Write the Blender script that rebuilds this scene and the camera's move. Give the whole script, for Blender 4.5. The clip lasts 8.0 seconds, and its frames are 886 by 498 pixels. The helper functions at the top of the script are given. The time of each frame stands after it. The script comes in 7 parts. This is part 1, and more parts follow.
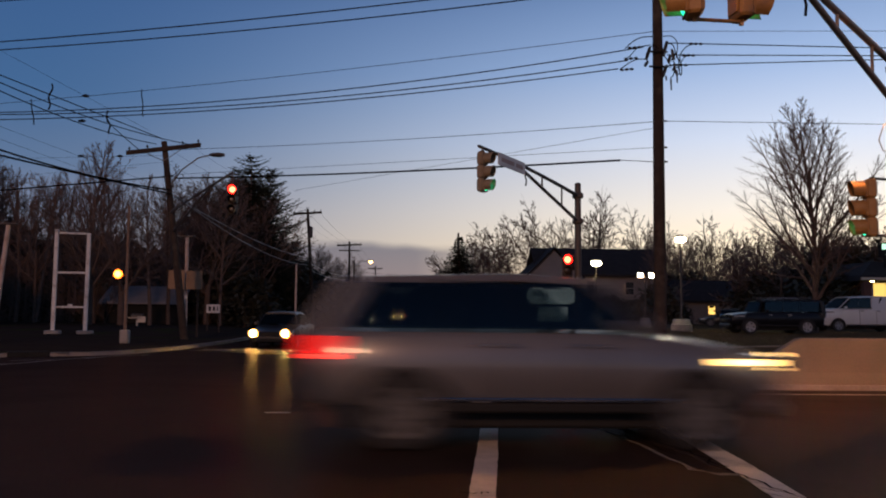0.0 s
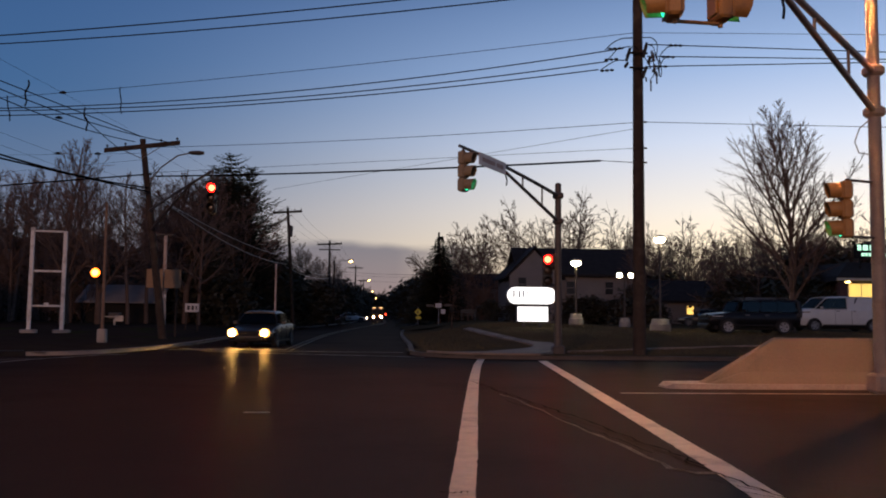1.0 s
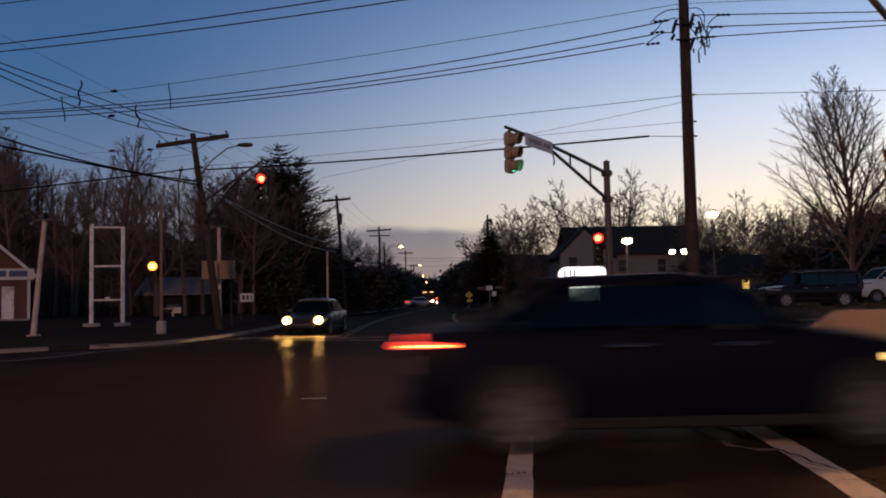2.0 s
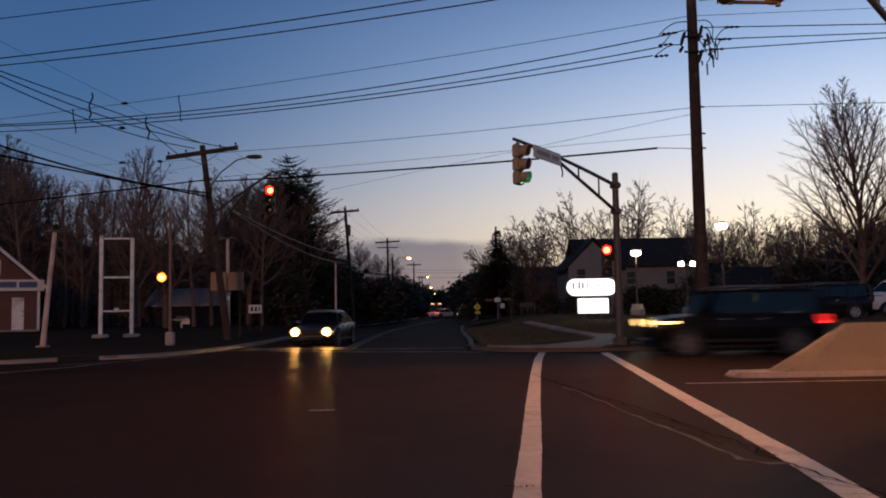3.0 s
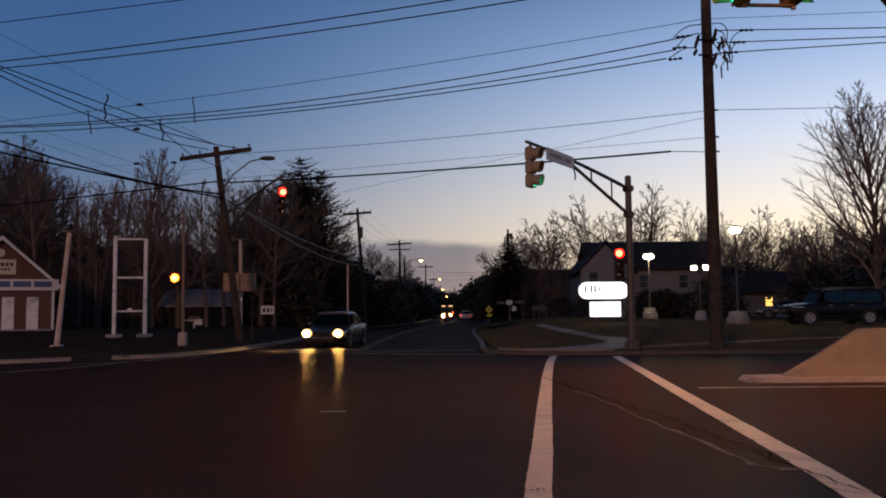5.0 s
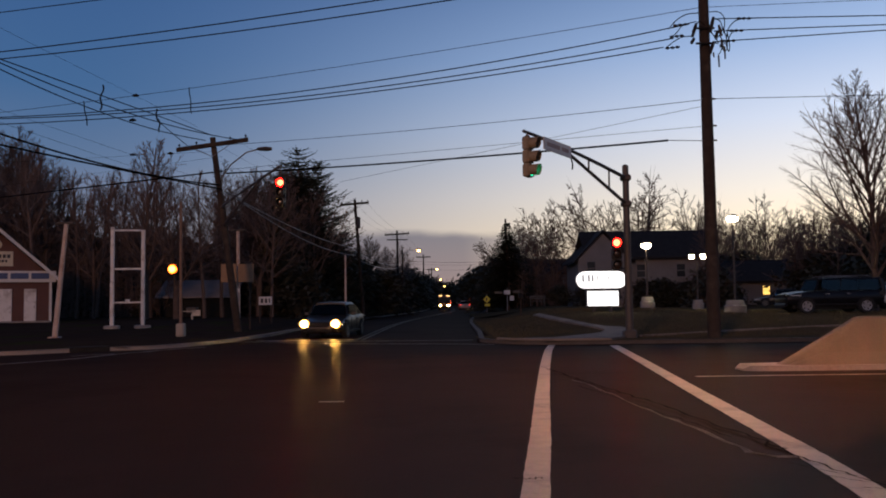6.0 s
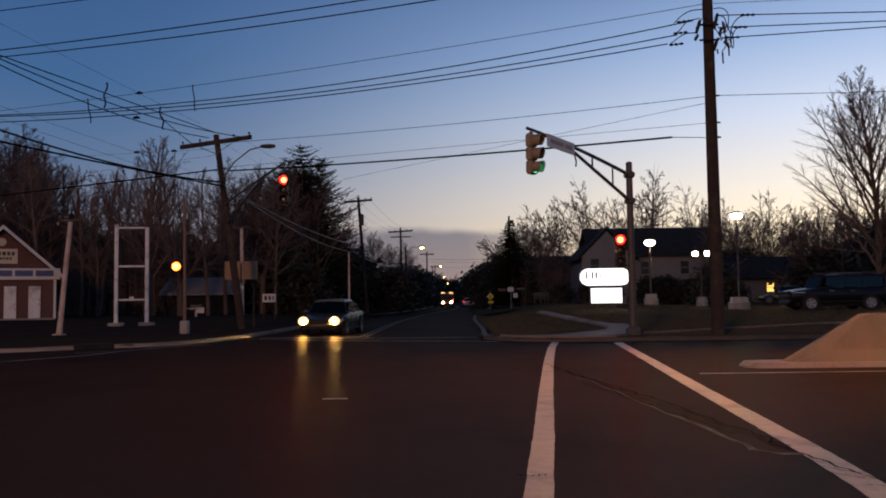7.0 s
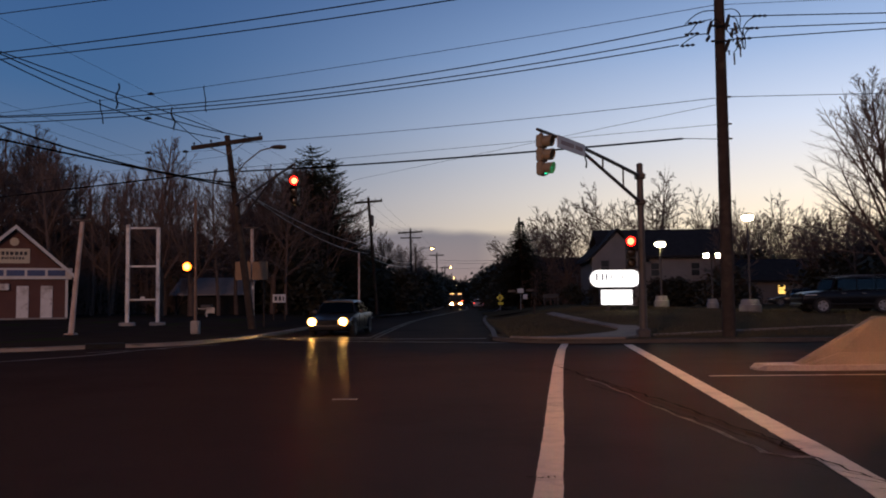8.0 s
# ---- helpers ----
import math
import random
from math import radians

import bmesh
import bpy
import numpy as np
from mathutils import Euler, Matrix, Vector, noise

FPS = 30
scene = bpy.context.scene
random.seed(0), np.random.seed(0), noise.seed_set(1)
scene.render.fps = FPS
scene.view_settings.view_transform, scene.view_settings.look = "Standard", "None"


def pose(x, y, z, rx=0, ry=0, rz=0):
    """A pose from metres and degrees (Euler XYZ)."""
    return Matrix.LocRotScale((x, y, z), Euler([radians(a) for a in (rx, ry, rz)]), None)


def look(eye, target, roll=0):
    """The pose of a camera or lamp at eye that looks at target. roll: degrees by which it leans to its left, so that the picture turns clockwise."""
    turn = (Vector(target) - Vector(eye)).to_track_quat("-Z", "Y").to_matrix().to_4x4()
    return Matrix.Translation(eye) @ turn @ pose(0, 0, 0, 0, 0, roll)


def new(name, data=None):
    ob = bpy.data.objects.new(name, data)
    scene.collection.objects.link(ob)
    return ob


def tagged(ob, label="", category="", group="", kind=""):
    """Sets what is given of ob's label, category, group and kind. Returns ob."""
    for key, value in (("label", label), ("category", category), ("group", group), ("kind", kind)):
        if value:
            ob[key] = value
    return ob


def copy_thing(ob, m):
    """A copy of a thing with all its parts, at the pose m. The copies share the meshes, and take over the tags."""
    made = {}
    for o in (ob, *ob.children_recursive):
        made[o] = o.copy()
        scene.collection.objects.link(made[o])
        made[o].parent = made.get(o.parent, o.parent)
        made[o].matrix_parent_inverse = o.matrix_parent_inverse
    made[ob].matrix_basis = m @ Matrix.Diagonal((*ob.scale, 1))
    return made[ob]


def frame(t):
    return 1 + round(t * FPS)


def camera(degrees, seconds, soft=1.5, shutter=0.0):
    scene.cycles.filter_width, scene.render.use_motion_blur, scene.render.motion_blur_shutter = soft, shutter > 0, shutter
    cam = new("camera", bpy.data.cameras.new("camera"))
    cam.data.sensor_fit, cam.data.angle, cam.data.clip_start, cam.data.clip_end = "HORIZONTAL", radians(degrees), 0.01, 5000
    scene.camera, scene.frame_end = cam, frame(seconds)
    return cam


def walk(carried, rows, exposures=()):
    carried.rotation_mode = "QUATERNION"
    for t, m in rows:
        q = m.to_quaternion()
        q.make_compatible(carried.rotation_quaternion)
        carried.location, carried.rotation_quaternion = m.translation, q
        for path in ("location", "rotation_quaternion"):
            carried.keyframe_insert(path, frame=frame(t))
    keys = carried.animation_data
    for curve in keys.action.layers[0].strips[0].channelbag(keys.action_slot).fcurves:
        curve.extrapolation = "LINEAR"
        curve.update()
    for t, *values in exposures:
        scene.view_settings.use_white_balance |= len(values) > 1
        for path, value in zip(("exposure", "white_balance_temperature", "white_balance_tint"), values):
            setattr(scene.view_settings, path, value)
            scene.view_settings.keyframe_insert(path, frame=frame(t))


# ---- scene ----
EYE_Z = 1.4
# seconds, yaw, pitch, roll of the hand-held camera, which stands still
VIEW = [
    (0.0, -3.08, 4.46, -0.57),
    (0.1, -2.93, 4.60, -0.55),
    (0.2, -2.83, 4.38, -0.53),
    (0.3, -2.79, 4.37, -0.50),
    (0.4, -2.60, 4.36, -0.46),
    (0.5, -2.55, 4.24, -0.43),
    (0.6, -2.58, 3.93, -0.48),
    (0.7, -2.90, 3.77, -0.52),
    (0.8, -4.00, 4.04, -0.57),
    (0.9, -4.55, 4.39, -0.62),
    (1.0, -4.43, 4.44, -0.66),
    (1.1, -3.84, 4.27, -0.46),
    (1.2, -2.93, 3.85, -0.31),
    (1.3, -2.82, 3.71, -0.09),
    (1.4, -2.32, 4.18, 0.12),
    (1.5, -2.40, 4.63, 0.34),
    (1.6, -2.90, 5.03, 0.48),
    (1.7, -3.16, 5.15, 0.63),
    (1.8, -2.79, 4.51, 0.77),
    (1.9, -1.62, 3.67, 0.92),
    (2.0, -0.92, 3.29, 1.06),
    (2.1, -0.82, 3.36, 1.06),
    (2.2, -0.49, 3.39, 0.85),
    (3.3, -0.26, 4.26, 1.01),
    (3.4, 0.42, 4.20, 1.04),
    (3.5, 0.74, 4.10, 1.06),
    (3.6, 0.70, 3.84, 1.11),
    (3.7, 0.40, 3.68, 1.15),
    (3.8, 0.25, 3.68, 1.19),
    (3.9, 0.33, 3.69, 1.24),
    (4.0, 0.54, 3.56, 1.29),
    (4.1, 0.62, 3.34, 1.09),
    (4.2, 0.52, 3.32, 0.89),
    (4.3, 0.41, 3.64, 0.70),
    (4.4, 0.47, 3.85, 0.51),
    (4.5, 0.53, 4.00, 0.32),
    (4.6, 0.72, 4.11, 0.35),
    (4.7, 0.65, 4.30, 0.38),
    (5.8, 0.22, 3.71, 0.73),
    (5.9, 0.27, 3.60, 0.76),
    (6.0, 0.29, 3.59, 0.79),
    (6.5, 0.48, 3.27, 0.69),
    (7.0, 0.53, 3.40, 0.81),
    (7.5, 0.54, 3.45, 0.69),
    (8.0, 1.20, 3.48, 0.60),
]
cam = camera(56.0, 8.0, soft=1.9, shutter=0.6)
walk(cam, [(t, pose(0, 0, EYE_Z, 90 + p, r, y)) for t, y, p, r in VIEW])


# ---- sky: the last light after sunset, brightest low on the right ----
def make_sky():
    world = bpy.data.worlds.new("dusk_sky")
    scene.world = world
    world.use_nodes = True
    nt = world.node_tree
    nt.nodes.clear()
    N, L = nt.nodes.new, nt.links.new
    tc = N("ShaderNodeTexCoord")
    sep = N("ShaderNodeSeparateXYZ")
    L(tc.outputs["Generated"], sep.inputs[0])

    def ramp(stops, src):
        r = N("ShaderNodeValToRGB")
        els = r.color_ramp.elements
        while len(els) < len(stops):
            els.new(0.5)
        for e, (p, c) in zip(els, stops):
            e.position, e.color = p, (*c, 1)
        L(src, r.inputs[0])
        return r.outputs[0]

    away = ramp([(0.0, (0.30, 0.23, 0.22)), (0.05, (0.315, 0.272, 0.295)), (0.10, (0.215, 0.233, 0.315)), (0.16, (0.114, 0.181, 0.312)), (0.24, (0.058, 0.138, 0.298)),
                 (0.34, (0.046, 0.114, 0.276)), (0.50, (0.020, 0.042, 0.105)), (1.0, (0.012, 0.022, 0.052))], sep.outputs[2])
    toward = ramp([(0.0, (1.1, 0.72, 0.34)), (0.06, (1.28, 1.02, 0.66)), (0.12, (1.08, 0.97, 0.84)), (0.20, (0.73, 0.80, 0.96)), (0.28, (0.39, 0.53, 0.81)),
                   (0.38, (0.150, 0.255, 0.49)), (0.55, (0.05, 0.10, 0.22)), (1.0, (0.006, 0.012, 0.032))], sep.outputs[2])
    flat = N("ShaderNodeVectorMath")
    flat.operation = "MULTIPLY"
    flat.inputs[1].default_value = (1, 1, 0)
    L(tc.outputs["Generated"], flat.inputs[0])
    unit = N("ShaderNodeVectorMath")
    unit.operation = "NORMALIZE"
    L(flat.outputs[0], unit.inputs[0])
    dot = N("ShaderNodeVectorMath")
    dot.operation = "DOT_PRODUCT"
    dot.inputs[1].default_value = (math.sin(radians(34)), math.cos(radians(34)), 0)
    L(unit.outputs[0], dot.inputs[0])
    side = N("ShaderNodeMapRange")
    side.inputs[1].default_value, side.inputs[2].default_value = 0.50, 1.0
    L(dot.outputs["Value"], side.inputs[0])
    soft = N("ShaderNodeMath")
    soft.operation = "POWER"
    soft.inputs[1].default_value = 2.10
    L(side.outputs[0], soft.inputs[0])
    mix = N("ShaderNodeMix")
    mix.data_type = "RGBA"
    L(soft.outputs[0], mix.inputs[0])
    L(away, mix.inputs[6])
    L(toward, mix.inputs[7])
    # a low bank of grey-violet cloud along the horizon, thinner towards the sunset
    nz = N("ShaderNodeTexNoise")
    nz.inputs["Scale"].default_value, nz.inputs["Detail"].default_value = 9.0, 4.0
    st = N("ShaderNodeMapping")
    st.inputs["Scale"].default_value = (1, 1, 3.0)
    L(tc.outputs["Generated"], st.inputs[0])
    L(st.outputs[0], nz.inputs[0])
    edge = N("ShaderNodeMath")
    edge.operation = "MULTIPLY_ADD"
    edge.inputs[1].default_value, edge.inputs[2].default_value = 0.022, -0.011
    L(nz.outputs[0], edge.inputs[0])
    top = N("ShaderNodeMath")
    top.operation = "ADD"
    L(sep.outputs[2], top.inputs[0])
    L(edge.outputs[0], top.inputs[1])
    bank = N("ShaderNodeMapRange")
    bank.interpolation_type = "SMOOTHSTEP"
    bank.inputs[1].default_value, bank.inputs[2].default_value = 0.088, 0.074
    L(top.outputs[0], bank.inputs[0])
    thin = N("ShaderNodeMapRange")
    thin.inputs[1].default_value, thin.inputs[2].default_value = 0.84, 0.93
    thin.inputs[3].default_value, thin.inputs[4].default_value = 0.85, 0.0
    L(dot.outputs["Value"], thin.inputs[0])
    amount = N("ShaderNodeMath")
    amount.operation = "MULTIPLY"
    L(bank.outputs[0], amount.inputs[0])
    L(thin.outputs[0], amount.inputs[1])
    cloud = ramp([(0.0, (0.40, 0.27, 0.26)), (0.03, (0.25, 0.195, 0.22)), (0.09, (0.155, 0.160, 0.208))], sep.outputs[2])
    out_mix = N("ShaderNodeMix")
    out_mix.data_type = "RGBA"
    L(amount.outputs[0], out_mix.inputs[0])
    L(mix.outputs[2], out_mix.inputs[6])
    L(cloud, out_mix.inputs[7])
    east = N("ShaderNodeMapRange")
    east.inputs[1].default_value, east.inputs[2].default_value = -0.5, 0.40
    east.inputs[3].default_value, east.inputs[4].default_value = 1.25, 1.0
    L(dot.outputs["Value"], east.inputs[0])
    dim = N("ShaderNodeMix")
    dim.data_type, dim.blend_type = "RGBA", "MULTIPLY"
    dim.inputs[0].default_value = 1.0
    L(out_mix.outputs[2], dim.inputs[6])
    L(east.outputs[0], dim.inputs[7])
    bg = N("ShaderNodeBackground")
    bg.inputs[1].default_value = 1.0
    L(dim.outputs[2], bg.inputs[0])
    L(bg.outputs[0], N("ShaderNodeOutputWorld").inputs[0])


make_sky()


def lamp(name, where, energy, color, radius=0.15, target=None, cone=140):
    kind = "SPOT" if target else "POINT"
    data = bpy.data.lights.new(name, kind)
    data.energy, data.color, data.shadow_soft_size = energy, color, radius
    if target:
        data.spot_size, data.spot_blend = radians(cone), 0.6
    ob = new(name, data)
    ob.matrix_world = look(where, target) if target else pose(*where)
    return ob


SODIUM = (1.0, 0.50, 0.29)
# unseen flood lamp added far behind the camera, aimed at the corner lot
lamp("unseen_flood", (-20.0, -42.0, 22.0), 62000, SODIUM, 4.0, (-14.0, 42.0, 3.0), 80).data.spot_blend = 1.0
# the luminaire on top of the median signal pole
lamp("median_light", (8.5, 14.9, 8.95), 3900, (1.0, 0.36, 0.14), 0.2, (5.5, 9.0, 0.0), 160)


# ---- materials ----
def mat(name, a, b=None, rough=0.7, metal=0.0, scale=6.0, fine=60.0, bump=0.15, spec=0.5, dirt=None, coat=0.0, vary=0.0):
    """Two tones mixed by coarse and fine noise, with relief; dirt: a third tone in patches; vary: change from object to object."""
    m = bpy.data.materials.new(name)
    m.use_nodes = True
    nt = m.node_tree
    N, L = nt.nodes.new, nt.links.new
    bsdf = nt.nodes["Principled BSDF"]
    b = b or tuple(c * 0.7 for c in a)
    tc = N("ShaderNodeTexCoord")
    n1, n2 = N("ShaderNodeTexNoise"), N("ShaderNodeTexNoise")
    n1.inputs["Scale"].default_value, n2.inputs["Scale"].default_value = scale, fine
    n1.inputs["Detail"].default_value = n2.inputs["Detail"].default_value = 5.0
    L(tc.outputs["Object"], n1.inputs[0])
    L(tc.outputs["Object"], n2.inputs[0])
    both = N("ShaderNodeMath")
    both.operation = "MULTIPLY_ADD"
    both.inputs[1].default_value = 0.45
    L(n2.outputs[0], both.inputs[0])
    half = N("ShaderNodeMath")
    half.operation = "MULTIPLY"
    half.inputs[1].default_value = 0.55
    L(n1.outputs[0], half.inputs[0])
    L(half.outputs[0], both.inputs[2])
    spread = N("ShaderNodeMapRange")
    spread.inputs[1].default_value, spread.inputs[2].default_value = 0.36, 0.64
    L(both.outputs[0], spread.inputs[0])
    mix = N("ShaderNodeMix")
    mix.data_type = "RGBA"
    mix.inputs[6].default_value, mix.inputs[7].default_value = (*a, 1), (*b, 1)
    L(spread.outputs[0], mix.inputs[0])
    col = mix.outputs[2]
    if dirt:
        n3 = N("ShaderNodeTexNoise")
        n3.inputs["Scale"].default_value, n3.inputs["Detail"].default_value = scale * 0.35, 7.0
        n3.inputs["Roughness"].default_value = 0.65
        L(tc.outputs["Object"], n3.inputs[0])
        k = N("ShaderNodeMapRange")
        k.inputs[1].default_value, k.inputs[2].default_value = 0.52, 0.68
        L(n3.outputs[0], k.inputs[0])
        mx = N("ShaderNodeMix")
        mx.data_type = "RGBA"
        mx.inputs[7].default_value = (*dirt, 1)
        L(k.outputs[0], mx.inputs[0])
        L(col, mx.inputs[6])
        col = mx.outputs[2]
    if vary:
        info, hsv, vr = N("ShaderNodeObjectInfo"), N("ShaderNodeHueSaturation"), N("ShaderNodeMapRange")
        vr.inputs[3].default_value, vr.inputs[4].default_value = 1 - vary, 1 + vary
        L(info.outputs["Random"], vr.inputs[0])
        L(vr.outputs[0], hsv.inputs["Value"])
        L(col, hsv.inputs["Color"])
        col = hsv.outputs[0]
    L(col, bsdf.inputs["Base Color"])
    rr = N("ShaderNodeMapRange")
    rr.inputs[3].default_value, rr.inputs[4].default_value = max(rough - 0.1, 0.02), min(rough + 0.1, 1)
    L(both.outputs[0], rr.inputs[0])
    L(rr.outputs[0], bsdf.inputs["Roughness"])
    bsdf.inputs["Metallic"].default_value = metal
    bsdf.inputs["Specular IOR Level"].default_value = spec
    bsdf.inputs["Coat Weight"].default_value = coat
    bsdf.inputs["Coat Roughness"].default_value = 0.06
    if bump:
        bp = N("ShaderNodeBump")
        bp.inputs["Strength"].default_value, bp.inputs["Distance"].default_value = bump, 0.02
        L(both.outputs[0], bp.inputs["Height"])
        L(bp.outputs[0], bsdf.inputs["Normal"])
    return m


def glow(name, color, strength):
    m = bpy.data.materials.new(name)
    m.use_nodes = True
    bsdf = m.node_tree.nodes["Principled BSDF"]
    bsdf.inputs["Base Color"].default_value = (*[min(c, 0.8) for c in color], 1)
    bsdf.inputs["Emission Color"].default_value = (*color, 1)
    bsdf.inputs["Emission Strength"].default_value = strength
    bsdf.inputs["Roughness"].default_value = 0.3
    return m


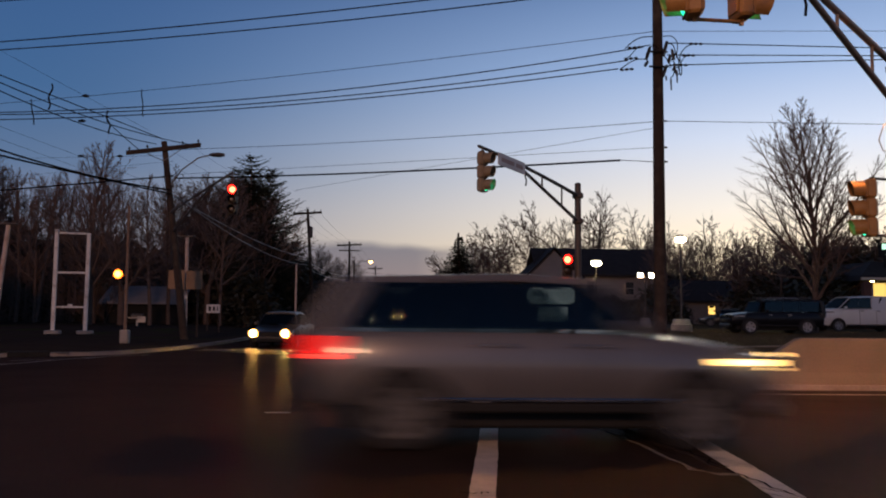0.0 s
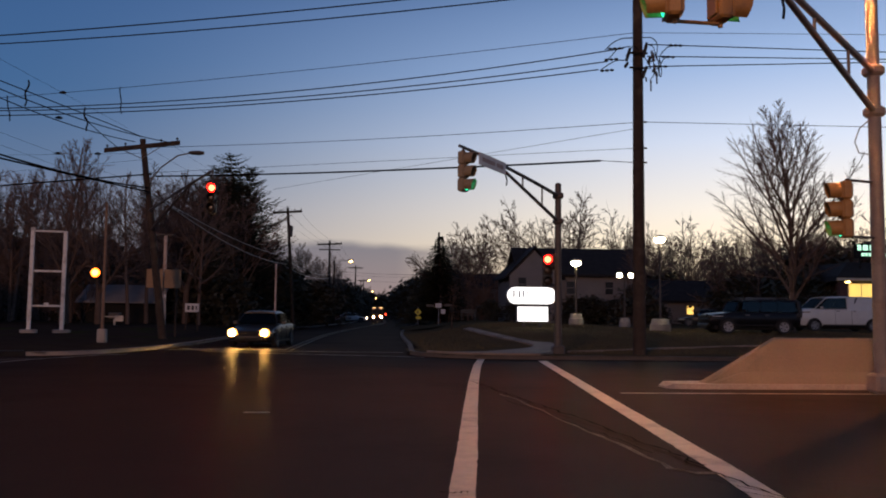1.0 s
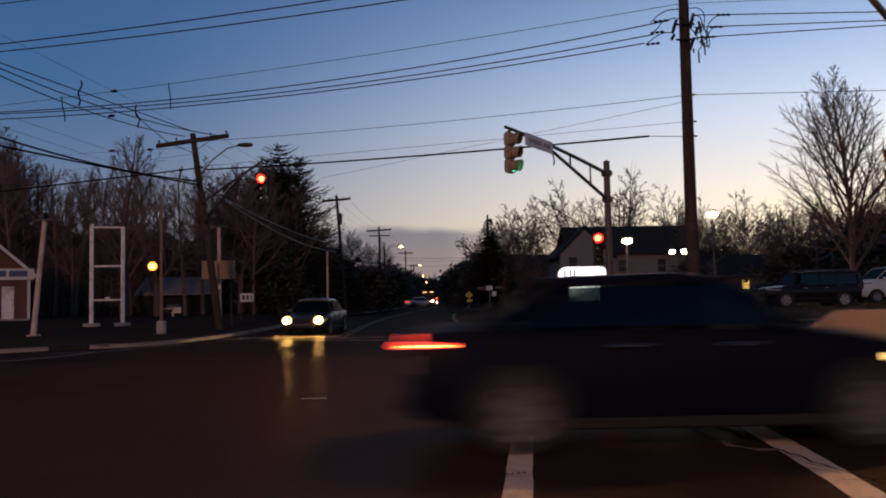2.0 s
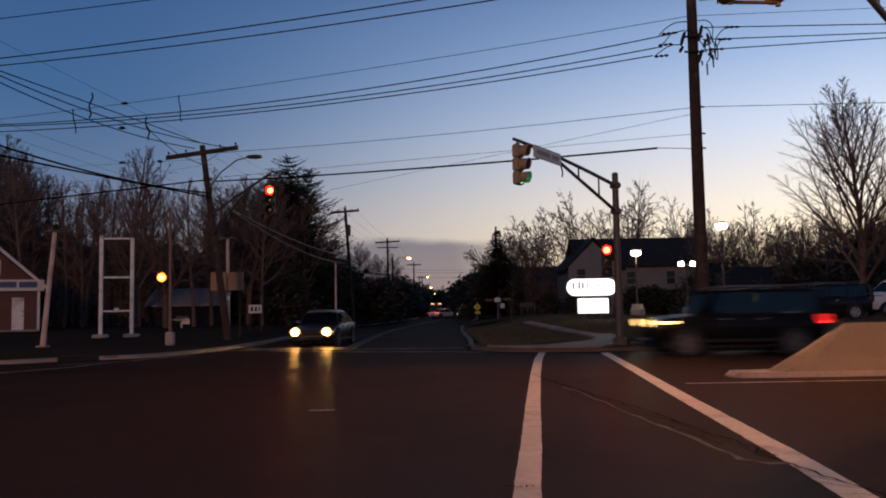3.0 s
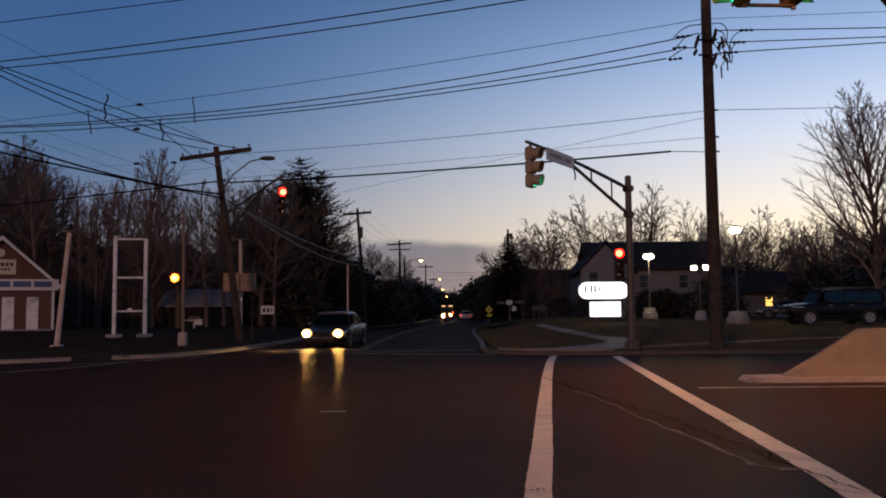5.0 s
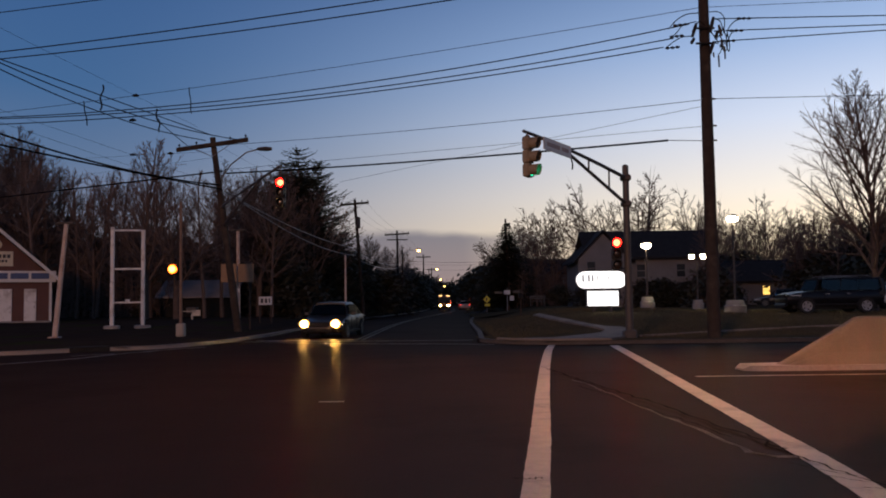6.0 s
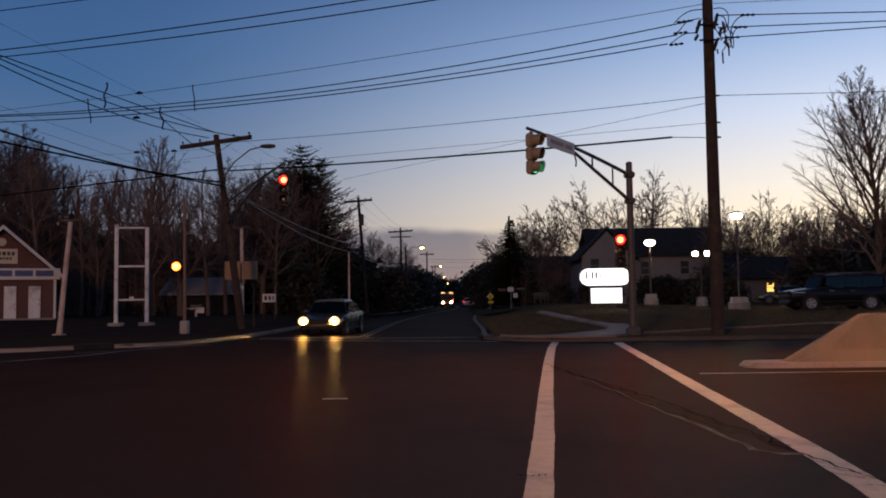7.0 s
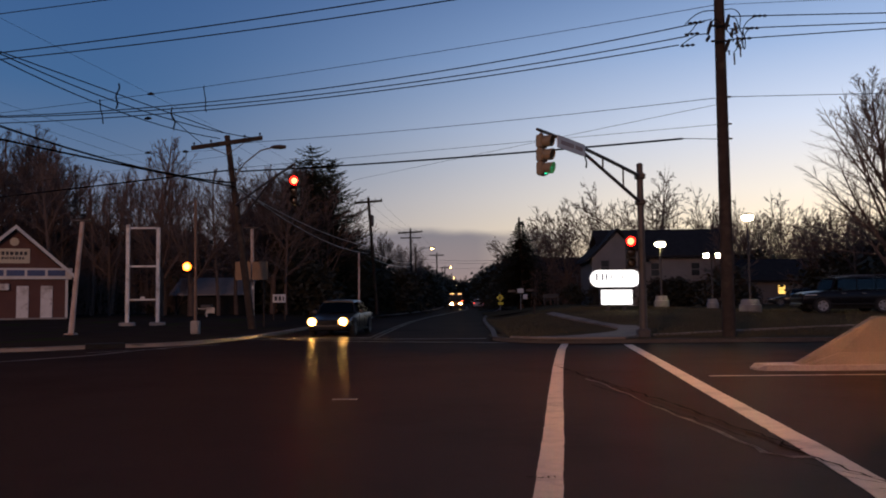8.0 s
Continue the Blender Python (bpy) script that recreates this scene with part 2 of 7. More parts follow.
M = {
    "asphalt": mat("asphalt", (0.0280, 0.0183, 0.0138), (0.0360, 0.0238, 0.0180), rough=0.60, scale=0.5, fine=45, bump=0.25, dirt=(0.0188, 0.0126, 0.0097), spec=0.0),
    "asphalt_patch": mat("asphalt_patch", (0.040, 0.030, 0.026), (0.058, 0.044, 0.038), rough=0.85, scale=3, fine=40, bump=0.9, spec=0.0),
    "asphalt_crack": mat("open_asphalt_crack", (0.010, 0.008, 0.007), (0.016, 0.013, 0.011), rough=0.95, bump=0, spec=0.0),
    "grit": mat("grit", (0.16, 0.14, 0.12), (0.07, 0.065, 0.06), rough=0.95, scale=6, fine=70, bump=0.8),
    "paint_white": mat("road_paint_white", (0.62, 0.53, 0.43), (0.50, 0.43, 0.35), rough=0.65, scale=5, fine=50, bump=0.25, dirt=(0.30, 0.26, 0.22)),
    "paint_worn": mat("worn_road_paint", (0.34, 0.31, 0.29), (0.10, 0.09, 0.085), rough=0.7, scale=2, fine=30, bump=0.2, dirt=(0.06, 0.052, 0.048)),
    "paint_yellow": mat("road_paint_yellow", (0.09, 0.066, 0.034), (0.045, 0.034, 0.026), rough=0.7, scale=3, fine=50),
    "concrete": mat("concrete", (0.36, 0.325, 0.29), (0.27, 0.245, 0.22), rough=0.85, scale=1.2, fine=30, bump=0.3, dirt=(0.20, 0.185, 0.165)),
    "path_concrete": mat("tan_path_concrete", (0.245, 0.195, 0.155), (0.17, 0.135, 0.108), rough=0.85, scale=1.2, fine=30, bump=0.3, dirt=(0.11, 0.09, 0.072)),
    "barrier": mat("barrier_concrete", (0.21, 0.172, 0.130), (0.16, 0.131, 0.099), rough=0.85, scale=0.8, fine=40, bump=0.12, dirt=(0.12, 0.097, 0.073)),
    # Pale bench boards darkened: their dimness at dusk is put into colour.
    "bench_dusk": mat("dusk_darkened_board", (0.13, 0.115, 0.10), (0.08, 0.07, 0.06), rough=0.8, scale=4, fine=40),
    "kerb": mat("kerb_concrete", (0.30, 0.27, 0.25), (0.20, 0.18, 0.165), rough=0.85, scale=1.5, fine=20, bump=0.3),
    # Darker copy of kerb: the right kerb's dimmer light is put into colour.
    "kerb_dimmed": mat("dimmed_kerb_concrete", (0.115, 0.095, 0.080), (0.070, 0.058, 0.050), rough=0.85, scale=1.5, fine=20, bump=0.3),
    "lawn": mat("winter_grass", (0.080, 0.066, 0.038), (0.118, 0.090, 0.055), rough=0.95, scale=0.7, fine=25, bump=0.9, dirt=(0.090, 0.062, 0.042), spec=0.0),
    "blade": mat("grass_blade", (0.078, 0.070, 0.036), (0.120, 0.094, 0.055), rough=0.9, spec=0.15, bump=0),
    "dirt": mat("bare_soil", (0.056, 0.042, 0.034), (0.040, 0.030, 0.025), rough=0.95, scale=0.8, fine=25, bump=0.8, dirt=(0.045, 0.050, 0.022), spec=0.0),
    "wood_pole": mat("creosoted_wood", (0.062, 0.046, 0.036), (0.034, 0.026, 0.022), rough=0.9, scale=4, fine=60, bump=0.5, dirt=(0.085, 0.066, 0.052), spec=0.2),
    "rail_white": mat("weathered_white_paint", (0.78, 0.76, 0.73), (0.66, 0.64, 0.60), rough=0.6, scale=4, fine=40, dirt=(0.34, 0.30, 0.26)),
    "rust_pole": mat("rusting_painted_steel", (0.60, 0.50, 0.44), (0.42, 0.30, 0.23), rough=0.75, scale=3, fine=30, dirt=(0.22, 0.085, 0.04)),
    "brown_post": mat("brown_post_steel", (0.22, 0.15, 0.11), (0.15, 0.095, 0.065), rough=0.8, scale=4, fine=30, dirt=(0.12, 0.06, 0.035)),
    # Lighter, warmer copy of dark_steel: orange lamplight is put into the colour.
    "mast_steel_lit": mat("lamplit_mast_steel", (0.30, 0.24, 0.19), (0.22, 0.17, 0.135), rough=0.6, scale=4, fine=40, bump=0.1, dirt=(0.16, 0.11, 0.08)),
    "steel": mat("galvanised_steel", (0.30, 0.30, 0.30), (0.20, 0.20, 0.21), rough=0.5, metal=0.7, scale=5, fine=50, bump=0.1),
    "dark_steel": mat("dark_painted_steel", (0.095, 0.078, 0.067), (0.065, 0.055, 0.048), rough=0.55, metal=0.2, scale=5, fine=50, bump=0.1),
    "signal_yellow": mat("signal_enamel", (0.44, 0.23, 0.065), (0.34, 0.17, 0.05), rough=0.5, scale=6, fine=50, bump=0.08, dirt=(0.20, 0.11, 0.05)),
    "signal_grey": mat("signal_faded_enamel", (0.26, 0.20, 0.12), (0.19, 0.15, 0.10), rough=0.6, scale=6, fine=50, bump=0.08),
    "signal_dark": mat("signal_dark_enamel", (0.030, 0.027, 0.022), (0.020, 0.018, 0.016), rough=0.6, scale=6, fine=50, bump=0.08),
    "black": mat("black_plastic", (0.014, 0.014, 0.014), (0.022, 0.022, 0.022), rough=0.7, scale=6, fine=60, bump=0.05, spec=0.15),
    "rubber": mat("tyre_rubber", (0.016, 0.016, 0.016), (0.028, 0.027, 0.026), rough=0.85, scale=10, fine=80, bump=0.2),
    # Paler copy of the cable sheath: light from the sky is put into it.
    "cable_skylit": mat("skylit_cable_sheath", (0.30, 0.26, 0.23), (0.22, 0.19, 0.17), rough=0.6, bump=0),
    "cable": mat("cable_sheath", (0.006, 0.006, 0.007), (0.010, 0.010, 0.010), rough=0.9, bump=0, spec=0.1),
    "alloy": mat("alloy_wheel", (0.11, 0.11, 0.11), (0.07, 0.07, 0.07), rough=0.5, metal=0.0, scale=8, fine=60, bump=0.05),
    "car_silver": mat("silver_paint", (0.15, 0.15, 0.155), (0.11, 0.11, 0.115), rough=0.34, metal=0.25, scale=1.2, fine=90, bump=0.0, coat=0.55, spec=0.5, dirt=(0.13, 0.125, 0.125)),
    "car_navy": mat("navy_paint", (0.004, 0.005, 0.012), (0.006, 0.007, 0.015), rough=0.62, metal=0.0, scale=2, fine=90, bump=0.0, coat=0.0, spec=0.05),
    "car_black": mat("black_paint", (0.006, 0.006, 0.0065), (0.009, 0.009, 0.010), rough=0.6, metal=0.0, scale=2, fine=90, bump=0.0, coat=0.15, spec=0.06),
    "car_dark_blue": mat("dark_blue_paint", (0.007, 0.007, 0.010), (0.010, 0.010, 0.013), rough=0.42, metal=0.0, scale=2, fine=90, bump=0.0, coat=0.22, spec=0.2),
    "alloy_bright": mat("bright_alloy", (0.42, 0.40, 0.38), (0.30, 0.29, 0.28), rough=0.35, metal=0.3, scale=8, fine=60, bump=0.05),
    "car_charcoal": mat("charcoal_paint", (0.014, 0.014, 0.0145), (0.02, 0.02, 0.02), rough=0.38, metal=0.0, scale=2, fine=90, bump=0.0, coat=0.15),
    "car_white": mat("white_paint", (0.68, 0.68, 0.67), (0.60, 0.60, 0.59), rough=0.35, scale=2, fine=60, bump=0.0, coat=0.5),
    # Yellow bus paint darkened: the dusk shade is put into the colour.
    "bus_dusk": mat("dusk_darkened_bus_paint", (0.07, 0.042, 0.012), (0.055, 0.034, 0.011), rough=0.4, scale=2, fine=60, bump=0.0, coat=0.4),
    "chrome": mat("chrome", (0.55, 0.55, 0.56), (0.48, 0.48, 0.49), rough=0.15, metal=1.0, bump=0),
    "brick": mat("red_brick_wall", (0.135, 0.062, 0.050), (0.095, 0.047, 0.040), rough=0.9, scale=1.0, fine=14, bump=0.4, dirt=(0.12, 0.068, 0.056)),
    "siding": mat("pale_siding", (0.25, 0.222, 0.205), (0.20, 0.18, 0.165), rough=0.75, scale=1.0, fine=20, bump=0.1, dirt=(0.25, 0.23, 0.20)),
    "shingle": mat("dark_shingle", (0.030, 0.024, 0.022), (0.018, 0.015, 0.014), rough=0.9, scale=2, fine=16, bump=0.6),
    "shed_roof": mat("weathered_sheet_roof", (0.30, 0.275, 0.27), (0.22, 0.20, 0.20), rough=0.8, scale=1.0, fine=20, bump=0.2),
    "trim": mat("white_trim", (0.66, 0.65, 0.62), (0.55, 0.54, 0.51), rough=0.6, scale=3, fine=40, bump=0.08),
    "blue_panel": mat("blue_fascia_panel", (0.035, 0.075, 0.20), (0.028, 0.06, 0.16), rough=0.5, scale=3, fine=40, bump=0.05),
    "cream": mat("cream_sign_board", (0.60, 0.54, 0.40), (0.50, 0.45, 0.34), rough=0.6, scale=3, fine=40, bump=0.05),
    "brown_board": mat("weathered_board", (0.33, 0.21, 0.12), (0.25, 0.155, 0.09), rough=0.8, scale=3, fine=30, bump=0.3),
    "sign_ink": mat("faded_red_lettering", (0.30, 0.20, 0.19), (0.24, 0.16, 0.155), rough=0.5, bump=0),
    "ink": mat("dark_lettering", (0.02, 0.02, 0.03), (0.03, 0.03, 0.04), rough=0.6, bump=0),
    # Navy lettering paled: glare of the lit face is put into its colour.
    "sign_letter": mat("glare_paled_lettering", (0.16, 0.18, 0.30), (0.22, 0.24, 0.36), rough=0.5, bump=0),
    "ink_blue": mat("blue_lettering", (0.03, 0.05, 0.22), (0.025, 0.04, 0.18), rough=0.5, bump=0),
    "sign_yellow": mat("warning_yellow", (0.72, 0.62, 0.03), (0.62, 0.52, 0.03), rough=0.4, bump=0),
    "sign_white": mat("sign_sheeting", (0.56, 0.56, 0.56), (0.46, 0.46, 0.46), rough=0.45, bump=0),
    "bark": mat("bark", (0.165, 0.114, 0.090), (0.108, 0.075, 0.059), rough=0.95, scale=2, fine=14, bump=0.8, vary=0.3, spec=0.1),
    "twig": mat("twigs", (0.180, 0.124, 0.101), (0.120, 0.084, 0.069), rough=0.95, scale=2, fine=14, bump=0, vary=0.3, spec=0.1),
    "needle": mat("needles", (0.045, 0.052, 0.034), (0.070, 0.068, 0.045), rough=0.9, scale=2, fine=12, bump=0, vary=0.25, spec=0.15),
    "ivy": mat("evergreen_leaves", (0.062, 0.060, 0.042), (0.088, 0.076, 0.052), rough=0.8, scale=2, fine=12, bump=0, vary=0.25, spec=0.2),
    "porcelain": mat("porcelain", (0.020, 0.017, 0.017), (0.013, 0.012, 0.012), rough=0.4, bump=0, spec=0.2),
    "lens_off": mat("dark_signal_lens", (0.03, 0.02, 0.015), (0.02, 0.015, 0.012), rough=0.25, bump=0),
    "glass": mat("tinted_glass", (0.012, 0.014, 0.016), (0.016, 0.018, 0.02), rough=0.06, scale=2, fine=30, bump=0, spec=0.3),
    "red": glow("signal_red", (1.0, 0.0015, 0.001), 30.0),
    "red_core": glow("signal_red_centre", (1.0, 0.018, 0.007), 70.0),
    "green_core": glow("signal_green_centre", (0.05, 0.85, 0.45), 3.0),
    "amber_core": glow("amber_signal_centre", (1.0, 0.34, 0.07), 9.0),
    "green": glow("signal_green", (0.02, 0.75, 0.36), 2.6),
    "amber_hand": glow("amber_signal", (1.0, 0.17, 0.012), 6.0),
    "head": glow("warm_headlight", (1.0, 0.56, 0.17), 740.0),
    # Glow of a ring that stands in for the halo round a headlight.
    "head_halo": glow("headlight_halo", (1.0, 0.44, 0.09), 4.5),
    "head_side": glow("passing_headlight", (1.0, 0.60, 0.20), 5.0),
    "tail": glow("tail_light", (1.0, 0.05, 0.03), 3.2),
    "tail_bulb": glow("tail_light_bulb", (1.0, 0.30, 0.06), 16.0),
    "tail_dim": glow("tail_light_lens", (1.0, 0.02, 0.015), 0.75),
    "arm_lamp": glow("stop_arm_lamp", (1.0, 0.05, 0.02), 14.0),
    "sign_red": mat("stop_arm_red", (0.42, 0.03, 0.025), (0.34, 0.025, 0.02), rough=0.5, bump=0),
    "marker": glow("amber_marker", (1.0, 0.40, 0.06), 5.0),
    "roof_lamp": glow("bus_roof_lamp", (1.0, 0.52, 0.20), 3.5),
    "eave_fill": glow("eave_fill_glow", (1.0, 0.60, 0.20), 22.0),
    "lot_lamp": glow("lot_lamp_lens", (1.0, 0.84, 0.52), 110.0),
    "street_lamp": glow("street_lamp_lens", (1.0, 0.52, 0.15), 26.0),
    "sign_lit": glow("lit_sign_face", (1.0, 0.98, 0.94), 1.9),
    "shop_lit": glow("lit_shop_window", (1.0, 0.66, 0.16), 1.1),
    "shop_sign": glow("lit_shop_sign", (0.55, 1.0, 0.72), 1.4),
    "window_lit": glow("lit_house_window", (1.0, 0.60, 0.14), 1.6),
}


def add_gloss(m, weight, rough):
    """A thin worn polish of constant weight over a dull surface."""
    nt = m.node_tree
    bsdf, out = nt.nodes["Principled BSDF"], nt.nodes["Material Output"]
    g, mx = nt.nodes.new("ShaderNodeBsdfAnisotropic"), nt.nodes.new("ShaderNodeMixShader")
    g.inputs["Roughness"].default_value = rough
    mx.inputs[0].default_value = weight
    nt.links.new(bsdf.outputs[0], mx.inputs[1])
    nt.links.new(g.outputs[0], mx.inputs[2])
    nt.links.new(mx.outputs[0], out.inputs[0])


add_gloss(M["asphalt"], 0.027, 0.33)


def clear_glass(name, tint, gloss):
    m = bpy.data.materials.new(name)
    m.use_nodes = True
    nt = m.node_tree
    nt.nodes.clear()
    out, mx = nt.nodes.new("ShaderNodeOutputMaterial"), nt.nodes.new("ShaderNodeMixShader")
    tr, gl = nt.nodes.new("ShaderNodeBsdfTransparent"), nt.nodes.new("ShaderNodeBsdfAnisotropic")
    tr.inputs["Color"].default_value = (*tint, 1)
    gl.inputs["Roughness"].default_value = 0.04
    mx.inputs[0].default_value = gloss
    nt.links.new(tr.outputs[0], mx.inputs[1])
    nt.links.new(gl.outputs[0], mx.inputs[2])
    nt.links.new(mx.outputs[0], out.inputs[0])
    return m


M["car_glass"] = clear_glass("tinted_car_glass", (0.30, 0.33, 0.33), 0.04)


# ---- mesh helpers ----
def thing(name, x=0, y=0, z=0, rz=0, label="", category="", group="", kind=""):
    ob = new(name)
    ob.empty_display_size = 0.2
    ob.matrix_basis = pose(x, y, z, 0, 0, rz)
    return tagged(ob, label, category, group, kind)


class Shape:
    """Collects vertices and faces in metres; part() turns it into one mesh."""

    def __init__(self):
        self.v, self.f, self.smooth = [], [], False

    def add(self, verts, faces):
        n = len(self.v)
        self.v += [tuple(p) for p in verts]
        self.f += [tuple(i + n for i in face) for face in faces]
        return self

    def box(self, cx, cy, cz, sx, sy, sz, c=0.0):
        """A box by its centre and size, with its upright and level edges cut by c."""
        if not c:
            p = [(cx + a * sx / 2, cy + b * sy / 2, cz + d * sz / 2) for d in (-1, 1) for a, b in ((-1, -1), (1, -1), (1, 1), (-1, 1))]
            return self.add(p, [(3, 2, 1, 0), (4, 5, 6, 7), (0, 1, 5, 4), (1, 2, 6, 5), (2, 3, 7, 6), (3, 0, 4, 7)])
        def ring(hx, hy, z):
            return [(cx + a, cy + b, z) for a, b in ((-hx + c, -hy), (hx - c, -hy), (hx, -hy + c), (hx, hy - c), (hx - c, hy), (-hx + c, hy), (-hx, hy - c), (-hx, -hy + c))]
        hx, hy, z0, z1 = sx / 2, sy / 2, cz - sz / 2, cz + sz / 2
        rings = [ring(hx - c * 0.7, hy - c * 0.7, z0), ring(hx, hy, z0 + c), ring(hx, hy, z1 - c), ring(hx - c * 0.7, hy - c * 0.7, z1)]
        return self.loft(rings)

    def loft(self, rings, caps=True, closed=True):
        n, k = len(rings[0]), len(self.v)
        for r in rings:
            self.v += [tuple(p) for p in r]
        for i in range(len(rings) - 1):
            for j in range(n if closed else n - 1):
                a, b = k + i * n + j, k + i * n + (j + 1) % n
                self.f.append((a, b, b + n, a + n))
        if caps:
            self.f.append(tuple(range(k + n - 1, k - 1, -1)))
            self.f.append(tuple(range(k + (len(rings) - 1) * n, k + len(rings) * n)))
        return self

    def tube(self, points, radii, sides=8, caps=True):
        """A round bar through the points; radii: one number or one for each point."""
        pts = [Vector(p) for p in points]
        radii = [radii] * len(pts) if isinstance(radii, (int, float)) else radii
        rings, up = [], None
        for i, p in enumerate(pts):
            d = (pts[min(i + 1, len(pts) - 1)] - pts[max(i - 1, 0)]).normalized()
            if up is None:
                up = Vector((0, 0, 1)) if abs(d.z) < 0.9 else Vector((0, 1, 0))
            s = d.cross(up).normalized()
            up = s.cross(d).normalized()
            rings.append([p + radii[i] * (math.cos(a) * s + math.sin(a) * up) for a in (2 * math.pi * j / sides for j in range(sides))])
        self.smooth = True
        return self.loft(rings, caps)

    def lathe(self, x, y, profile, sides=16):
        """Turned about an upright axis; profile: (radius, z) from below."""
        self.smooth = True
        return self.loft([[(x + r * math.cos(2 * math.pi * j / sides), y + r * math.sin(2 * math.pi * j / sides), z) for j in range(sides)] for r, z in profile])

    def prism(self, outline, axis, a, b):
        """An outline drawn in the plane across an axis, from a to b along it."""
        def put(u, v, w):
            return (w, u, v) if axis == "x" else (u, w, v) if axis == "y" else (u, v, w)
        return self.loft([[put(u, v, w) for u, v in outline] for w in (a, b)])

    def quad(self, *p):
        return self.add(p, [tuple(range(len(p)))])


def smooth(points, n=6):
    """A round curve through the points."""
    p = [Vector(q) for q in points]
    p = [p[0] * 2 - p[1]] + p + [p[-1] * 2 - p[-2]]
    out = []
    for a, b, c, d in zip(p, p[1:], p[2:], p[3:]):
        for k in range(n):
            u = k / n
            out.append(0.5 * (2 * b + (c - a) * u + (2 * a - 5 * b + 4 * c - d) * u * u + (3 * b - a - 3 * c + d) * u ** 3))
    return out + [p[-2]]


def mesh_of(name, shape, material):
    me = bpy.data.meshes.new(name)
    me.from_pydata(shape.v, [], shape.f)
    bm = bmesh.new()
    bm.from_mesh(me)
    if len(bm.faces) < 60000:
        bmesh.ops.recalc_face_normals(bm, faces=bm.faces)
    bm.to_mesh(me)
    bm.free()
    if shape.smooth:
        me.polygons.foreach_set("use_smooth", [True] * len(me.polygons))
        me.set_sharp_from_angle(angle=radians(40))
    me.materials.append(M[material])
    me.update()
    return me


def part(name, shape, material, parent=None, label="", at=None):
    """One mesh object under a thing or a part."""
    ob = new(name, shape if isinstance(shape, bpy.types.Mesh) else mesh_of(name, shape, material))
    ob.parent = parent
    if at is not None:
        ob.matrix_basis = at
    if label:
        ob["label"] = label
    return ob


def solid(name, shape, material, label, category="", group="", kind="", at=None):
    ob = part(name, shape, material, None, "", at)
    return tagged(ob, label, category, group, kind)


def ss(u):
    u = min(max(u, 0.0), 1.0)
    return u * u * (3 - 2 * u)


# ---- ground and roads ----
ROAD_N, ROAD_F = 4.6, 26.4     # near and far kerb of the crossing highway
ROAD_E, ROAD_W = 4.6, 4.3      # widths right and left of the centre line of the street ahead


def centre(y):
    return -3.3 + 4.4 * ss((y - 45) / 85)


def land(x, y):
    """Height of the land beyond the far kerbs."""
    if x > centre(y):
        return 0.12 + (0.72 - 0.25 * ss((x - 11) / 4)) * ss((y - 29) / 13) * ss((x - centre(y) - 5.2) / 5)
    return 0.10 + 0.36 * ss((y - 37) / 14) * ss((centre(y) - 5.0 - x) / 6)


def build_ground():
    s = Shape().box(0, 0, -0.55, 3000, 3000, 1.0)
    solid("ground", s, "dirt", "dark bare winter ground reaching the horizon", kind="structure")
    s = Shape()
    xs = [-260, -120, -60] + [x * 4 for x in range(-10, 11)] + [60, 120, 260]
    ys = [-40, -20, -8, 0, 4.6, 9, 13, 17, 21, 25, 29, 33]
    for i in range(len(xs) - 1):
        for j in range(len(ys) - 1):
            s.quad((xs[i], ys[j], 0), (xs[i + 1], ys[j], 0), (xs[i + 1], ys[j + 1], 0), (xs[i], ys[j + 1], 0))
    me = mesh_of("road", s, "asphalt")
    solid("road", me, "asphalt", "worn dark asphalt of a wide highway crossing", kind="structure")
    s = Shape()
    ys = [33 + 4 * k for k in range(80)]
    s.loft([[(centre(y) - ROAD_W - 0.3, y, 0.0), (centre(y) + ROAD_E + 0.3, y, 0.0)] for y in ys], caps=False, closed=False)
    solid("road_ahead", s, "asphalt", "narrow asphalt street running away between trees", kind="structure")


def strip(points, width, z, material, name, label, ragged=0.0):
    """A painted line through points, lying flat; ragged: how far its edges wander."""
    s, rng = Shape(), random.Random(3)
    pts = [Vector((*p, z)) for p in points]
    if ragged:
        fine = []
        for a, b in zip(pts, pts[1:]):
            n = max(int((b - a).length / 0.16), 1)
            fine += [a.lerp(b, k / n) for k in range(n)]
        pts = fine + [pts[-1]]
    left, right = [], []
    for i, p in enumerate(pts):
        d = (pts[min(i + 1, len(pts) - 1)] - pts[max(i - 1, 0)]).normalized()
        n = Vector((-d.y, d.x, 0)) * width / 2
        left.append(p + n * (1 + ragged * rng.gauss(0, 1)))
        right.append(p - n * (1 + ragged * rng.gauss(0, 1)))
    s.loft([[a, b, b - Vector((0, 0, 0.003)), a - Vector((0, 0, 0.003))] for a, b in zip(left, right)])
    return solid(name, s, material, label, kind="structure")


def kerb(points, height, inner, name, label, material="kerb"):
    """A kerb of concrete stones along points: road side first, inner: its width to the left of the way."""
    s = Shape()
    pts = [Vector((*p, 0)) for p in points]
    rings = []
    for i, p in enumerate(pts):
        d = (pts[min(i + 1, len(pts) - 1)] - pts[max(i - 1, 0)]).normalized()
        n = Vector((-d.y, d.x, 0))
        rings.append([p + Vector((0, 0, -0.1)), p + n * 0.01 + Vector((0, 0, height - 0.02)), p + n * 0.03 + Vector((0, 0, height)),
                      p + n * inner + Vector((0, 0, height)), p + n * inner + Vector((0, 0, -0.1))])
    s.loft(rings)
    return solid(name, s, material, label, kind="structure")


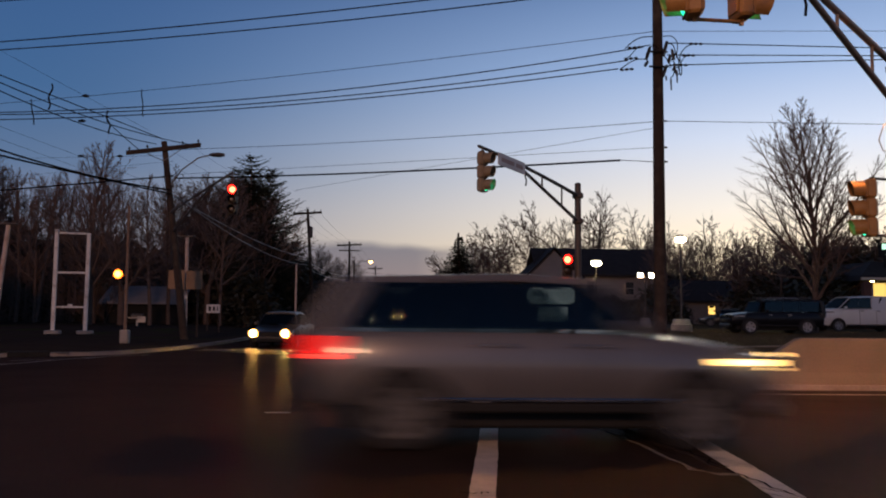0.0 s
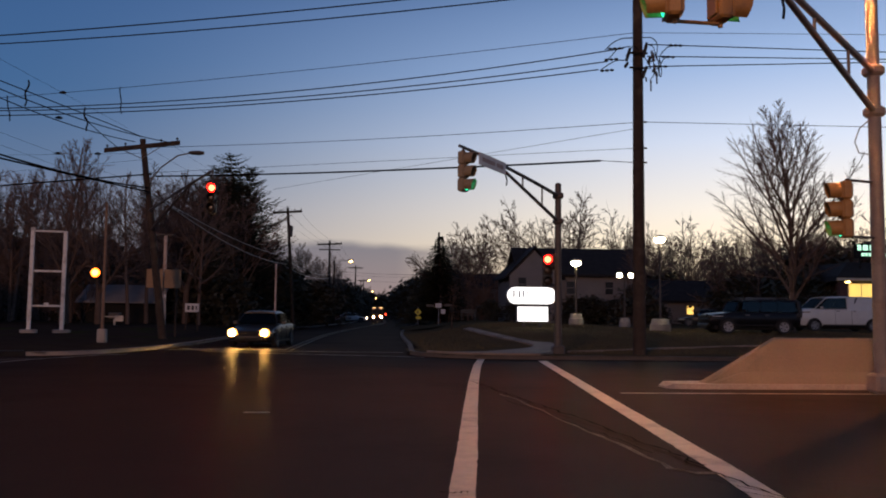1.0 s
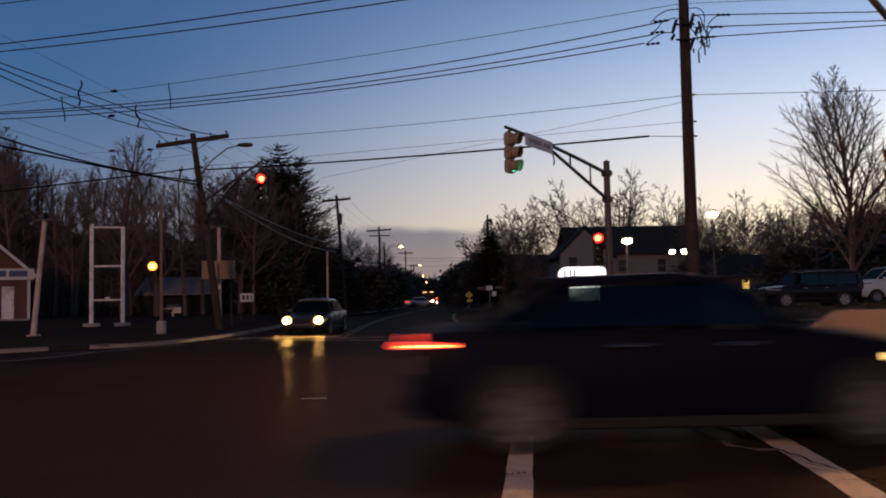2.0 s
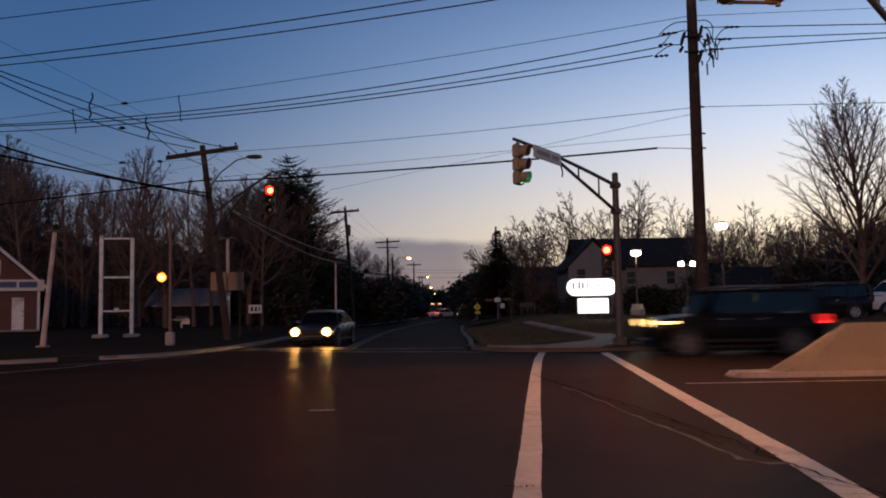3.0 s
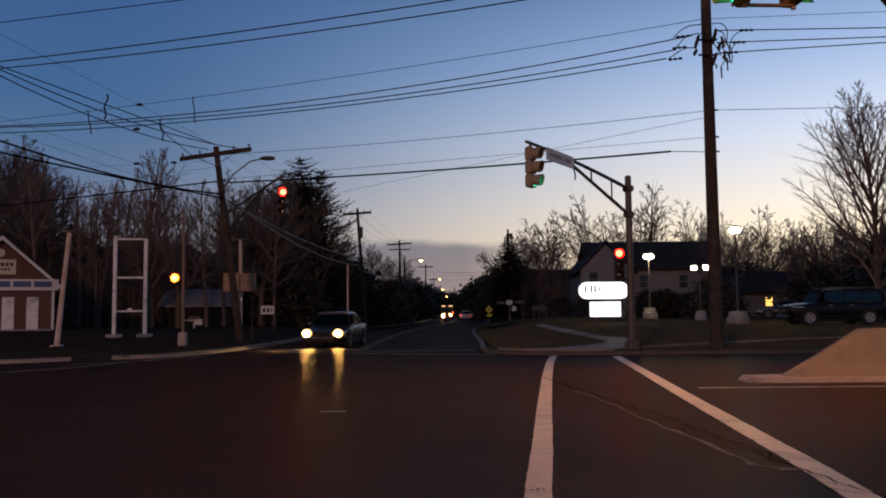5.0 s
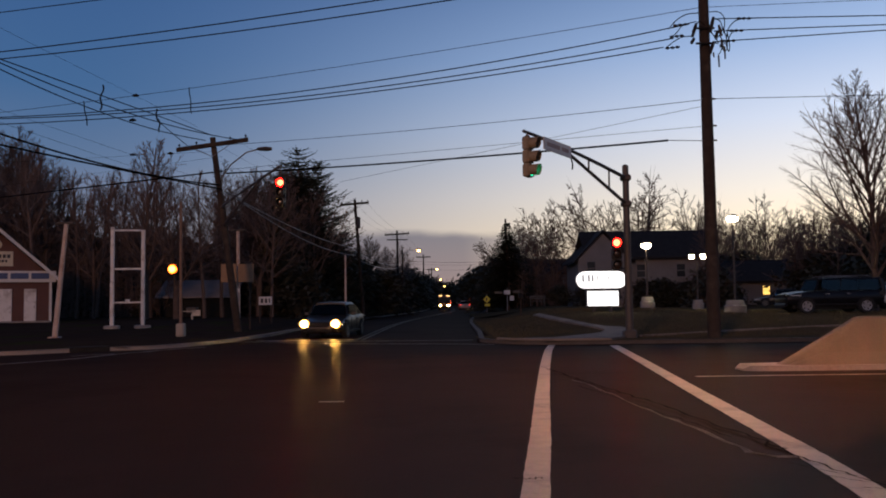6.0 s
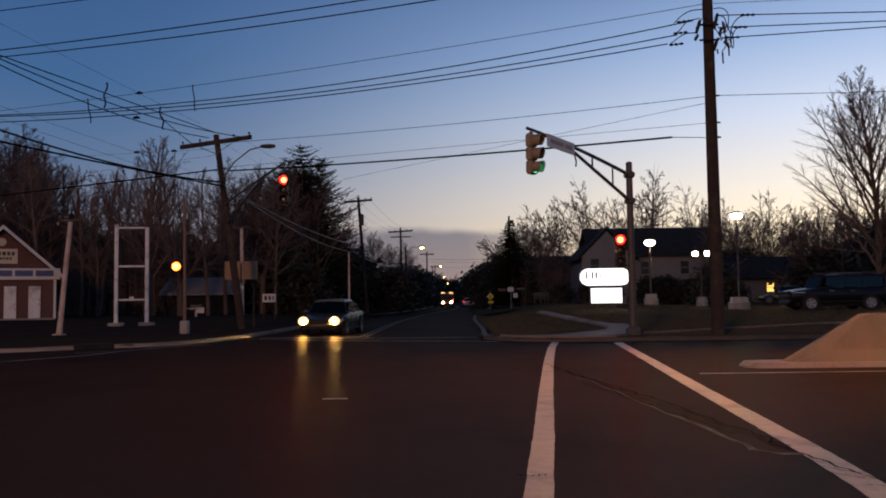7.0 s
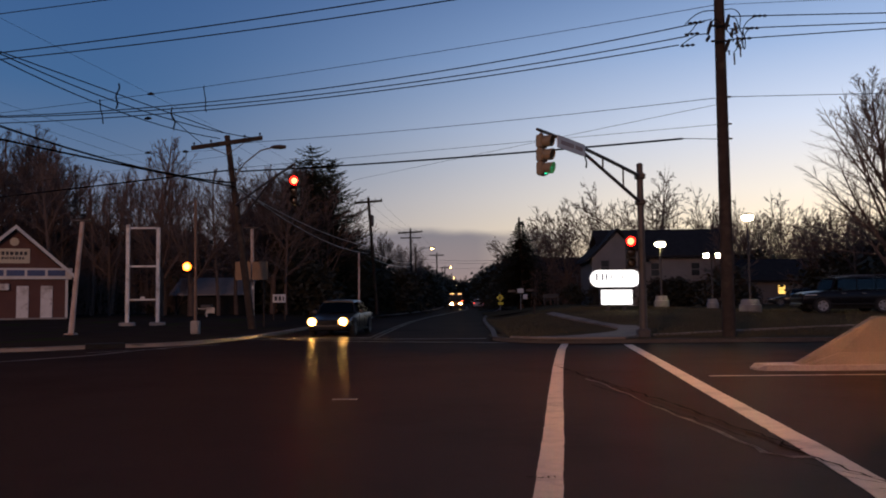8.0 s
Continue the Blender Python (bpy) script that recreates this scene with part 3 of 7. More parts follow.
# corner of the far kerb, right: along the highway and round into the street
def corner(cx, cy, r, a0, a1, n=9):
    return [(cx + r * math.cos(radians(a0 + (a1 - a0) * i / n)), cy + r * math.sin(radians(a0 + (a1 - a0) * i / n))) for i in range(n + 1)]


RIGHT_KERB = [(260, 25.2), (120, 25.4), (40, 25.7), (12, 25.9), (7, 26.0)] + corner(4.0, 28.9, 2.9, -90, -180) + [(centre(y) + ROAD_E, y) for y in (36, 42, 50, 60, 72, 84, 96, 110, 130, 160, 220, 330)]
LEFT_KERB = [(centre(y) - ROAD_W, y) for y in (330, 220, 160, 130, 110, 96, 84, 72, 60, 50, 42, 36)] + [(-7.75, 34.2), (-7.85, 32.3), (-8.05, 30.4), (-8.4, 28.7), (-8.85, 27.4), (-9.5, 26.5), (-10.5, 25.95), (-11.5, 25.4), (-12.4, 24.6), (-13.4, 24.1), (-16, 23.7), (-24, 23.4), (-60, 23.2), (-260, 23.0)]


def field(name, material, label, inside, x0, x1, y0, y1, step):
    """Land as a grid of cells wherever inside(x, y) holds."""
    s = Shape()
    ids = {}
    def vid(i, j):
        if (i, j) not in ids:
            x, y = x0 + i * step, y0 + j * step
            ids[i, j] = len(s.v)
            s.v.append((x, y, land(x, y) + 0.03 * (noise.noise((x * 0.4, y * 0.4, 3)))))
        return ids[i, j]
    for i in range(int((x1 - x0) / step)):
        for j in range(int((y1 - y0) / step)):
            if inside(x0 + (i + 0.5) * step, y0 + (j + 0.5) * step):
                s.f.append((vid(i, j), vid(i + 1, j), vid(i + 1, j + 1), vid(i, j + 1)))
    s.smooth = True
    return solid(name, s, material, label, kind="structure")


def beyond(line):
    """A test for points that lie to the left of a kerb line's way (behind the kerb)."""
    def test(x, y):
        best, side = 1e9, -1
        for (ax, ay), (bx, by) in zip(line, line[1:]):
            dx, dy = bx - ax, by - ay
            u = min(max(((x - ax) * dx + (y - ay) * dy) / (dx * dx + dy * dy), 0), 1)
            px, py = ax + u * dx - x, ay + u * dy - y
            d = px * px + py * py
            if d < best:
                best, side = d, dx * (y - ay) - dy * (x - ax)
        return side < 0, math.sqrt(best)
    return test


def build_verges():
    right, left = beyond(RIGHT_KERB), beyond(LEFT_KERB)
    def far_side(test, margin):
        def inside(x, y):
            behind, d = test(x, y)
            return behind and d > margin
        return inside
    field("lawn", "lawn", "dark winter lawn rising behind the far kerb", far_side(right, 0.1), 0.5, 62, 26, 62, 0.5)
    field("lawn_far", "lawn", "dark lawn and lots among the houses", lambda x, y: right(x, y)[0] and (y >= 62 or x >= 62) and right(x, y)[1] > 1, -2, 190, 24, 330, 4)
    field("lot", "dirt", "dark worn lot beside the corner", far_side(left, 0.1), -62, -4, 22.5, 62.5, 0.5)
    field("lot_far", "dirt", "dark ground under the bare woods", lambda x, y: left(x, y)[0] and (y >= 62 or x <= -62) and left(x, y)[1] > 1, -190, 6, 22, 330, 4)
    kerb(RIGHT_KERB, 0.13, -0.16, "kerb_right", "concrete kerb round the street corner, darkened for its dim light", "kerb_dimmed")
    kerb(LEFT_KERB, 0.12, -0.16, "kerb_left", "pale worn concrete kerb along the corner lot")
    # pavement: a corner apron behind the kerb that narrows into a path up the lawn
    def apron(pairs, name, label, lift):
        out = Shape()
        rings = []
        for inner, outer in pairs:
            a, b = [(x, y, max(land(x, y) + lift, 0.137)) for x, y in (inner, outer)]
            rings.append([a, b, (b[0], b[1], b[2] - 0.12), (a[0], a[1], a[2] - 0.12)])
        out.loft(rings)
        return solid(name, out, "path_concrete", label, kind="structure")
    apron([((1.72, 27.62), (1.60, 27.46)), ((2.05, 27.05), (1.98, 26.92)), ((2.46, 26.95), (2.50, 26.43)), ((3.34, 27.2), (3.3, 26.11)), ((4.0, 28.0), (4.3, 26.02)), ((4.54, 28.9), (5.1, 26.05)),
           ((5.1, 29.7), (5.80, 27.4)), ((5.55, 30.4), (6.15, 28.6)), ((5.85, 31.2), (6.60, 30.2)), ((5.95, 31.8), (6.88, 31.6)), ((5.85, 32.5), (6.80, 32.6)), ((5.62, 33.3), (6.25, 33.0)),
           ((5.38, 34.3), (5.80, 34.4)), ((5.0, 36.4), (5.38, 36.5)), ((4.73, 38.4), (5.08, 38.5)), ((4.6, 41.4), (4.95, 41.5)), ((4.65, 45.5), (5.0, 45.6))],
          "pavement_path", "pale concrete corner apron narrowing into a footpath up the lawn", 0.07)
    edge = Shape()
    edge.loft([[(x, y - 0.11, land(x, y) - 0.05), (x, y - 0.11, land(x, y) + 0.055), (x, y + 0.11, land(x, y) + 0.055), (x, y + 0.11, land(x, y) - 0.05)] for x, y in ((6.5, 28.4), (7.4, 29.0), (8.46, 29.7), (10.66, 30.9), (13.98, 32.4), (20, 34.2), (34, 37))])
    solid("trim_path_edge", edge, "path_concrete", "thin pale edging line across the lawn", kind="structure")


build_ground()


# ---- road markings ----
def build_markings():
    z = 0.006
    strip([(0.15, 2.6), (0.60, 5.97), (0.90, 8.35), (1.36, 12.2), (1.98, 17.2), (2.45, 20.8), (2.78, 23.2), (3.21, 25.9)], 0.215, z, "paint_white", "marking_crosswalk_west", "worn white crosswalk line on the asphalt", 0.025)
    strip([(2.40, 2.2), (3.05, 6.35), (3.2, 7.6), (3.42, 9.8), (3.76, 13.2), (4.30, 18.3), (5.00, 25.2)], 0.26, z, "paint_white", "marking_crosswalk_east", "cracked white crosswalk line on the asphalt", 0.025)
    strip([(4.4, 14.95), (9, 14.95), (30, 14.9), (200, 14.8)], 0.12, z, "paint_worn", "marking_edge", "thin worn white edge line beside the median barrier")
    strip([(-200, 17.6), (-40, 18.2), (-15, 19.0), (-11.21, 20.15), (-10.44, 21.43), (-9.92, 22.4), (-9.61, 24.1), (-9.02, 25.7), (-8.55, 26.8), (-7.9, 27.3)], 0.10, z, "paint_worn", "marking_edge_west", "thin worn white edge line beside the corner kerb", 0.12)
    strip([(-10.6, 23.5), (-10.14, 24.2), (-9.5, 24.9), (-8.9, 25.4)], 0.06, z, "paint_worn", "marking_edge_west_inner", "faint inner edge line beside the storm drain", 0.2)
    strip([(-8.4, 30.6), (-7.6, 30.9), (-6.0, 30.5), (-3.2, 30.2), (0.9, 29.9)], 0.14, z, "paint_worn", "marking_stop_far", "faint worn white line across the street mouth", 0.1)
    strip([(-5.96, 29.7), (-3.39, 28.5), (-0.29, 27.5), (1.5, 26.8)], 0.10, z, "paint_worn", "marking_stop_near", "faint worn white line across the street mouth", 0.12)
    strip([(-7.2, 31.6), (-3.5, 31.4)], 0.3, z, "paint_worn", "marking_stop", "white stop line before the waiting car")
    for k, off in enumerate((-0.12, 0.12)):
        strip([(centre(y) + off, y) for y in (31, 38, 45, 52, 60, 70, 80, 90, 100, 115, 130, 160)], 0.10, z, "paint_yellow", "marking_centre_" + "ab"[k], "dull yellow centre line of the street")
    # broken, patched strip of asphalt along the crosswalk
    rng = random.Random(5)
    s, line = Shape(), [(1.95, 17.6), (2.2, 15.2), (2.45, 13.0), (2.7, 11.0), (2.86, 9.4), (2.98, 8.2), (3.02, 7.4)]
    rings = []
    for i in range(len(line) - 1):
        for k in range(6):
            u = k / 6
            x, y = line[i][0] * (1 - u) + line[i + 1][0] * u, line[i][1] * (1 - u) + line[i + 1][1] * u
            x += rng.uniform(-0.035, 0.035)
            w = 0.015 + 0.06 * ss((18 - y) / 8) * ss((y - 6.9) / 1.2)
            rings.append([(x - w * rng.uniform(0.2, 0.9), y, 0.004), (x - w * 0.1, y, 0.008), (x + w * 0.1, y, 0.007), (x + w * rng.uniform(0.15, 1.1), y, 0.004)])
    s.loft(rings, caps=False, closed=False)
    solid("asphalt_patch", s, "asphalt_patch", "broken dark asphalt seam along the crosswalk", "road patch")
    s, rings = Shape(), []
    for i in range(25):
        u = i / 24
        y = 14.6 - 7.0 * u
        x = 2.28 + 0.62 * u - 0.10 + 0.04 * math.sin(9 * u) - 0.10 * ss((u - 0.5) * 2)
        x += rng.uniform(-0.03, 0.03)
        w = rng.uniform(0.004, 0.030) * (0.5 + u) * (0.35 if i % 5 == 3 else 1.0)
        rings.append([(x - w, y, 0.005), (x, y, 0.016), (x + w, y, 0.005)])
    rings += [[(x, 7.45 - 0.05 * abs(x - 2.8), 0.005), (x, 7.40, 0.014), (x, 7.34, 0.005)] for x in (2.85, 2.95, 3.05)]
    s.loft(rings, caps=False, closed=False)
    solid("grit_ridge", s, "grit", "pale ridge of grit along the broken seam", "grit")
    def crack(points, width, label):
        out, rings = Shape(), []
        for (ax, ay), (bx, by) in zip(points, points[1:]):
            for k in range(7):
                u = k / 7
                side = Vector((-(by - ay), bx - ax, 0)).normalized()
                c = Vector((ax + (bx - ax) * u, ay + (by - ay) * u, 0.0095)) + side * rng.uniform(-1, 1) * width * 2.2
                w = width * rng.uniform(0.25, 1.0)
                rings.append([c - side * w, c + side * w])
        out.loft(rings, caps=False, closed=False)
        solid("crack", out, "asphalt_crack", label, "crack", "cracks in the asphalt")
    crack([(2.98, 8.0), (3.06, 7.2), (3.12, 6.5), (3.28, 5.9)], 0.014, "dark jagged crack through the crosswalk paint")
    crack([(2.86, 7.1), (3.02, 6.75), (3.22, 6.5)], 0.010, "dark jagged crack branching across the crosswalk paint")
    crack([(2.92, 6.6), (3.10, 6.35), (3.36, 6.3)], 0.009, "thin dark crack across the crosswalk paint")
    crack([(3.0, 6.15), (3.2, 6.1), (3.42, 6.22)], 0.009, "thin dark crack across the crosswalk paint")
    crack([(0.50, 6.62), (0.62, 6.60), (0.74, 6.66)], 0.016, "dark chip across the crosswalk line")
    crack([(2.02, 17.0), (2.30, 14.6), (2.62, 12.2), (2.86, 10.2), (3.0, 8.6), (3.1, 7.6)], 0.022, "long dark crack beside the broken seam")
    crack([(2.10, 13.6), (2.42, 11.6), (2.66, 9.8), (2.84, 8.2)], 0.014, "long dark crack beside the broken seam")
    s = Shape().box(-1.66, 11.9, 0.002, 0.36, 0.06, 0.010, 0.003)
    solid("road_plate", s, "steel", "flat worn metal plate set in the asphalt", "road plate")


# ---- median barrier ----
def build_barrier():
    b = thing("median_barrier", 0, 16.25, 0, label="sloping concrete median barrier lit orange by street lamps", category="barrier")
    def section(x, h, w=1.0):
        half = [(0.34 * w, 0.0), (0.34 * w, min(0.08, h)), (0.20 * w, min(0.33, h * 0.62 + 0.02)), (0.115 * w, h * 0.97), (0.085 * w, h)]
        return [(x, -u, v) for u, v in half] + [(x, u, v) for u, v in reversed(half)]
    s = Shape().loft([section(6.35, 0.09), section(6.5, 0.15), section(7.2, 0.56), section(7.92, 0.985), section(8.02, 1.0), section(11.0, 1.0)])
    part("end_section", s, "barrier", b, "tapered concrete end")
    for k in range(9):
        x = 11.0 + 6.0 * k
        part("section", Shape().loft([section(x + 0.012, 0.99), section(x + 0.03, 1.0), section(x + 5.97, 1.0), section(x + 5.988, 0.99)]), "barrier", b)
    s = Shape()
    s.loft([[(x, -0.42 * w, 0.0), (x, -0.40 * w, h), (x, 0.40 * w, h), (x, 0.42 * w, 0.0)] for x, w, h in ((5.62, 0.5, 0.03), (5.75, 0.8, 0.10), (6.4, 1.0, 0.10), (64, 1.0, 0.06))])
    part("footing", s, "kerb", b, "low concrete nose")
    part("marker_plate", Shape().box(8.35, -0.105, 0.87, 0.035, 0.012, 0.09, 0.003), "sign_white", b)


build_markings()
build_barrier()


# ---- traffic signals ----
def make_signal(x, y, z, face, lit, enamel, label, group, hang=0.0):
    """A head of three sections; z: its foot; face: degrees from +x towards which it shines; lit: 0 red, 2 green."""
    t = thing("traffic_signal", x, y, z, face, label, "traffic signal", group)
    for k in range(3):
        zc = 0.89 - 0.355 * k
        s = Shape().box(0, 0, zc, 0.17, 0.34, 0.345, 0.03)
        s.box(0.09, 0, zc, 0.02, 0.31, 0.315, 0.006)
        s.box(-0.095, 0, zc, 0.03, 0.22, 0.24, 0.01)
        sec = part("section", s, enamel, t)
        v = Shape()
        rings = []
        for d, drop in ((0.10, 0.0), (0.36, 0.0)):
            rings.append([(d - (0.08 * (1 - math.cos(a)) / 2 if d > 0.2 else 0), 0.152 * math.sin(a), zc + 0.152 * math.cos(a)) for a in (radians(-150 + 300 * j / 16) for j in range(17))])
        inner = [[(p[0], p[1] * 0.955, zc + (p[2] - zc) * 0.955) for p in r] for r in rings]
        v.loft([rings[0], rings[1], inner[1], inner[0]], caps=False, closed=False)
        v.smooth = True
        part("visor", v, enamel, sec)
        r = 0.150
        disc = Shape()
        disc.loft([[(0.098 + dep, r * q * math.sin(a), zc + r * q * math.cos(a)) for a in (2 * math.pi * j / 20 for j in range(20))] for q, dep in ((1.0, 0.0), (0.8, 0.018), (0.45, 0.032), (0.1, 0.038))])
        disc.smooth = True
        part("lens", disc, (("red", "lens_off", "green")[k] if k == lit else "lens_off"), sec, "lit lens" if k == lit else "")
        if k == lit:
            core = Shape().loft([[(0.098 + dep, r * q * math.sin(a), zc + r * q * math.cos(a)) for a in (2 * math.pi * j / 16 for j in range(16))] for q, dep in ((0.74, 0.020), (0.66, 0.034), (0.2, 0.046))])
            part("lens_centre", core, ("red_core", "", "green_core")[k], sec, "bright centre of the lens")
    if hang:
        part("hanger", Shape().tube([(0, 0, 1.06), (0, 0, 1.07 + hang)], 0.025, 8).box(0, 0, 1.085, 0.10, 0.10, 0.05, 0.01), "dark_steel", t)
    return t


def make_mast(x, y, height, tip, z_hi, z_lo, label, sign=False, metal="dark_steel"):
    """A signal pole with a trussed arm to tip."""
    t = thing("signal_pole", x, y, 0.0, label=label, category="signal pole", group="signal poles")
    part("pole", Shape().tube([(0, 0, 0.1), (0, 0, height)], [0.135, 0.105], 14), metal, t)
    part("cap", Shape().lathe(0, 0, [(0.112, height), (0.10, height + 0.05), (0.03, height + 0.09)], 12), metal, t)
    part("base", Shape().box(0, 0, 0.2, 0.42, 0.42, 0.36, 0.05), metal, t, "square cast pole base")
    tx, ty, tz = tip[0] - x, tip[1] - y, tip[2]
    def on(u, lo):
        """A point on the upper or lower chord; both meet at 0.72 of the way and curve level to the tip."""
        e = min(u / 0.70, 1)
        hi_z = z_hi + (tz - z_hi) * (1 - (1 - u) ** 1.6)
        z = hi_z if not lo else (z_lo + (z_hi + (tz - z_hi) * (1 - 0.30 ** 1.6) - z_lo) * e)
        return Vector((tx * u, ty * u, z))
    part("upper_chord", Shape().tube([on(i / 14, False) for i in range(15)], [0.062 - 0.02 * i / 14 for i in range(15)], 10), metal, t)
    part("lower_chord", Shape().tube([on(0.70 * i / 8, True) for i in range(9)], [0.060 - 0.014 * i / 8 for i in range(9)], 10), metal, t)
    for u in (0.20, 0.42):
        part("strut", Shape().tube([on(u, True), on(u, False)], 0.028, 8), metal, t)
    for z in (z_hi, z_lo):
        part("clamp", Shape().box(0, 0, z, 0.33, 0.33, 0.20, 0.05), metal, t)
    drop = on(0.60, True)
    part("cable_loop", Shape().tube([drop, drop + Vector((0.02, 0, -0.12)), drop + Vector((0.06, 0.01, -0.26)), drop + Vector((0.04, 0, -0.42))], 0.022, 6), "cable", t)
    if sign:
        a, b = on(0.62, False), on(0.86, False)
        d = (b - a).normalized()
        up = Vector((0, 0, 0.17))
        n = d.cross(up).normalized() * 0.015
        a, b = a + Vector((0, 0, -0.10)) - n * 5, b + Vector((0, 0, -0.14)) - n * 5
        s = Shape().loft([[a - up + n, a + up + n, a + up - n, a - up - n], [b - up + n, b + up + n, b + up - n, b - up - n]])
        part("street_sign", s, "sign_white", t, "pale street-name blade with faded lettering bars")
        for u0, u1 in ((0.10, 0.36), (0.43, 0.90)):
            p0, p1 = a.lerp(b, u0), a.lerp(b, u1)
            v, m = up * 0.34, n * 1.35
            part("lettering_bar", Shape().loft([[q - v + m, q + v + m, q + v - m, q - v - m] for q in (p0, p1)]), "sign_ink", t, "faded reddish lettering")
    return t


def bar_row(parent, x0, x1, y, zs, height, material, axis_y=0.0):
    """Plain bars in place of lettering on a face that looks towards -y."""
    rng = random.Random(int(100 * abs(x0) + 10 * abs(zs[0])))
    for z in zs:
        s, x = Shape(), x0
        while x < x1 - 0.05:
            w = min(rng.uniform(0.5, 1.0) * height * 0.9, x1 - x)
            s.box(x + w / 2, y, z, w, 0.006, height)
            x += w + height * 0.35
        part("lettering_bar", s, material, parent)


make_mast(6.0, 27.6, 5.78, (2.05, 21.5, 5.80), 5.42, 4.55, "dark steel signal pole with a trussed arm at the street corner", True)
make_signal(2.16, 21.62, 4.60, -31, 2, "signal_grey", "weathered three-section traffic signal showing green sideways from a mast arm", "traffic signals", 0.1)
make_signal(5.60, 27.42, 2.35, -96, 0, "signal_dark", "traffic signal showing red on the side of its pole", "traffic signals")
MEDIAN = make_mast(9.42, 15.05, 9.2, (3.05, 8.45, 6.15), 6.15, 5.35, "steel signal pole in the median with a long trussed arm", False, "mast_steel_lit")
part("luminaire_arm", Shape().tube([(0, 0, 9.0), (-0.35, -0.06, 9.22), (-0.72, -0.12, 9.26)], 0.035, 8), "mast_steel_lit", MEDIAN)
part("luminaire_head", Shape().box(-0.92, -0.15, 9.27, 0.62, 0.30, 0.12, 0.04), "mast_steel_lit", MEDIAN, "cobra-head street light")
part("luminaire_lens", Shape().lathe(-0.92, -0.15, [(0.04, 9.13), (0.11, 9.15), (0.13, 9.205)], 12), "street_lamp", MEDIAN, "glowing lens")
make_signal(3.14, 8.62, 4.62, 168, 2, "signal_yellow", "yellow three-section traffic signal hanging from a long mast arm", "traffic signals", 0.35)
make_signal(3.82, 8.98, 4.74, 5, 2, "signal_yellow", "yellow traffic signal on the mast arm, seen from its back", "traffic signals", 0.35)
make_signal(8.62, 14.75, 2.88, 168, 2, "signal_yellow", "yellow traffic signal on the side of a median pole showing green", "traffic signals")
b = thing("signal_bracket", 0, 0, 0, label="short steel brackets holding a signal to the median pole", category="bracket")
for z in (2.92, 3.98):
    part("bracket_arm", Shape().tube([(8.66, 14.78, z), (9.38, 15.03, z)], 0.026, 8), "dark_steel", b)
b = thing("signal_bracket", 0, 0, 0, label="steel bar joining two signals under the long mast arm", category="bracket")
part("bracket_arm", Shape().tube([(3.16, 8.62, 4.58), (3.16, 8.62, 4.66)], 0.03, 8).tube([(3.16, 8.62, 4.60), (3.82, 8.98, 4.72)], 0.022, 8).tube([(3.82, 8.98, 4.68), (3.82, 8.98, 4.78)], 0.03, 8), "signal_yellow", b)
b = thing("signal_bracket", 0, 0, 0, label="short steel brackets holding a signal to the corner pole", category="bracket")
for z in (2.40, 3.38):
    part("bracket_arm", Shape().tube([(5.62, 27.47, z), (5.92, 27.59, z)], 0.026, 8), "dark_steel", b)
b = thing("cable_drip_loop", 9.42, 15.05, 0, label="loose pale cable loop hanging from the median pole", category="cable")
part("loop", Shape().tube([(-0.1, 0, 5.20), (-0.32, -0.02, 5.02), (-0.42, -0.02, 4.75), (-0.33, 0, 4.55), (-0.1, 0, 4.52)], 0.012, 6), "sign_white", b)


# ---- utility poles and wires ----
def make_pole(x, y, base, height, lean=(0, 0), r=0.17, label="", arm=None, rz=0.0, taper=0.7):
    """A wooden pole; lean: how far its top stands off; arm: (z, half length)."""
    t = thing("utility_pole", x, y, base, label=label, category="utility pole", group="utility poles")
    pts = [(lean[0] * u, lean[1] * u, -0.2 + (height + 0.2) * u) for u in (i / 6 for i in range(7))]
    part("shaft", Shape().tube(pts, [r * (1 - (1 - taper) * i / 6) for i in range(7)], 12), "wood_pole", t)
    if arm:
        z, half, tilt = arm
        u = z / height
        c = Vector((lean[0] * u, lean[1] * u - r, z))
        d = Vector((math.cos(radians(rz)), math.sin(radians(rz)), tilt)) * half
        n = Vector((-d.y, d.x, 0)).normalized() * 0.075
        up = Vector((0, 0, 0.095))
        part("crossarm", Shape().loft([[p - n - up, p + n - up, p + n + up, p - n + up] for p in (c - d, c - d * 0.98, c + d * 0.98, c + d)]), "wood_pole", t, "wooden crossarm")
        for k in (-0.93, -0.45, 0.5, 0.93):
            q = c + d * k + up
            part("insulator", Shape().lathe(q.x, q.y, [(0.02, q.z), (0.02, q.z + 0.06), (0.05, q.z + 0.07), (0.055, q.z + 0.12), (0.03, q.z + 0.16)], 10), "porcelain", t)
        for k in (-0.5, 0.5):
            part("brace", Shape().tube([c + d * k - up, c + Vector((0, 0, -0.55))], 0.018, 6), "steel", t)
    return t


CORNER = make_pole(-9.8, 39.2, 0.15, 9.1, (-1.15, -0.4), 0.19, "leaning dark wooden utility pole with a crossarm and street lamp", (8.72, 1.66, 0.14), 2)
part("lamp_arm", Shape().tube([(-0.75, -0.4, 7.1), (-0.25, -0.6, 7.75), (0.55, -0.8, 8.30), (1.15, -0.9, 8.42)], 0.035, 8), "steel", CORNER)
part("lamp_head", Shape().loft([[(x, -0.9 + w * math.cos(a), 8.43 + 0.10 * h * math.sin(a)) for a in (2 * math.pi * j / 10 for j in range(10))] for x, w, h in ((1.05, 0.04, 0.5), (1.2, 0.12, 0.9), (1.5, 0.15, 1.1), (1.75, 0.08, 0.7))]), "dark_steel", CORNER, "unlit cobra-head lamp")
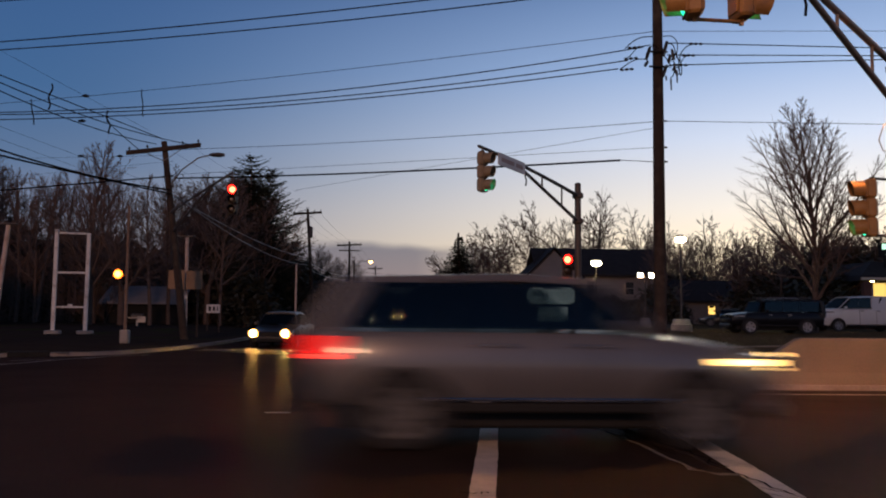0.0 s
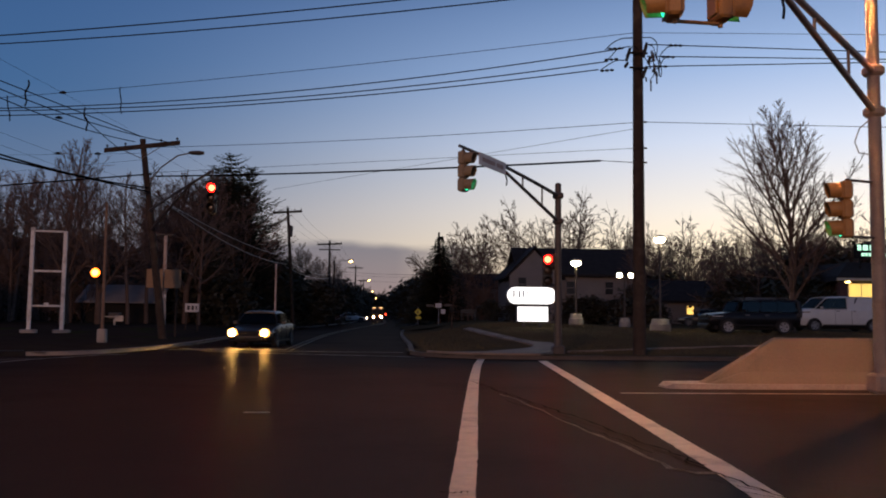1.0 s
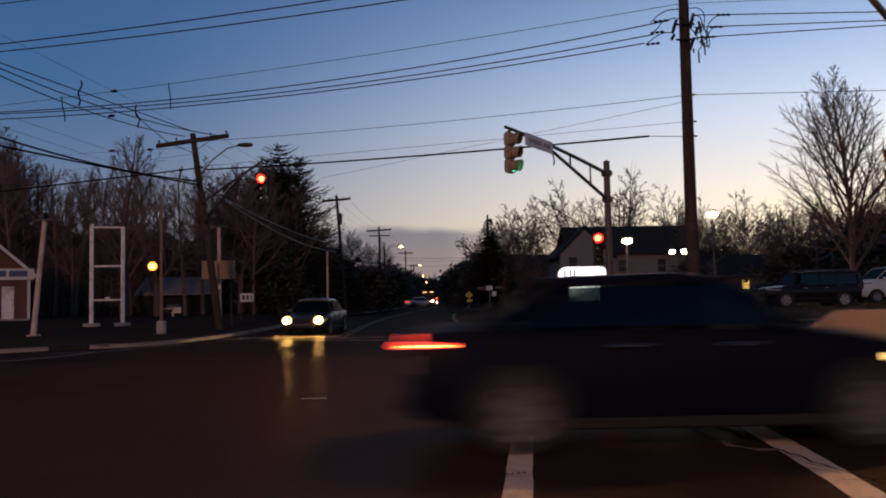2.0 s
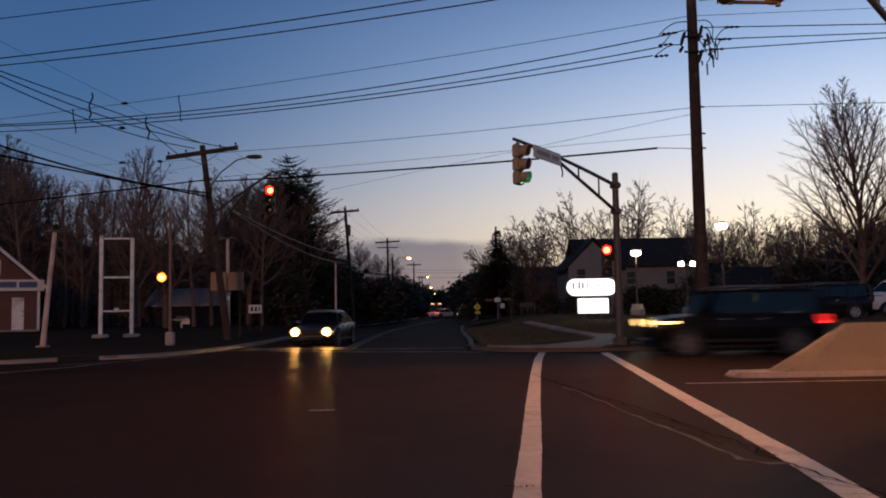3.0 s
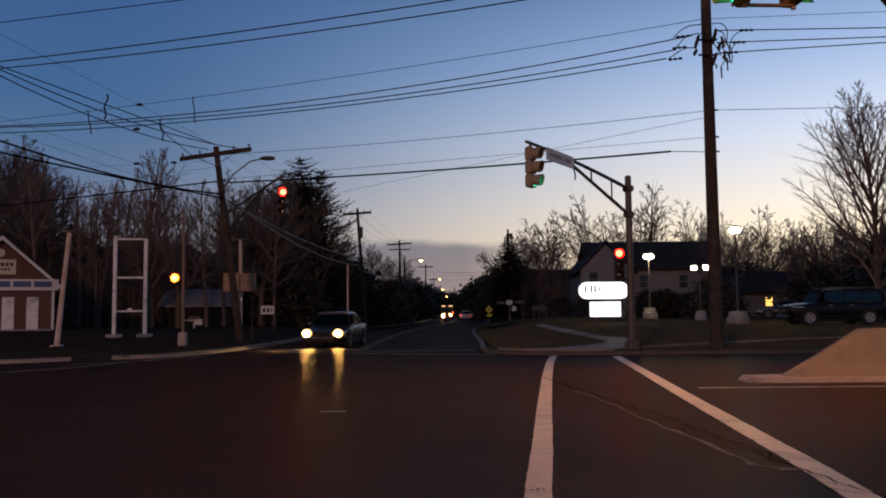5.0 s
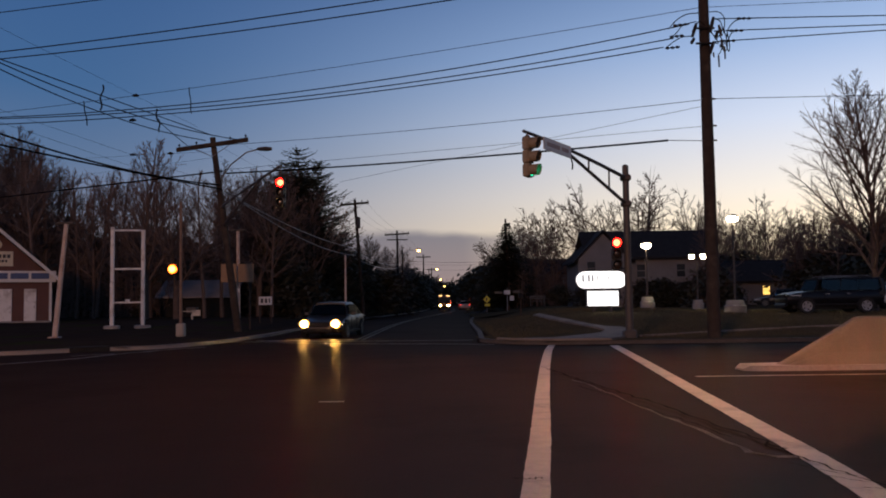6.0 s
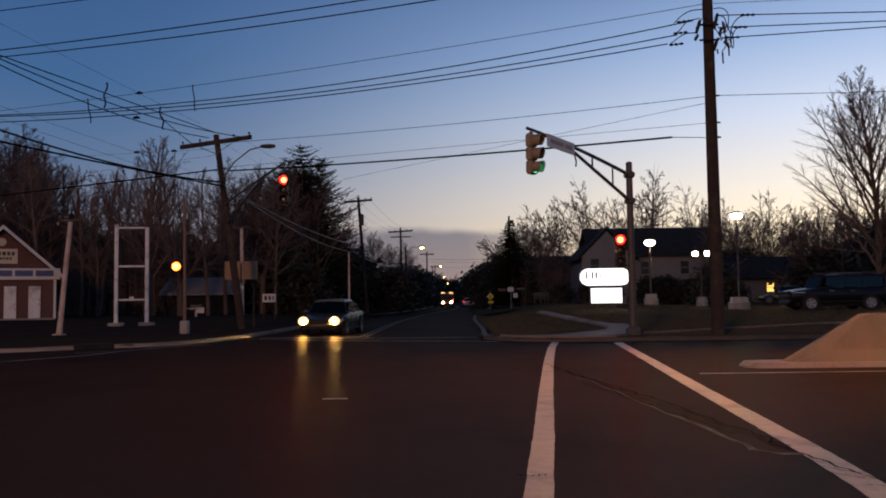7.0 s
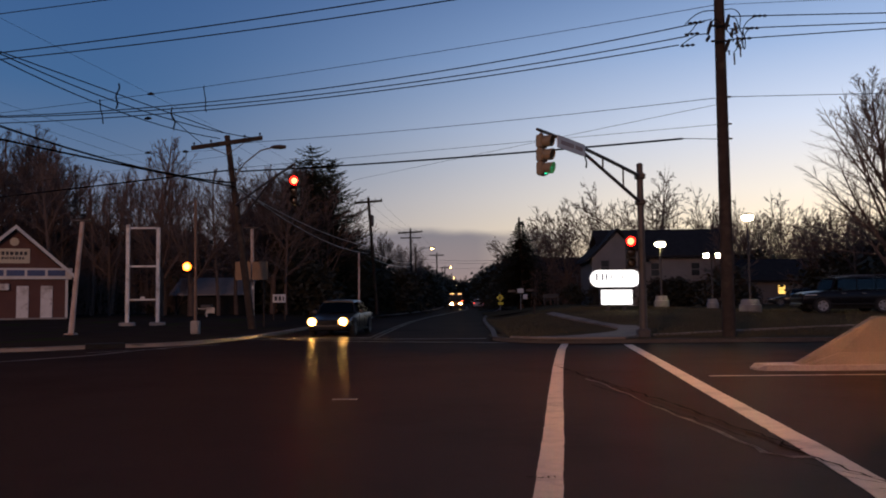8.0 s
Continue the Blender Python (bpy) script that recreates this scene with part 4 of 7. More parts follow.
part("tag", Shape().box(0.05, -0.2, 1.9, 0.10, 0.02, 0.16, 0.004), "sign_white", CORNER)
# the trussed arm that carries the red signal over the mouth of the street
arm = thing("mast_arm", 0, 0, 0, label="dark trussed signal arm bracketed to the leaning pole", category="signal arm")
A0, A1 = Vector((-10.5, 38.75, 5.95)), Vector((-6.0, 30.0, 6.25))
part("upper_chord", Shape().tube([A0.lerp(A1, i / 10) + Vector((0, 0, 0.14 * math.sin(math.pi * i / 20))) for i in range(11)], 0.05, 8), "dark_steel", arm)
part("lower_chord", Shape().tube([Vector((-10.4, 38.8, 5.1)).lerp(A0.lerp(A1, 0.7) + Vector((0, 0, 0.10)), i / 6) for i in range(7)], 0.045, 8), "dark_steel", arm)
part("strut", Shape().tube([(-9.45, 36.70, 5.45), (-9.45, 36.70, 6.06)], 0.025, 8), "dark_steel", arm)
make_signal(-5.98, 30.0, 4.87, -88, 0, "signal_dark", "traffic signal showing red at the end of a corner arm", "traffic signals", 0.45)

RIGHT = make_pole(8.56, 26.9, 0.15, 12.2, (-0.06, -0.2), 0.22, "tall dark wooden utility pole with a cluster of insulators and switches", None, taper=0.72)
# cut-outs, arresters and jumpers on the tall pole: ends as (x, z) off its foot
for x0, z0, x1, z1, r in ((0.14, 10.26, 0.02, 9.76, 0.060), (0.30, 10.00, 0.38, 9.64, 0.050), (0.24, 9.80, 0.20, 9.52, 0.048), (0.12, 9.46, -0.01, 9.06, 0.060), (0.36, 9.52, 0.42, 9.20, 0.040), (-0.42, 10.06, -0.56, 9.62, 0.058), (-0.50, 9.58, -0.60, 9.40, 0.052)):
    cut = Shape().tube([(x0, -0.55, z0), (x0 * 0.7 + x1 * 0.3, -0.55, z0 * 0.7 + z1 * 0.3), (x1, -0.55, z1)], [r * 0.7, r, r * 0.8], 8)
    cut.box((x0 + x1) / 2, -0.46, (z0 + z1) / 2, 0.07, 0.16, 0.10, 0.015)
    part("fuse_cutout", cut, "porcelain", RIGHT)
for x, z0, z1 in ((0.26, 9.00, 8.63), (0.46, 9.30, 8.88), (0.10, 9.10, 8.95)):
    part("arrester", Shape().tube([(x, -0.55, z0), (x + 0.01, -0.55, z1)], [0.030, 0.024], 8), "porcelain", RIGHT)
for pts in (((0.0, 10.42), (0.30, 10.42), (0.48, 10.20), (0.44, 9.70)), ((0.14, 10.20), (0.34, 10.12), (0.40, 9.85), (0.26, 9.60)), ((0.40, 9.95), (0.52, 9.60), (0.54, 9.25), (0.44, 9.14), (0.36, 9.40)),
            ((0.30, 9.66), (0.40, 9.45), (0.34, 9.15), (0.24, 9.02)), ((0.02, 9.78), (0.16, 9.60), (0.26, 9.40), (0.12, 9.42)), ((0.56, 9.70), (0.62, 9.35), (0.58, 9.12), (0.50, 9.40)), ((-0.42, 10.04), (-0.30, 10.12), (-0.14, 9.98))):
    part("jumper", Shape().tube(smooth([(x, -0.57, z) for x, z in pts]), 0.016, 5), "cable", RIGHT)
for z in (9.95, 9.45):
    part("bracket", Shape().box(-0.10, -0.40, z, 0.62, 0.06, 0.06, 0.012), "black", RIGHT)
for z in (6.32, 6.80, 7.68):
    part("line_bracket", Shape().box(0.0, -0.20, z, 0.46, 0.07, 0.05, 0.01), "dark_steel", RIGHT)

p1 = make_pole(-7.5, 75, 0.2, 10.5, (-0.75, 0), 0.17, "wooden utility pole with a crossarm beside the street", (10.1, 1.25, 0.08), 4)
part("transformer", Shape().lathe(-0.42, -0.32, [(0.16, 7.85), (0.21, 7.9), (0.21, 8.75), (0.17, 8.85), (0.06, 8.9)], 14), "dark_steel", p1, "grey can transformer")
p2 = make_pole(-6.5, 112, 0.2, 10.8, (-0.15, 0), 0.17, "distant wooden utility pole with a double crossarm", (10.3, 1.65, 0.06), 6)
part("crossarm", Shape().box(-0.1, -0.2, 9.55, 2.8, 0.12, 0.14, 0.02), "wood_pole", p2)
make_pole(-4.6, 165, 0.2, 10.5, (0, 0), 0.17, "distant wooden utility pole along the street", (10.0, 1.4, 0.0), 6)
make_pole(-4.2, 230, 0.2, 10.5, (0, 0), 0.17, "distant wooden utility pole along the street", (10.0, 1.4, 0.0), 6)
make_pole(6.9, 98, 0.8, 10.2, (0.1, 0), 0.15, "plain wooden pole beside an evergreen tree")


def wire(a, b, sag, r, label="thin dark overhead power line", name="power_line", group="overhead lines", sheath="cable"):
    a, b = Vector(a), Vector(b)
    n = 28
    pts = [a.lerp(b, i / n) - Vector((0, 0, 4 * sag * (i / n) * (1 - i / n))) for i in range(n + 1)]
    solid(name, Shape().tube(pts, r, 5), sheath, label, "power line", group)
    return pts


def build_wires():
    # primaries from the tall pole across to the corner, and on to the left
    across = [wire(*w, 0.021) for w in (((7.9, 26.3, 10.18), (-34, 38.8, 10.82), 1.38), ((7.4, 26.35, 9.74), (-34, 39.2, 10.98), 1.31), ((7.1, 26.45, 9.48), (-34, 39.8, 10.52), 1.05))]
    # lines over the highway from the corner pole towards the near side
    ahead = [wire(*w, 0.021) for w in (((-10.95, 38.7, 9.34), (-19.4, 9.0, 9.61), 0.0), ((-9.6, 38.6, 9.08), (-20.3, 9.0, 13.8), 1.95), ((-11.2, 38.5, 9.06), (-19.2, 9.0, 14.0), 2.0))]
    for w in (((-10.6, 38.8, 7.0), (-18.6, 9.0, 9.9), 1.4), ((-10.55, 38.8, 6.81), (-19.2, 9.0, 6.73), 0.20)):
        wire(*w, 0.036, "thick black telephone cable over the crossing", "telephone_cable")
    wire((-11.9, 38.4, 8.72), (-12.0, 34.2, 9.12), 0.02, 0.018)
    for w in (((-12, 40, 7.02), (-19, 9, 8.37), 0.0), ((-12, 40, 10.01), (-19, 9, 11.84), 0.0), ((-12, 40, 7.55), (-19, 9, 8.65), 0.0), ((-10.5, 38.9, 8.36), (-34, 46, 7.04), 0.0), ((-10.9, 38.9, 8.61), (-34, 46, 9.10), 0.0)):
        wire(*w, 0.006)
    # high lines on the near side
    wire((-36, 31.2, 9.99), (24, 15.0, 11.62), 1.44, 0.019)
    wire((-36, 33.8, 11.01), (24, 14.2, 11.14), 1.67, 0.019)
    wire((-36, 29.4, 9.72), (14, 14.7, 9.24), 0.0, 0.013)
    # thick cable and thin lines between the two corner poles, and on to the left
    wire((7.0, 25.9, 6.34), (-10.4, 38.8, 7.54), 0.09, 0.034, "thick black telephone cable between the corner poles", "telephone_cable")
    wire((8.42, 26.75, 6.47), (7.0, 25.9, 6.34), 0.0, 0.012)
    wire((-10.5, 38.9, 7.66), (-34, 46, 6.55), 0.0, 0.034, "thick black telephone cable along the lot", "telephone_cable")
    wire((8.42, 26.75, 7.82), (-10.9, 38.8, 8.86), 0.13, 0.011)
    wire((8.42, 26.75, 6.95), (-10.9, 38.8, 7.67), 0.0, 0.008)
    wire((8.42, 26.75, 7.61), (-6, 47.0, 8.25), 0.0, 0.008)
    wire((8.42, 26.75, 10.88), (-34, 41, 10.09), 0.44, 0.011)
    # to the right along the highway
    for w in (((8.75, 26.4, 10.37), (48, 25.0, 10.08), 0.0), ((8.75, 26.5, 10.0), (48, 25.1, 10.46), 0.0), ((8.75, 26.6, 9.68), (48, 25.2, 11.35), 0.0)):
        wire(*w, 0.019)
    wire((8.5, 26.75, 7.84), (48, 26.0, 7.98), 0.0, 0.011)
    wire((8.5, 26.75, 10.88), (48, 25.6, 11.66), 0.0, 0.009)
    # down the street
    for w in (((-10.5, 39.1, 6.75), (-8.35, 75, 6.33), 0.42), ((-10.4, 39.1, 6.75), (-8.2, 75, 5.65), 0.68), ((-8.3, 75, 6.07), (-6.6, 112, 6.41), 0.46), ((-8.2, 75, 5.36), (-6.6, 112, 5.95), 0.41)):
        wire(*w, 0.030, "thick telephone cable along the street, paled for skylight", "telephone_cable", sheath="cable_skylit")
    for off in (-1.1, 0.0, 1.1):
        wire((-10.9 + off, 38.7, 9.0 + off * 0.12), (-8.2 + off, 75, 10.35), 0.5, 0.006)
        wire((-8.2 + off, 75, 10.35), (-6.6 + off, 112, 10.7), 0.5, 0.008)
        wire((-6.6 + off, 112, 10.7), (-4.6 + off, 165, 10.3), 0.6, 0.010)
    for y, z in ((118, 7.2), (150, 8.2), (185, 8.6)):
        wire((-6.0, y, z), (12, y + 2, z + 0.2), 0.4, 0.016)
    # jumpers joining the crossing lines: (x, z) of the head and foot, distance, thickness
    for k, (x0, z0, x1, z1, y, r) in enumerate(((-13.74, 10.28, -13.84, 9.24, 33, 0.034), (-14.96, 9.89, -14.78, 8.86, 34, 0.024), (-11.94, 9.51, -11.76, 8.54, 34, 0.032), (-10.57, 10.4, -10.47, 9.29, 34, 0.022))):
        wob = 0.05 if r > 0.03 else 0.015
        pts = [(x0 + (x1 - x0) * u + wob * math.sin(9.5 * u + k), y, z0 + (z1 - z0) * u) for u in (i / 8 for i in range(9))]
        s = Shape().tube(smooth(pts, 3), r, 6)
        solid("line_jumper", s, "cable", "short dark jumper joining two overhead lines", "power line", "overhead lines")
    for x, y, z in ((-12.74, 33.86, 10.04), (-15.25, 40.24, 8.74), (-13.2, 39.61, 8.66), (-12.62, 33.26, 8.88)):
        s = Shape().tube([(x - 0.14, y, z), (x, y, z + 0.02), (x + 0.14, y, z)], [0.03, 0.075, 0.03], 8)
        solid("line_clamp", s, "porcelain", "small dark clamp on an overhead line", "insulator", "overhead lines")
    for x, y, z, d in ((7.62, 26.35, 10.17, 0.1), (7.50, 26.35, 9.80, 0.1), (7.38, 26.45, 9.46, 0.1), (9.68, 26.37, 10.36, 0), (9.46, 26.48, 10.0, 0), (9.24, 26.58, 9.70, 0.02)):
        s = Shape()
        for c in (-0.16, 0.0, 0.16):
            s.tube([(x + c - 0.07, y, z + d * c), (x + c - 0.02, y, z + d * c), (x + c + 0.02, y, z + d * c), (x + c + 0.07, y, z + d * c)], [0.022, 0.046, 0.046, 0.022], 8)
        solid("strain_insulator", s, "porcelain", "dark ribbed strain insulator near the tall pole", "insulator", "overhead lines")
    for pts in (((7.30, 10.12), (7.55, 10.36), (7.85, 10.52), (8.22, 10.56)), ((7.28, 9.72), (7.50, 9.92), (7.72, 10.16), (8.15, 10.28)), ((7.15, 9.44), (7.45, 9.66), (7.7, 9.78), (8.05, 9.80)),
                ((9.72, 10.36), (9.40, 10.28), (9.16, 10.0), (9.08, 9.55)), ((9.45, 10.0), (9.25, 9.86), (9.12, 9.62), (8.95, 9.50))):
        s = Shape().tube(smooth([(x, 26.36, z) for x, z in pts]), 0.017, 6)
        solid("line_jumper", s, "cable", "curved dark jumper at the tall pole", "power line", "overhead lines")


# ---- corner lot on the left ----
def build_corner_lot():
    z = 0.1
    t = thing("lot_light_pole", -16.28, 34.6, land(-16.28, 34.6) - 0.02, label="leaning rust-streaked white steel pole on the corner lot", category="pole")
    part("shaft", Shape().tube([(0, 0, 0), (0.20, 0, 2.4), (0.42, 0, 4.75)], [0.12, 0.10, 0.09], 12), "rust_pole", t)
    part("foot", Shape().box(0, 0, 0.04, 0.42, 0.42, 0.08, 0.02), "rust_pole", t)
    part("top_bar", Shape().box(0.38, 0, 4.80, 0.75, 0.16, 0.08, 0.02), "dark_steel", t, "dark bar across the top")
    t = thing("roadside_sign", -16.5, 43.0, land(-16.5, 43) - 0.03, 9, "empty white steel sign frame with two posts", "sign frame")
    for x, h in ((-0.76, 5.25), (0.76, 5.1)):
        part("post", Shape().box(x, 0, h / 2, 0.18, 0.17, h, 0.02), "rail_white", t)
        part("footing", Shape().lathe(x, 0, [(0.42, -0.2), (0.42, 0.14), (0.36, 0.18)], 14), "concrete", t)
    for zz, dz in ((5.08, 0.09), (3.08, 0.10), (1.35, 0.09)):
        part("rail", Shape().box(0, 0, zz, 1.30, 0.14, dz, 0.012), "rail_white", t)
    part("bracket", Shape().box(0.0, 0.0, 1.45, 0.22, 0.10, 0.12, 0.02), "rail_white", t)
    t = thing("pedestrian_signal", -11.02, 34.5, land(-11.02, 34.5) - 0.02, label="steel post with a lit amber pedestrian signal", category="pedestrian signal")
    part("post", Shape().tube([(0, 0, 0), (-0.02, 0, 5.6)], [0.07, 0.055], 12), "brown_post", t)
    part("base", Shape().box(0, 0, 0.28, 0.34, 0.34, 0.56, 0.05), "concrete", t)
    part("housing", Shape().box(-0.32, -0.02, 2.78, 0.40, 0.26, 0.44, 0.04).tube([(-0.12, 0, 2.7), (0, 0, 2.7)], 0.03, 8), "black", t)
    part("lens", Shape().lathe(0, 0, [(0.19, -0.02), (0.18, 0.01), (0.14, 0.03), (0.01, 0.035)], 18), "amber_hand", t, "glowing amber lens", pose(-0.32, -0.155, 2.80, 90, 0, 0))
    part("lens_centre", Shape().lathe(0, 0, [(0.13, 0.03), (0.10, 0.05), (0.01, 0.06)], 16), "amber_core", t, "bright centre of the lens", pose(-0.32, -0.155, 2.80, 90, 0, 0))
    part("crossing_plate", Shape().box(0.62, 0.05, 0.98, 0.34, 0.02, 0.24, 0.005).box(0.3, 0.05, 1.05, 0.6, 0.02, 0.03), "steel", t, "small dull plate on a bracket")
    t = thing("lot_light_pole", -10.6, 42.4, land(-10.6, 42.4) - 0.02, label="pale steel pole behind the leaning utility pole", category="pole")
    part("shaft", Shape().tube([(0, 0, 0), (-0.05, 0, 5.0)], [0.10, 0.085], 12), "rust_pole", t)
    part("top_bar", Shape().box(-0.05, 0, 5.05, 0.8, 0.16, 0.08, 0.02), "dark_steel", t)
    t = thing("notice_board", -10.55, 41.9, land(-10.5, 42) - 0.02, 4, "weathered brown double notice board beside a pole", "notice board")
    part("panel", Shape().box(-0.42, 0, 2.85, 0.78, 0.06, 0.92, 0.01), "brown_board", t)
    part("panel", Shape().box(0.42, 0.05, 2.85, 0.78, 0.06, 0.92, 0.01), "brown_board", t)
    for x in (-0.1, 0.62):
        part("post", Shape().box(x, 0.09, 1.6, 0.09, 0.09, 3.2, 0.01), "wood_pole", t)
    t = thing("flag_pole", -5.6, 46.0, 0.12, label="slim pale steel post beside the street", category="post")
    part("shaft", Shape().tube([(0, 0, 0), (0, 0, 3.9)], [0.06, 0.05], 10), "rust_pole", t)
    t = thing("low_notice", -10.9, 50.0, land(-10.9, 50) - 0.02, label="small white roadside notice on two legs", category="notice")
    part("panel", Shape().box(0, 0, 1.35, 0.8, 0.05, 0.5, 0.01), "trim", t, "white notice face")
    bar_row(t, -0.28, 0.28, -0.03, [1.35], 0.26, "ink")
    for x in (-0.34, 0.34):
        part("leg", Shape().box(x, 0.04, 0.6, 0.07, 0.07, 1.2, 0.01), "wood_pole", t)
    t = thing("small_box", -15.9, 52, land(-15.9, 52) - 0.02, label="small grey utility box on the lot", category="utility box")
    part("cabinet", Shape().box(0, 0, 0.62, 0.66, 0.4, 0.36, 0.04), "dark_steel", t)
    part("leg", Shape().box(0, 0, 0.2, 0.12, 0.12, 0.42, 0.01), "steel", t)
    # storm drain in the kerb: a black block stands for its shaded opening
    t = thing("storm_drain", -11.0, 25.68, 0, 29, "storm drain in the kerb, its shaded opening drawn as a black block", "storm drain")
    part("hood", Shape().box(0, 0.10, 0.07, 1.15, 0.34, 0.18, 0.03), "black", t, "black block for the shaded opening")
    # low pale shed behind the lot
    t = thing("shed", -19.2, 66, land(-19, 66), 0, "long low shed with a pale roof among bare trees", "shed")
    # wall in near-black so that it stays hidden below the roof
    part("wall", Shape().box(0, 0, 0.8, 5.6, 4, 1.7, 0.02), "black", t, "wall darkened to recede under the roof")
    part("roof", Shape().prism([(-2.6, 1.45), (0, 2.75), (2.6, 1.45), (2.6, 1.55), (0, 2.87), (-2.6, 1.55)], "x", -3.1, 3.1), "shed_roof", t, "pale sheet roof")


# ---- buildings ----
def window(parent, x, y, z, w, h, glass="glass", rz=0, trim="siding"):
    f = part("window", Shape().box(0, 0, 0, w + 0.16, 0.08, h + 0.16, 0.01), trim, parent, "", pose(x, y, z, 0, 0, rz))
    part("pane", Shape().box(0, -0.035, h / 4 + 0.01, w, 0.03, h / 2 - 0.04), glass, f)
    part("pane", Shape().box(0, -0.035, -h / 4 - 0.01, w, 0.03, h / 2 - 0.04), glass, f)
    part("sill", Shape().box(0, -0.07, -h / 2 - 0.10, w + 0.24, 0.12, 0.05, 0.01), trim, f)
    return f


def build_shop_left():
    zb = land(-28, 52)
    t = thing("brick_shop", -27.5, 51.0, zb - 0.05, 25, "small red-brick shop with a white-trimmed gable and blue fascia", "shop")
    W, H, D = 2.95, 2.85, 9.0
    wall = part("wall", Shape().prism([(-W, 0), (W, 0), (W, H), (0, H + 2.72), (-W, H)], "y", 0.0, D), "brick", t, "red brick gable wall")
    part("roof", Shape().prism([(-W - 0.45, H - 0.30), (0, H + 2.82), (W + 0.45, H - 0.30), (W + 0.45, H - 0.14), (0, H + 3.0), (-W - 0.45, H - 0.14)], "y", -0.42, D + 0.3), "shingle", t)
    for s in (-1, 1):
        part("bargeboard", Shape().prism([(s * (W + 0.47), H - 0.36), (0, H + 2.78), (0, H + 3.03), (s * (W + 0.47), H - 0.10)], "y", -0.50, -0.43), "trim", t, "white bargeboard")
    part("fascia", Shape().box(0, -0.10, H + 0.02, 2 * W + 0.5, 0.18, 0.70, 0.02), "trim", t, "white fascia band")
    for x in (-2.3, -1.15, 0.0, 1.15, 2.3):
        part("fascia_panel", Shape().box(x, -0.205, H + 0.06, 1.0, 0.03, 0.36, 0.005), "blue_panel", t, "blue panel")
    board = part("sign_board", Shape().box(-0.15, -0.03, H + 1.12, 1.85, 0.06, 0.92, 0.01), "cream", t, "cream sign board with bars of lettering")
    bar_row(board, -0.98, 0.68, -0.065, [H + 1.28], 0.22, "ink")
    bar_row(board, -0.80, 0.45, -0.065, [H + 0.98], 0.16, "ink")
    part("vent", Shape().lathe(0, 0, [(0.26, 0), (0.26, 0.05), (0.2, 0.06)], 18), "cream", t, "", pose(-0.1, -0.0, H + 2.0, 90, 0, 0))
    for x in (0.10 + 0.30, 1.75):
        d = part("door", Shape().box(x, -0.05, 1.06, 0.68, 0.10, 2.1, 0.015), "rail_white", t, "plain white door")
        part("handle", Shape().box(x + 0.25, -0.12, 1.0, 0.04, 0.05, 0.14, 0.01), "steel", d)
    part("air_conditioner", Shape().box(-0.62, -0.16, 2.05, 0.55, 0.32, 0.40, 0.03), "rail_white", t, "boxy air conditioner in the wall")
    part("corner_board", Shape().box(W - 0.06, -0.03, 1.3, 0.16, 0.06, 2.6, 0.01), "trim", t)
    part("corner_board", Shape().box(-1.35, -0.03, 1.3, 0.16, 0.06, 2.6, 0.01), "trim", t)
    part("step", Shape().box(1.0, -0.7, 0.06, 3.8, 1.3, 0.14, 0.02), "concrete", t)


def build_house():
    zb = land(19, 80)
    t = thing("house", 18.8, 80, zb - 0.05, 0, "pale two-storey house with a dark gabled roof behind the lawn", "house")
    # gabled front wing and long main range
    part("wing_wall", Shape().prism([(-6.4, 0), (-1.6, 0), (-1.6, 4.6), (-4.0, 7.0), (-6.4, 4.6)], "y", -1.5, 6), "siding", t, "pale clapboard gable wall")
    part("wing_roof", Shape().prism([(-6.9, 4.25), (-4.0, 7.2), (-1.1, 4.25), (-1.1, 4.45), (-4.0, 7.42), (-6.9, 4.45)], "y", -1.9, 6.2), "shingle", t)
    part("main_wall", Shape().box(2.2, 3, 2.4, 8.8, 7, 4.8), "siding", t, "pale clapboard wall")
    part("main_roof", Shape().prism([(-1.2, 4.6), (3.0, 7.35), (7.2, 4.6), (7.2, 4.8), (3.0, 7.6), (-1.2, 4.8)], "x", -5.6, 7.2), "shingle", t)
    for k in range(12):
        part("clapboard", Shape().box(-4.0, -1.51, 0.4 + 0.36 * k, 4.76, 0.04, 0.03), "siding", t)
    for x, z in ((-5.2, 3.75), (-2.9, 3.75), (-5.2, 1.5), (-2.9, 1.5)):
        window(t, x, -1.54, z, 0.75, 1.25)
    for x in (-0.3, 3.5):
        window(t, x, -0.55, 3.5, 0.75, 1.2)
    # low cottage with a lit window farther right
    t = thing("cottage", 35.0, 88, land(35, 88) - 0.05, 0, "low dark cottage with one lit yellow window", "house")
    part("wall", Shape().box(0, 2.5, 1.25, 11, 6, 2.6), "siding", t)
    part("roof", Shape().prism([(-1.1, 2.35), (2.5, 4.6), (6.1, 2.35), (6.1, 2.55), (2.5, 4.85), (-1.1, 2.55)], "x", -6.0, 6.0), "shingle", t)
    window(t, -1.6, -0.54, 1.55, 0.7, 0.9, "window_lit")
    window(t, 2.4, -0.54, 1.55, 0.9, 1.0)
    window(t, 4.4, -0.54, 1.55, 0.9, 1.0)
    t = thing("house_far", 13.0, 118, 0.7, 0, "pale far house half hidden by trees", "house")
    part("wall", Shape().box(0, 3, 2.2, 9, 6, 4.4), "siding", t)
    part("roof", Shape().prism([(-0.6, 4.3), (3, 6.4), (6.6, 4.3), (6.6, 4.5), (3, 6.65), (-0.6, 4.5)], "x", -5, 5), "shingle", t)
    for x in (-3, -1, 1, 3):
        window(t, x, -0.04, 3.1, 0.7, 1.2)
        window(t, x, -0.04, 1.2, 0.7, 1.2)


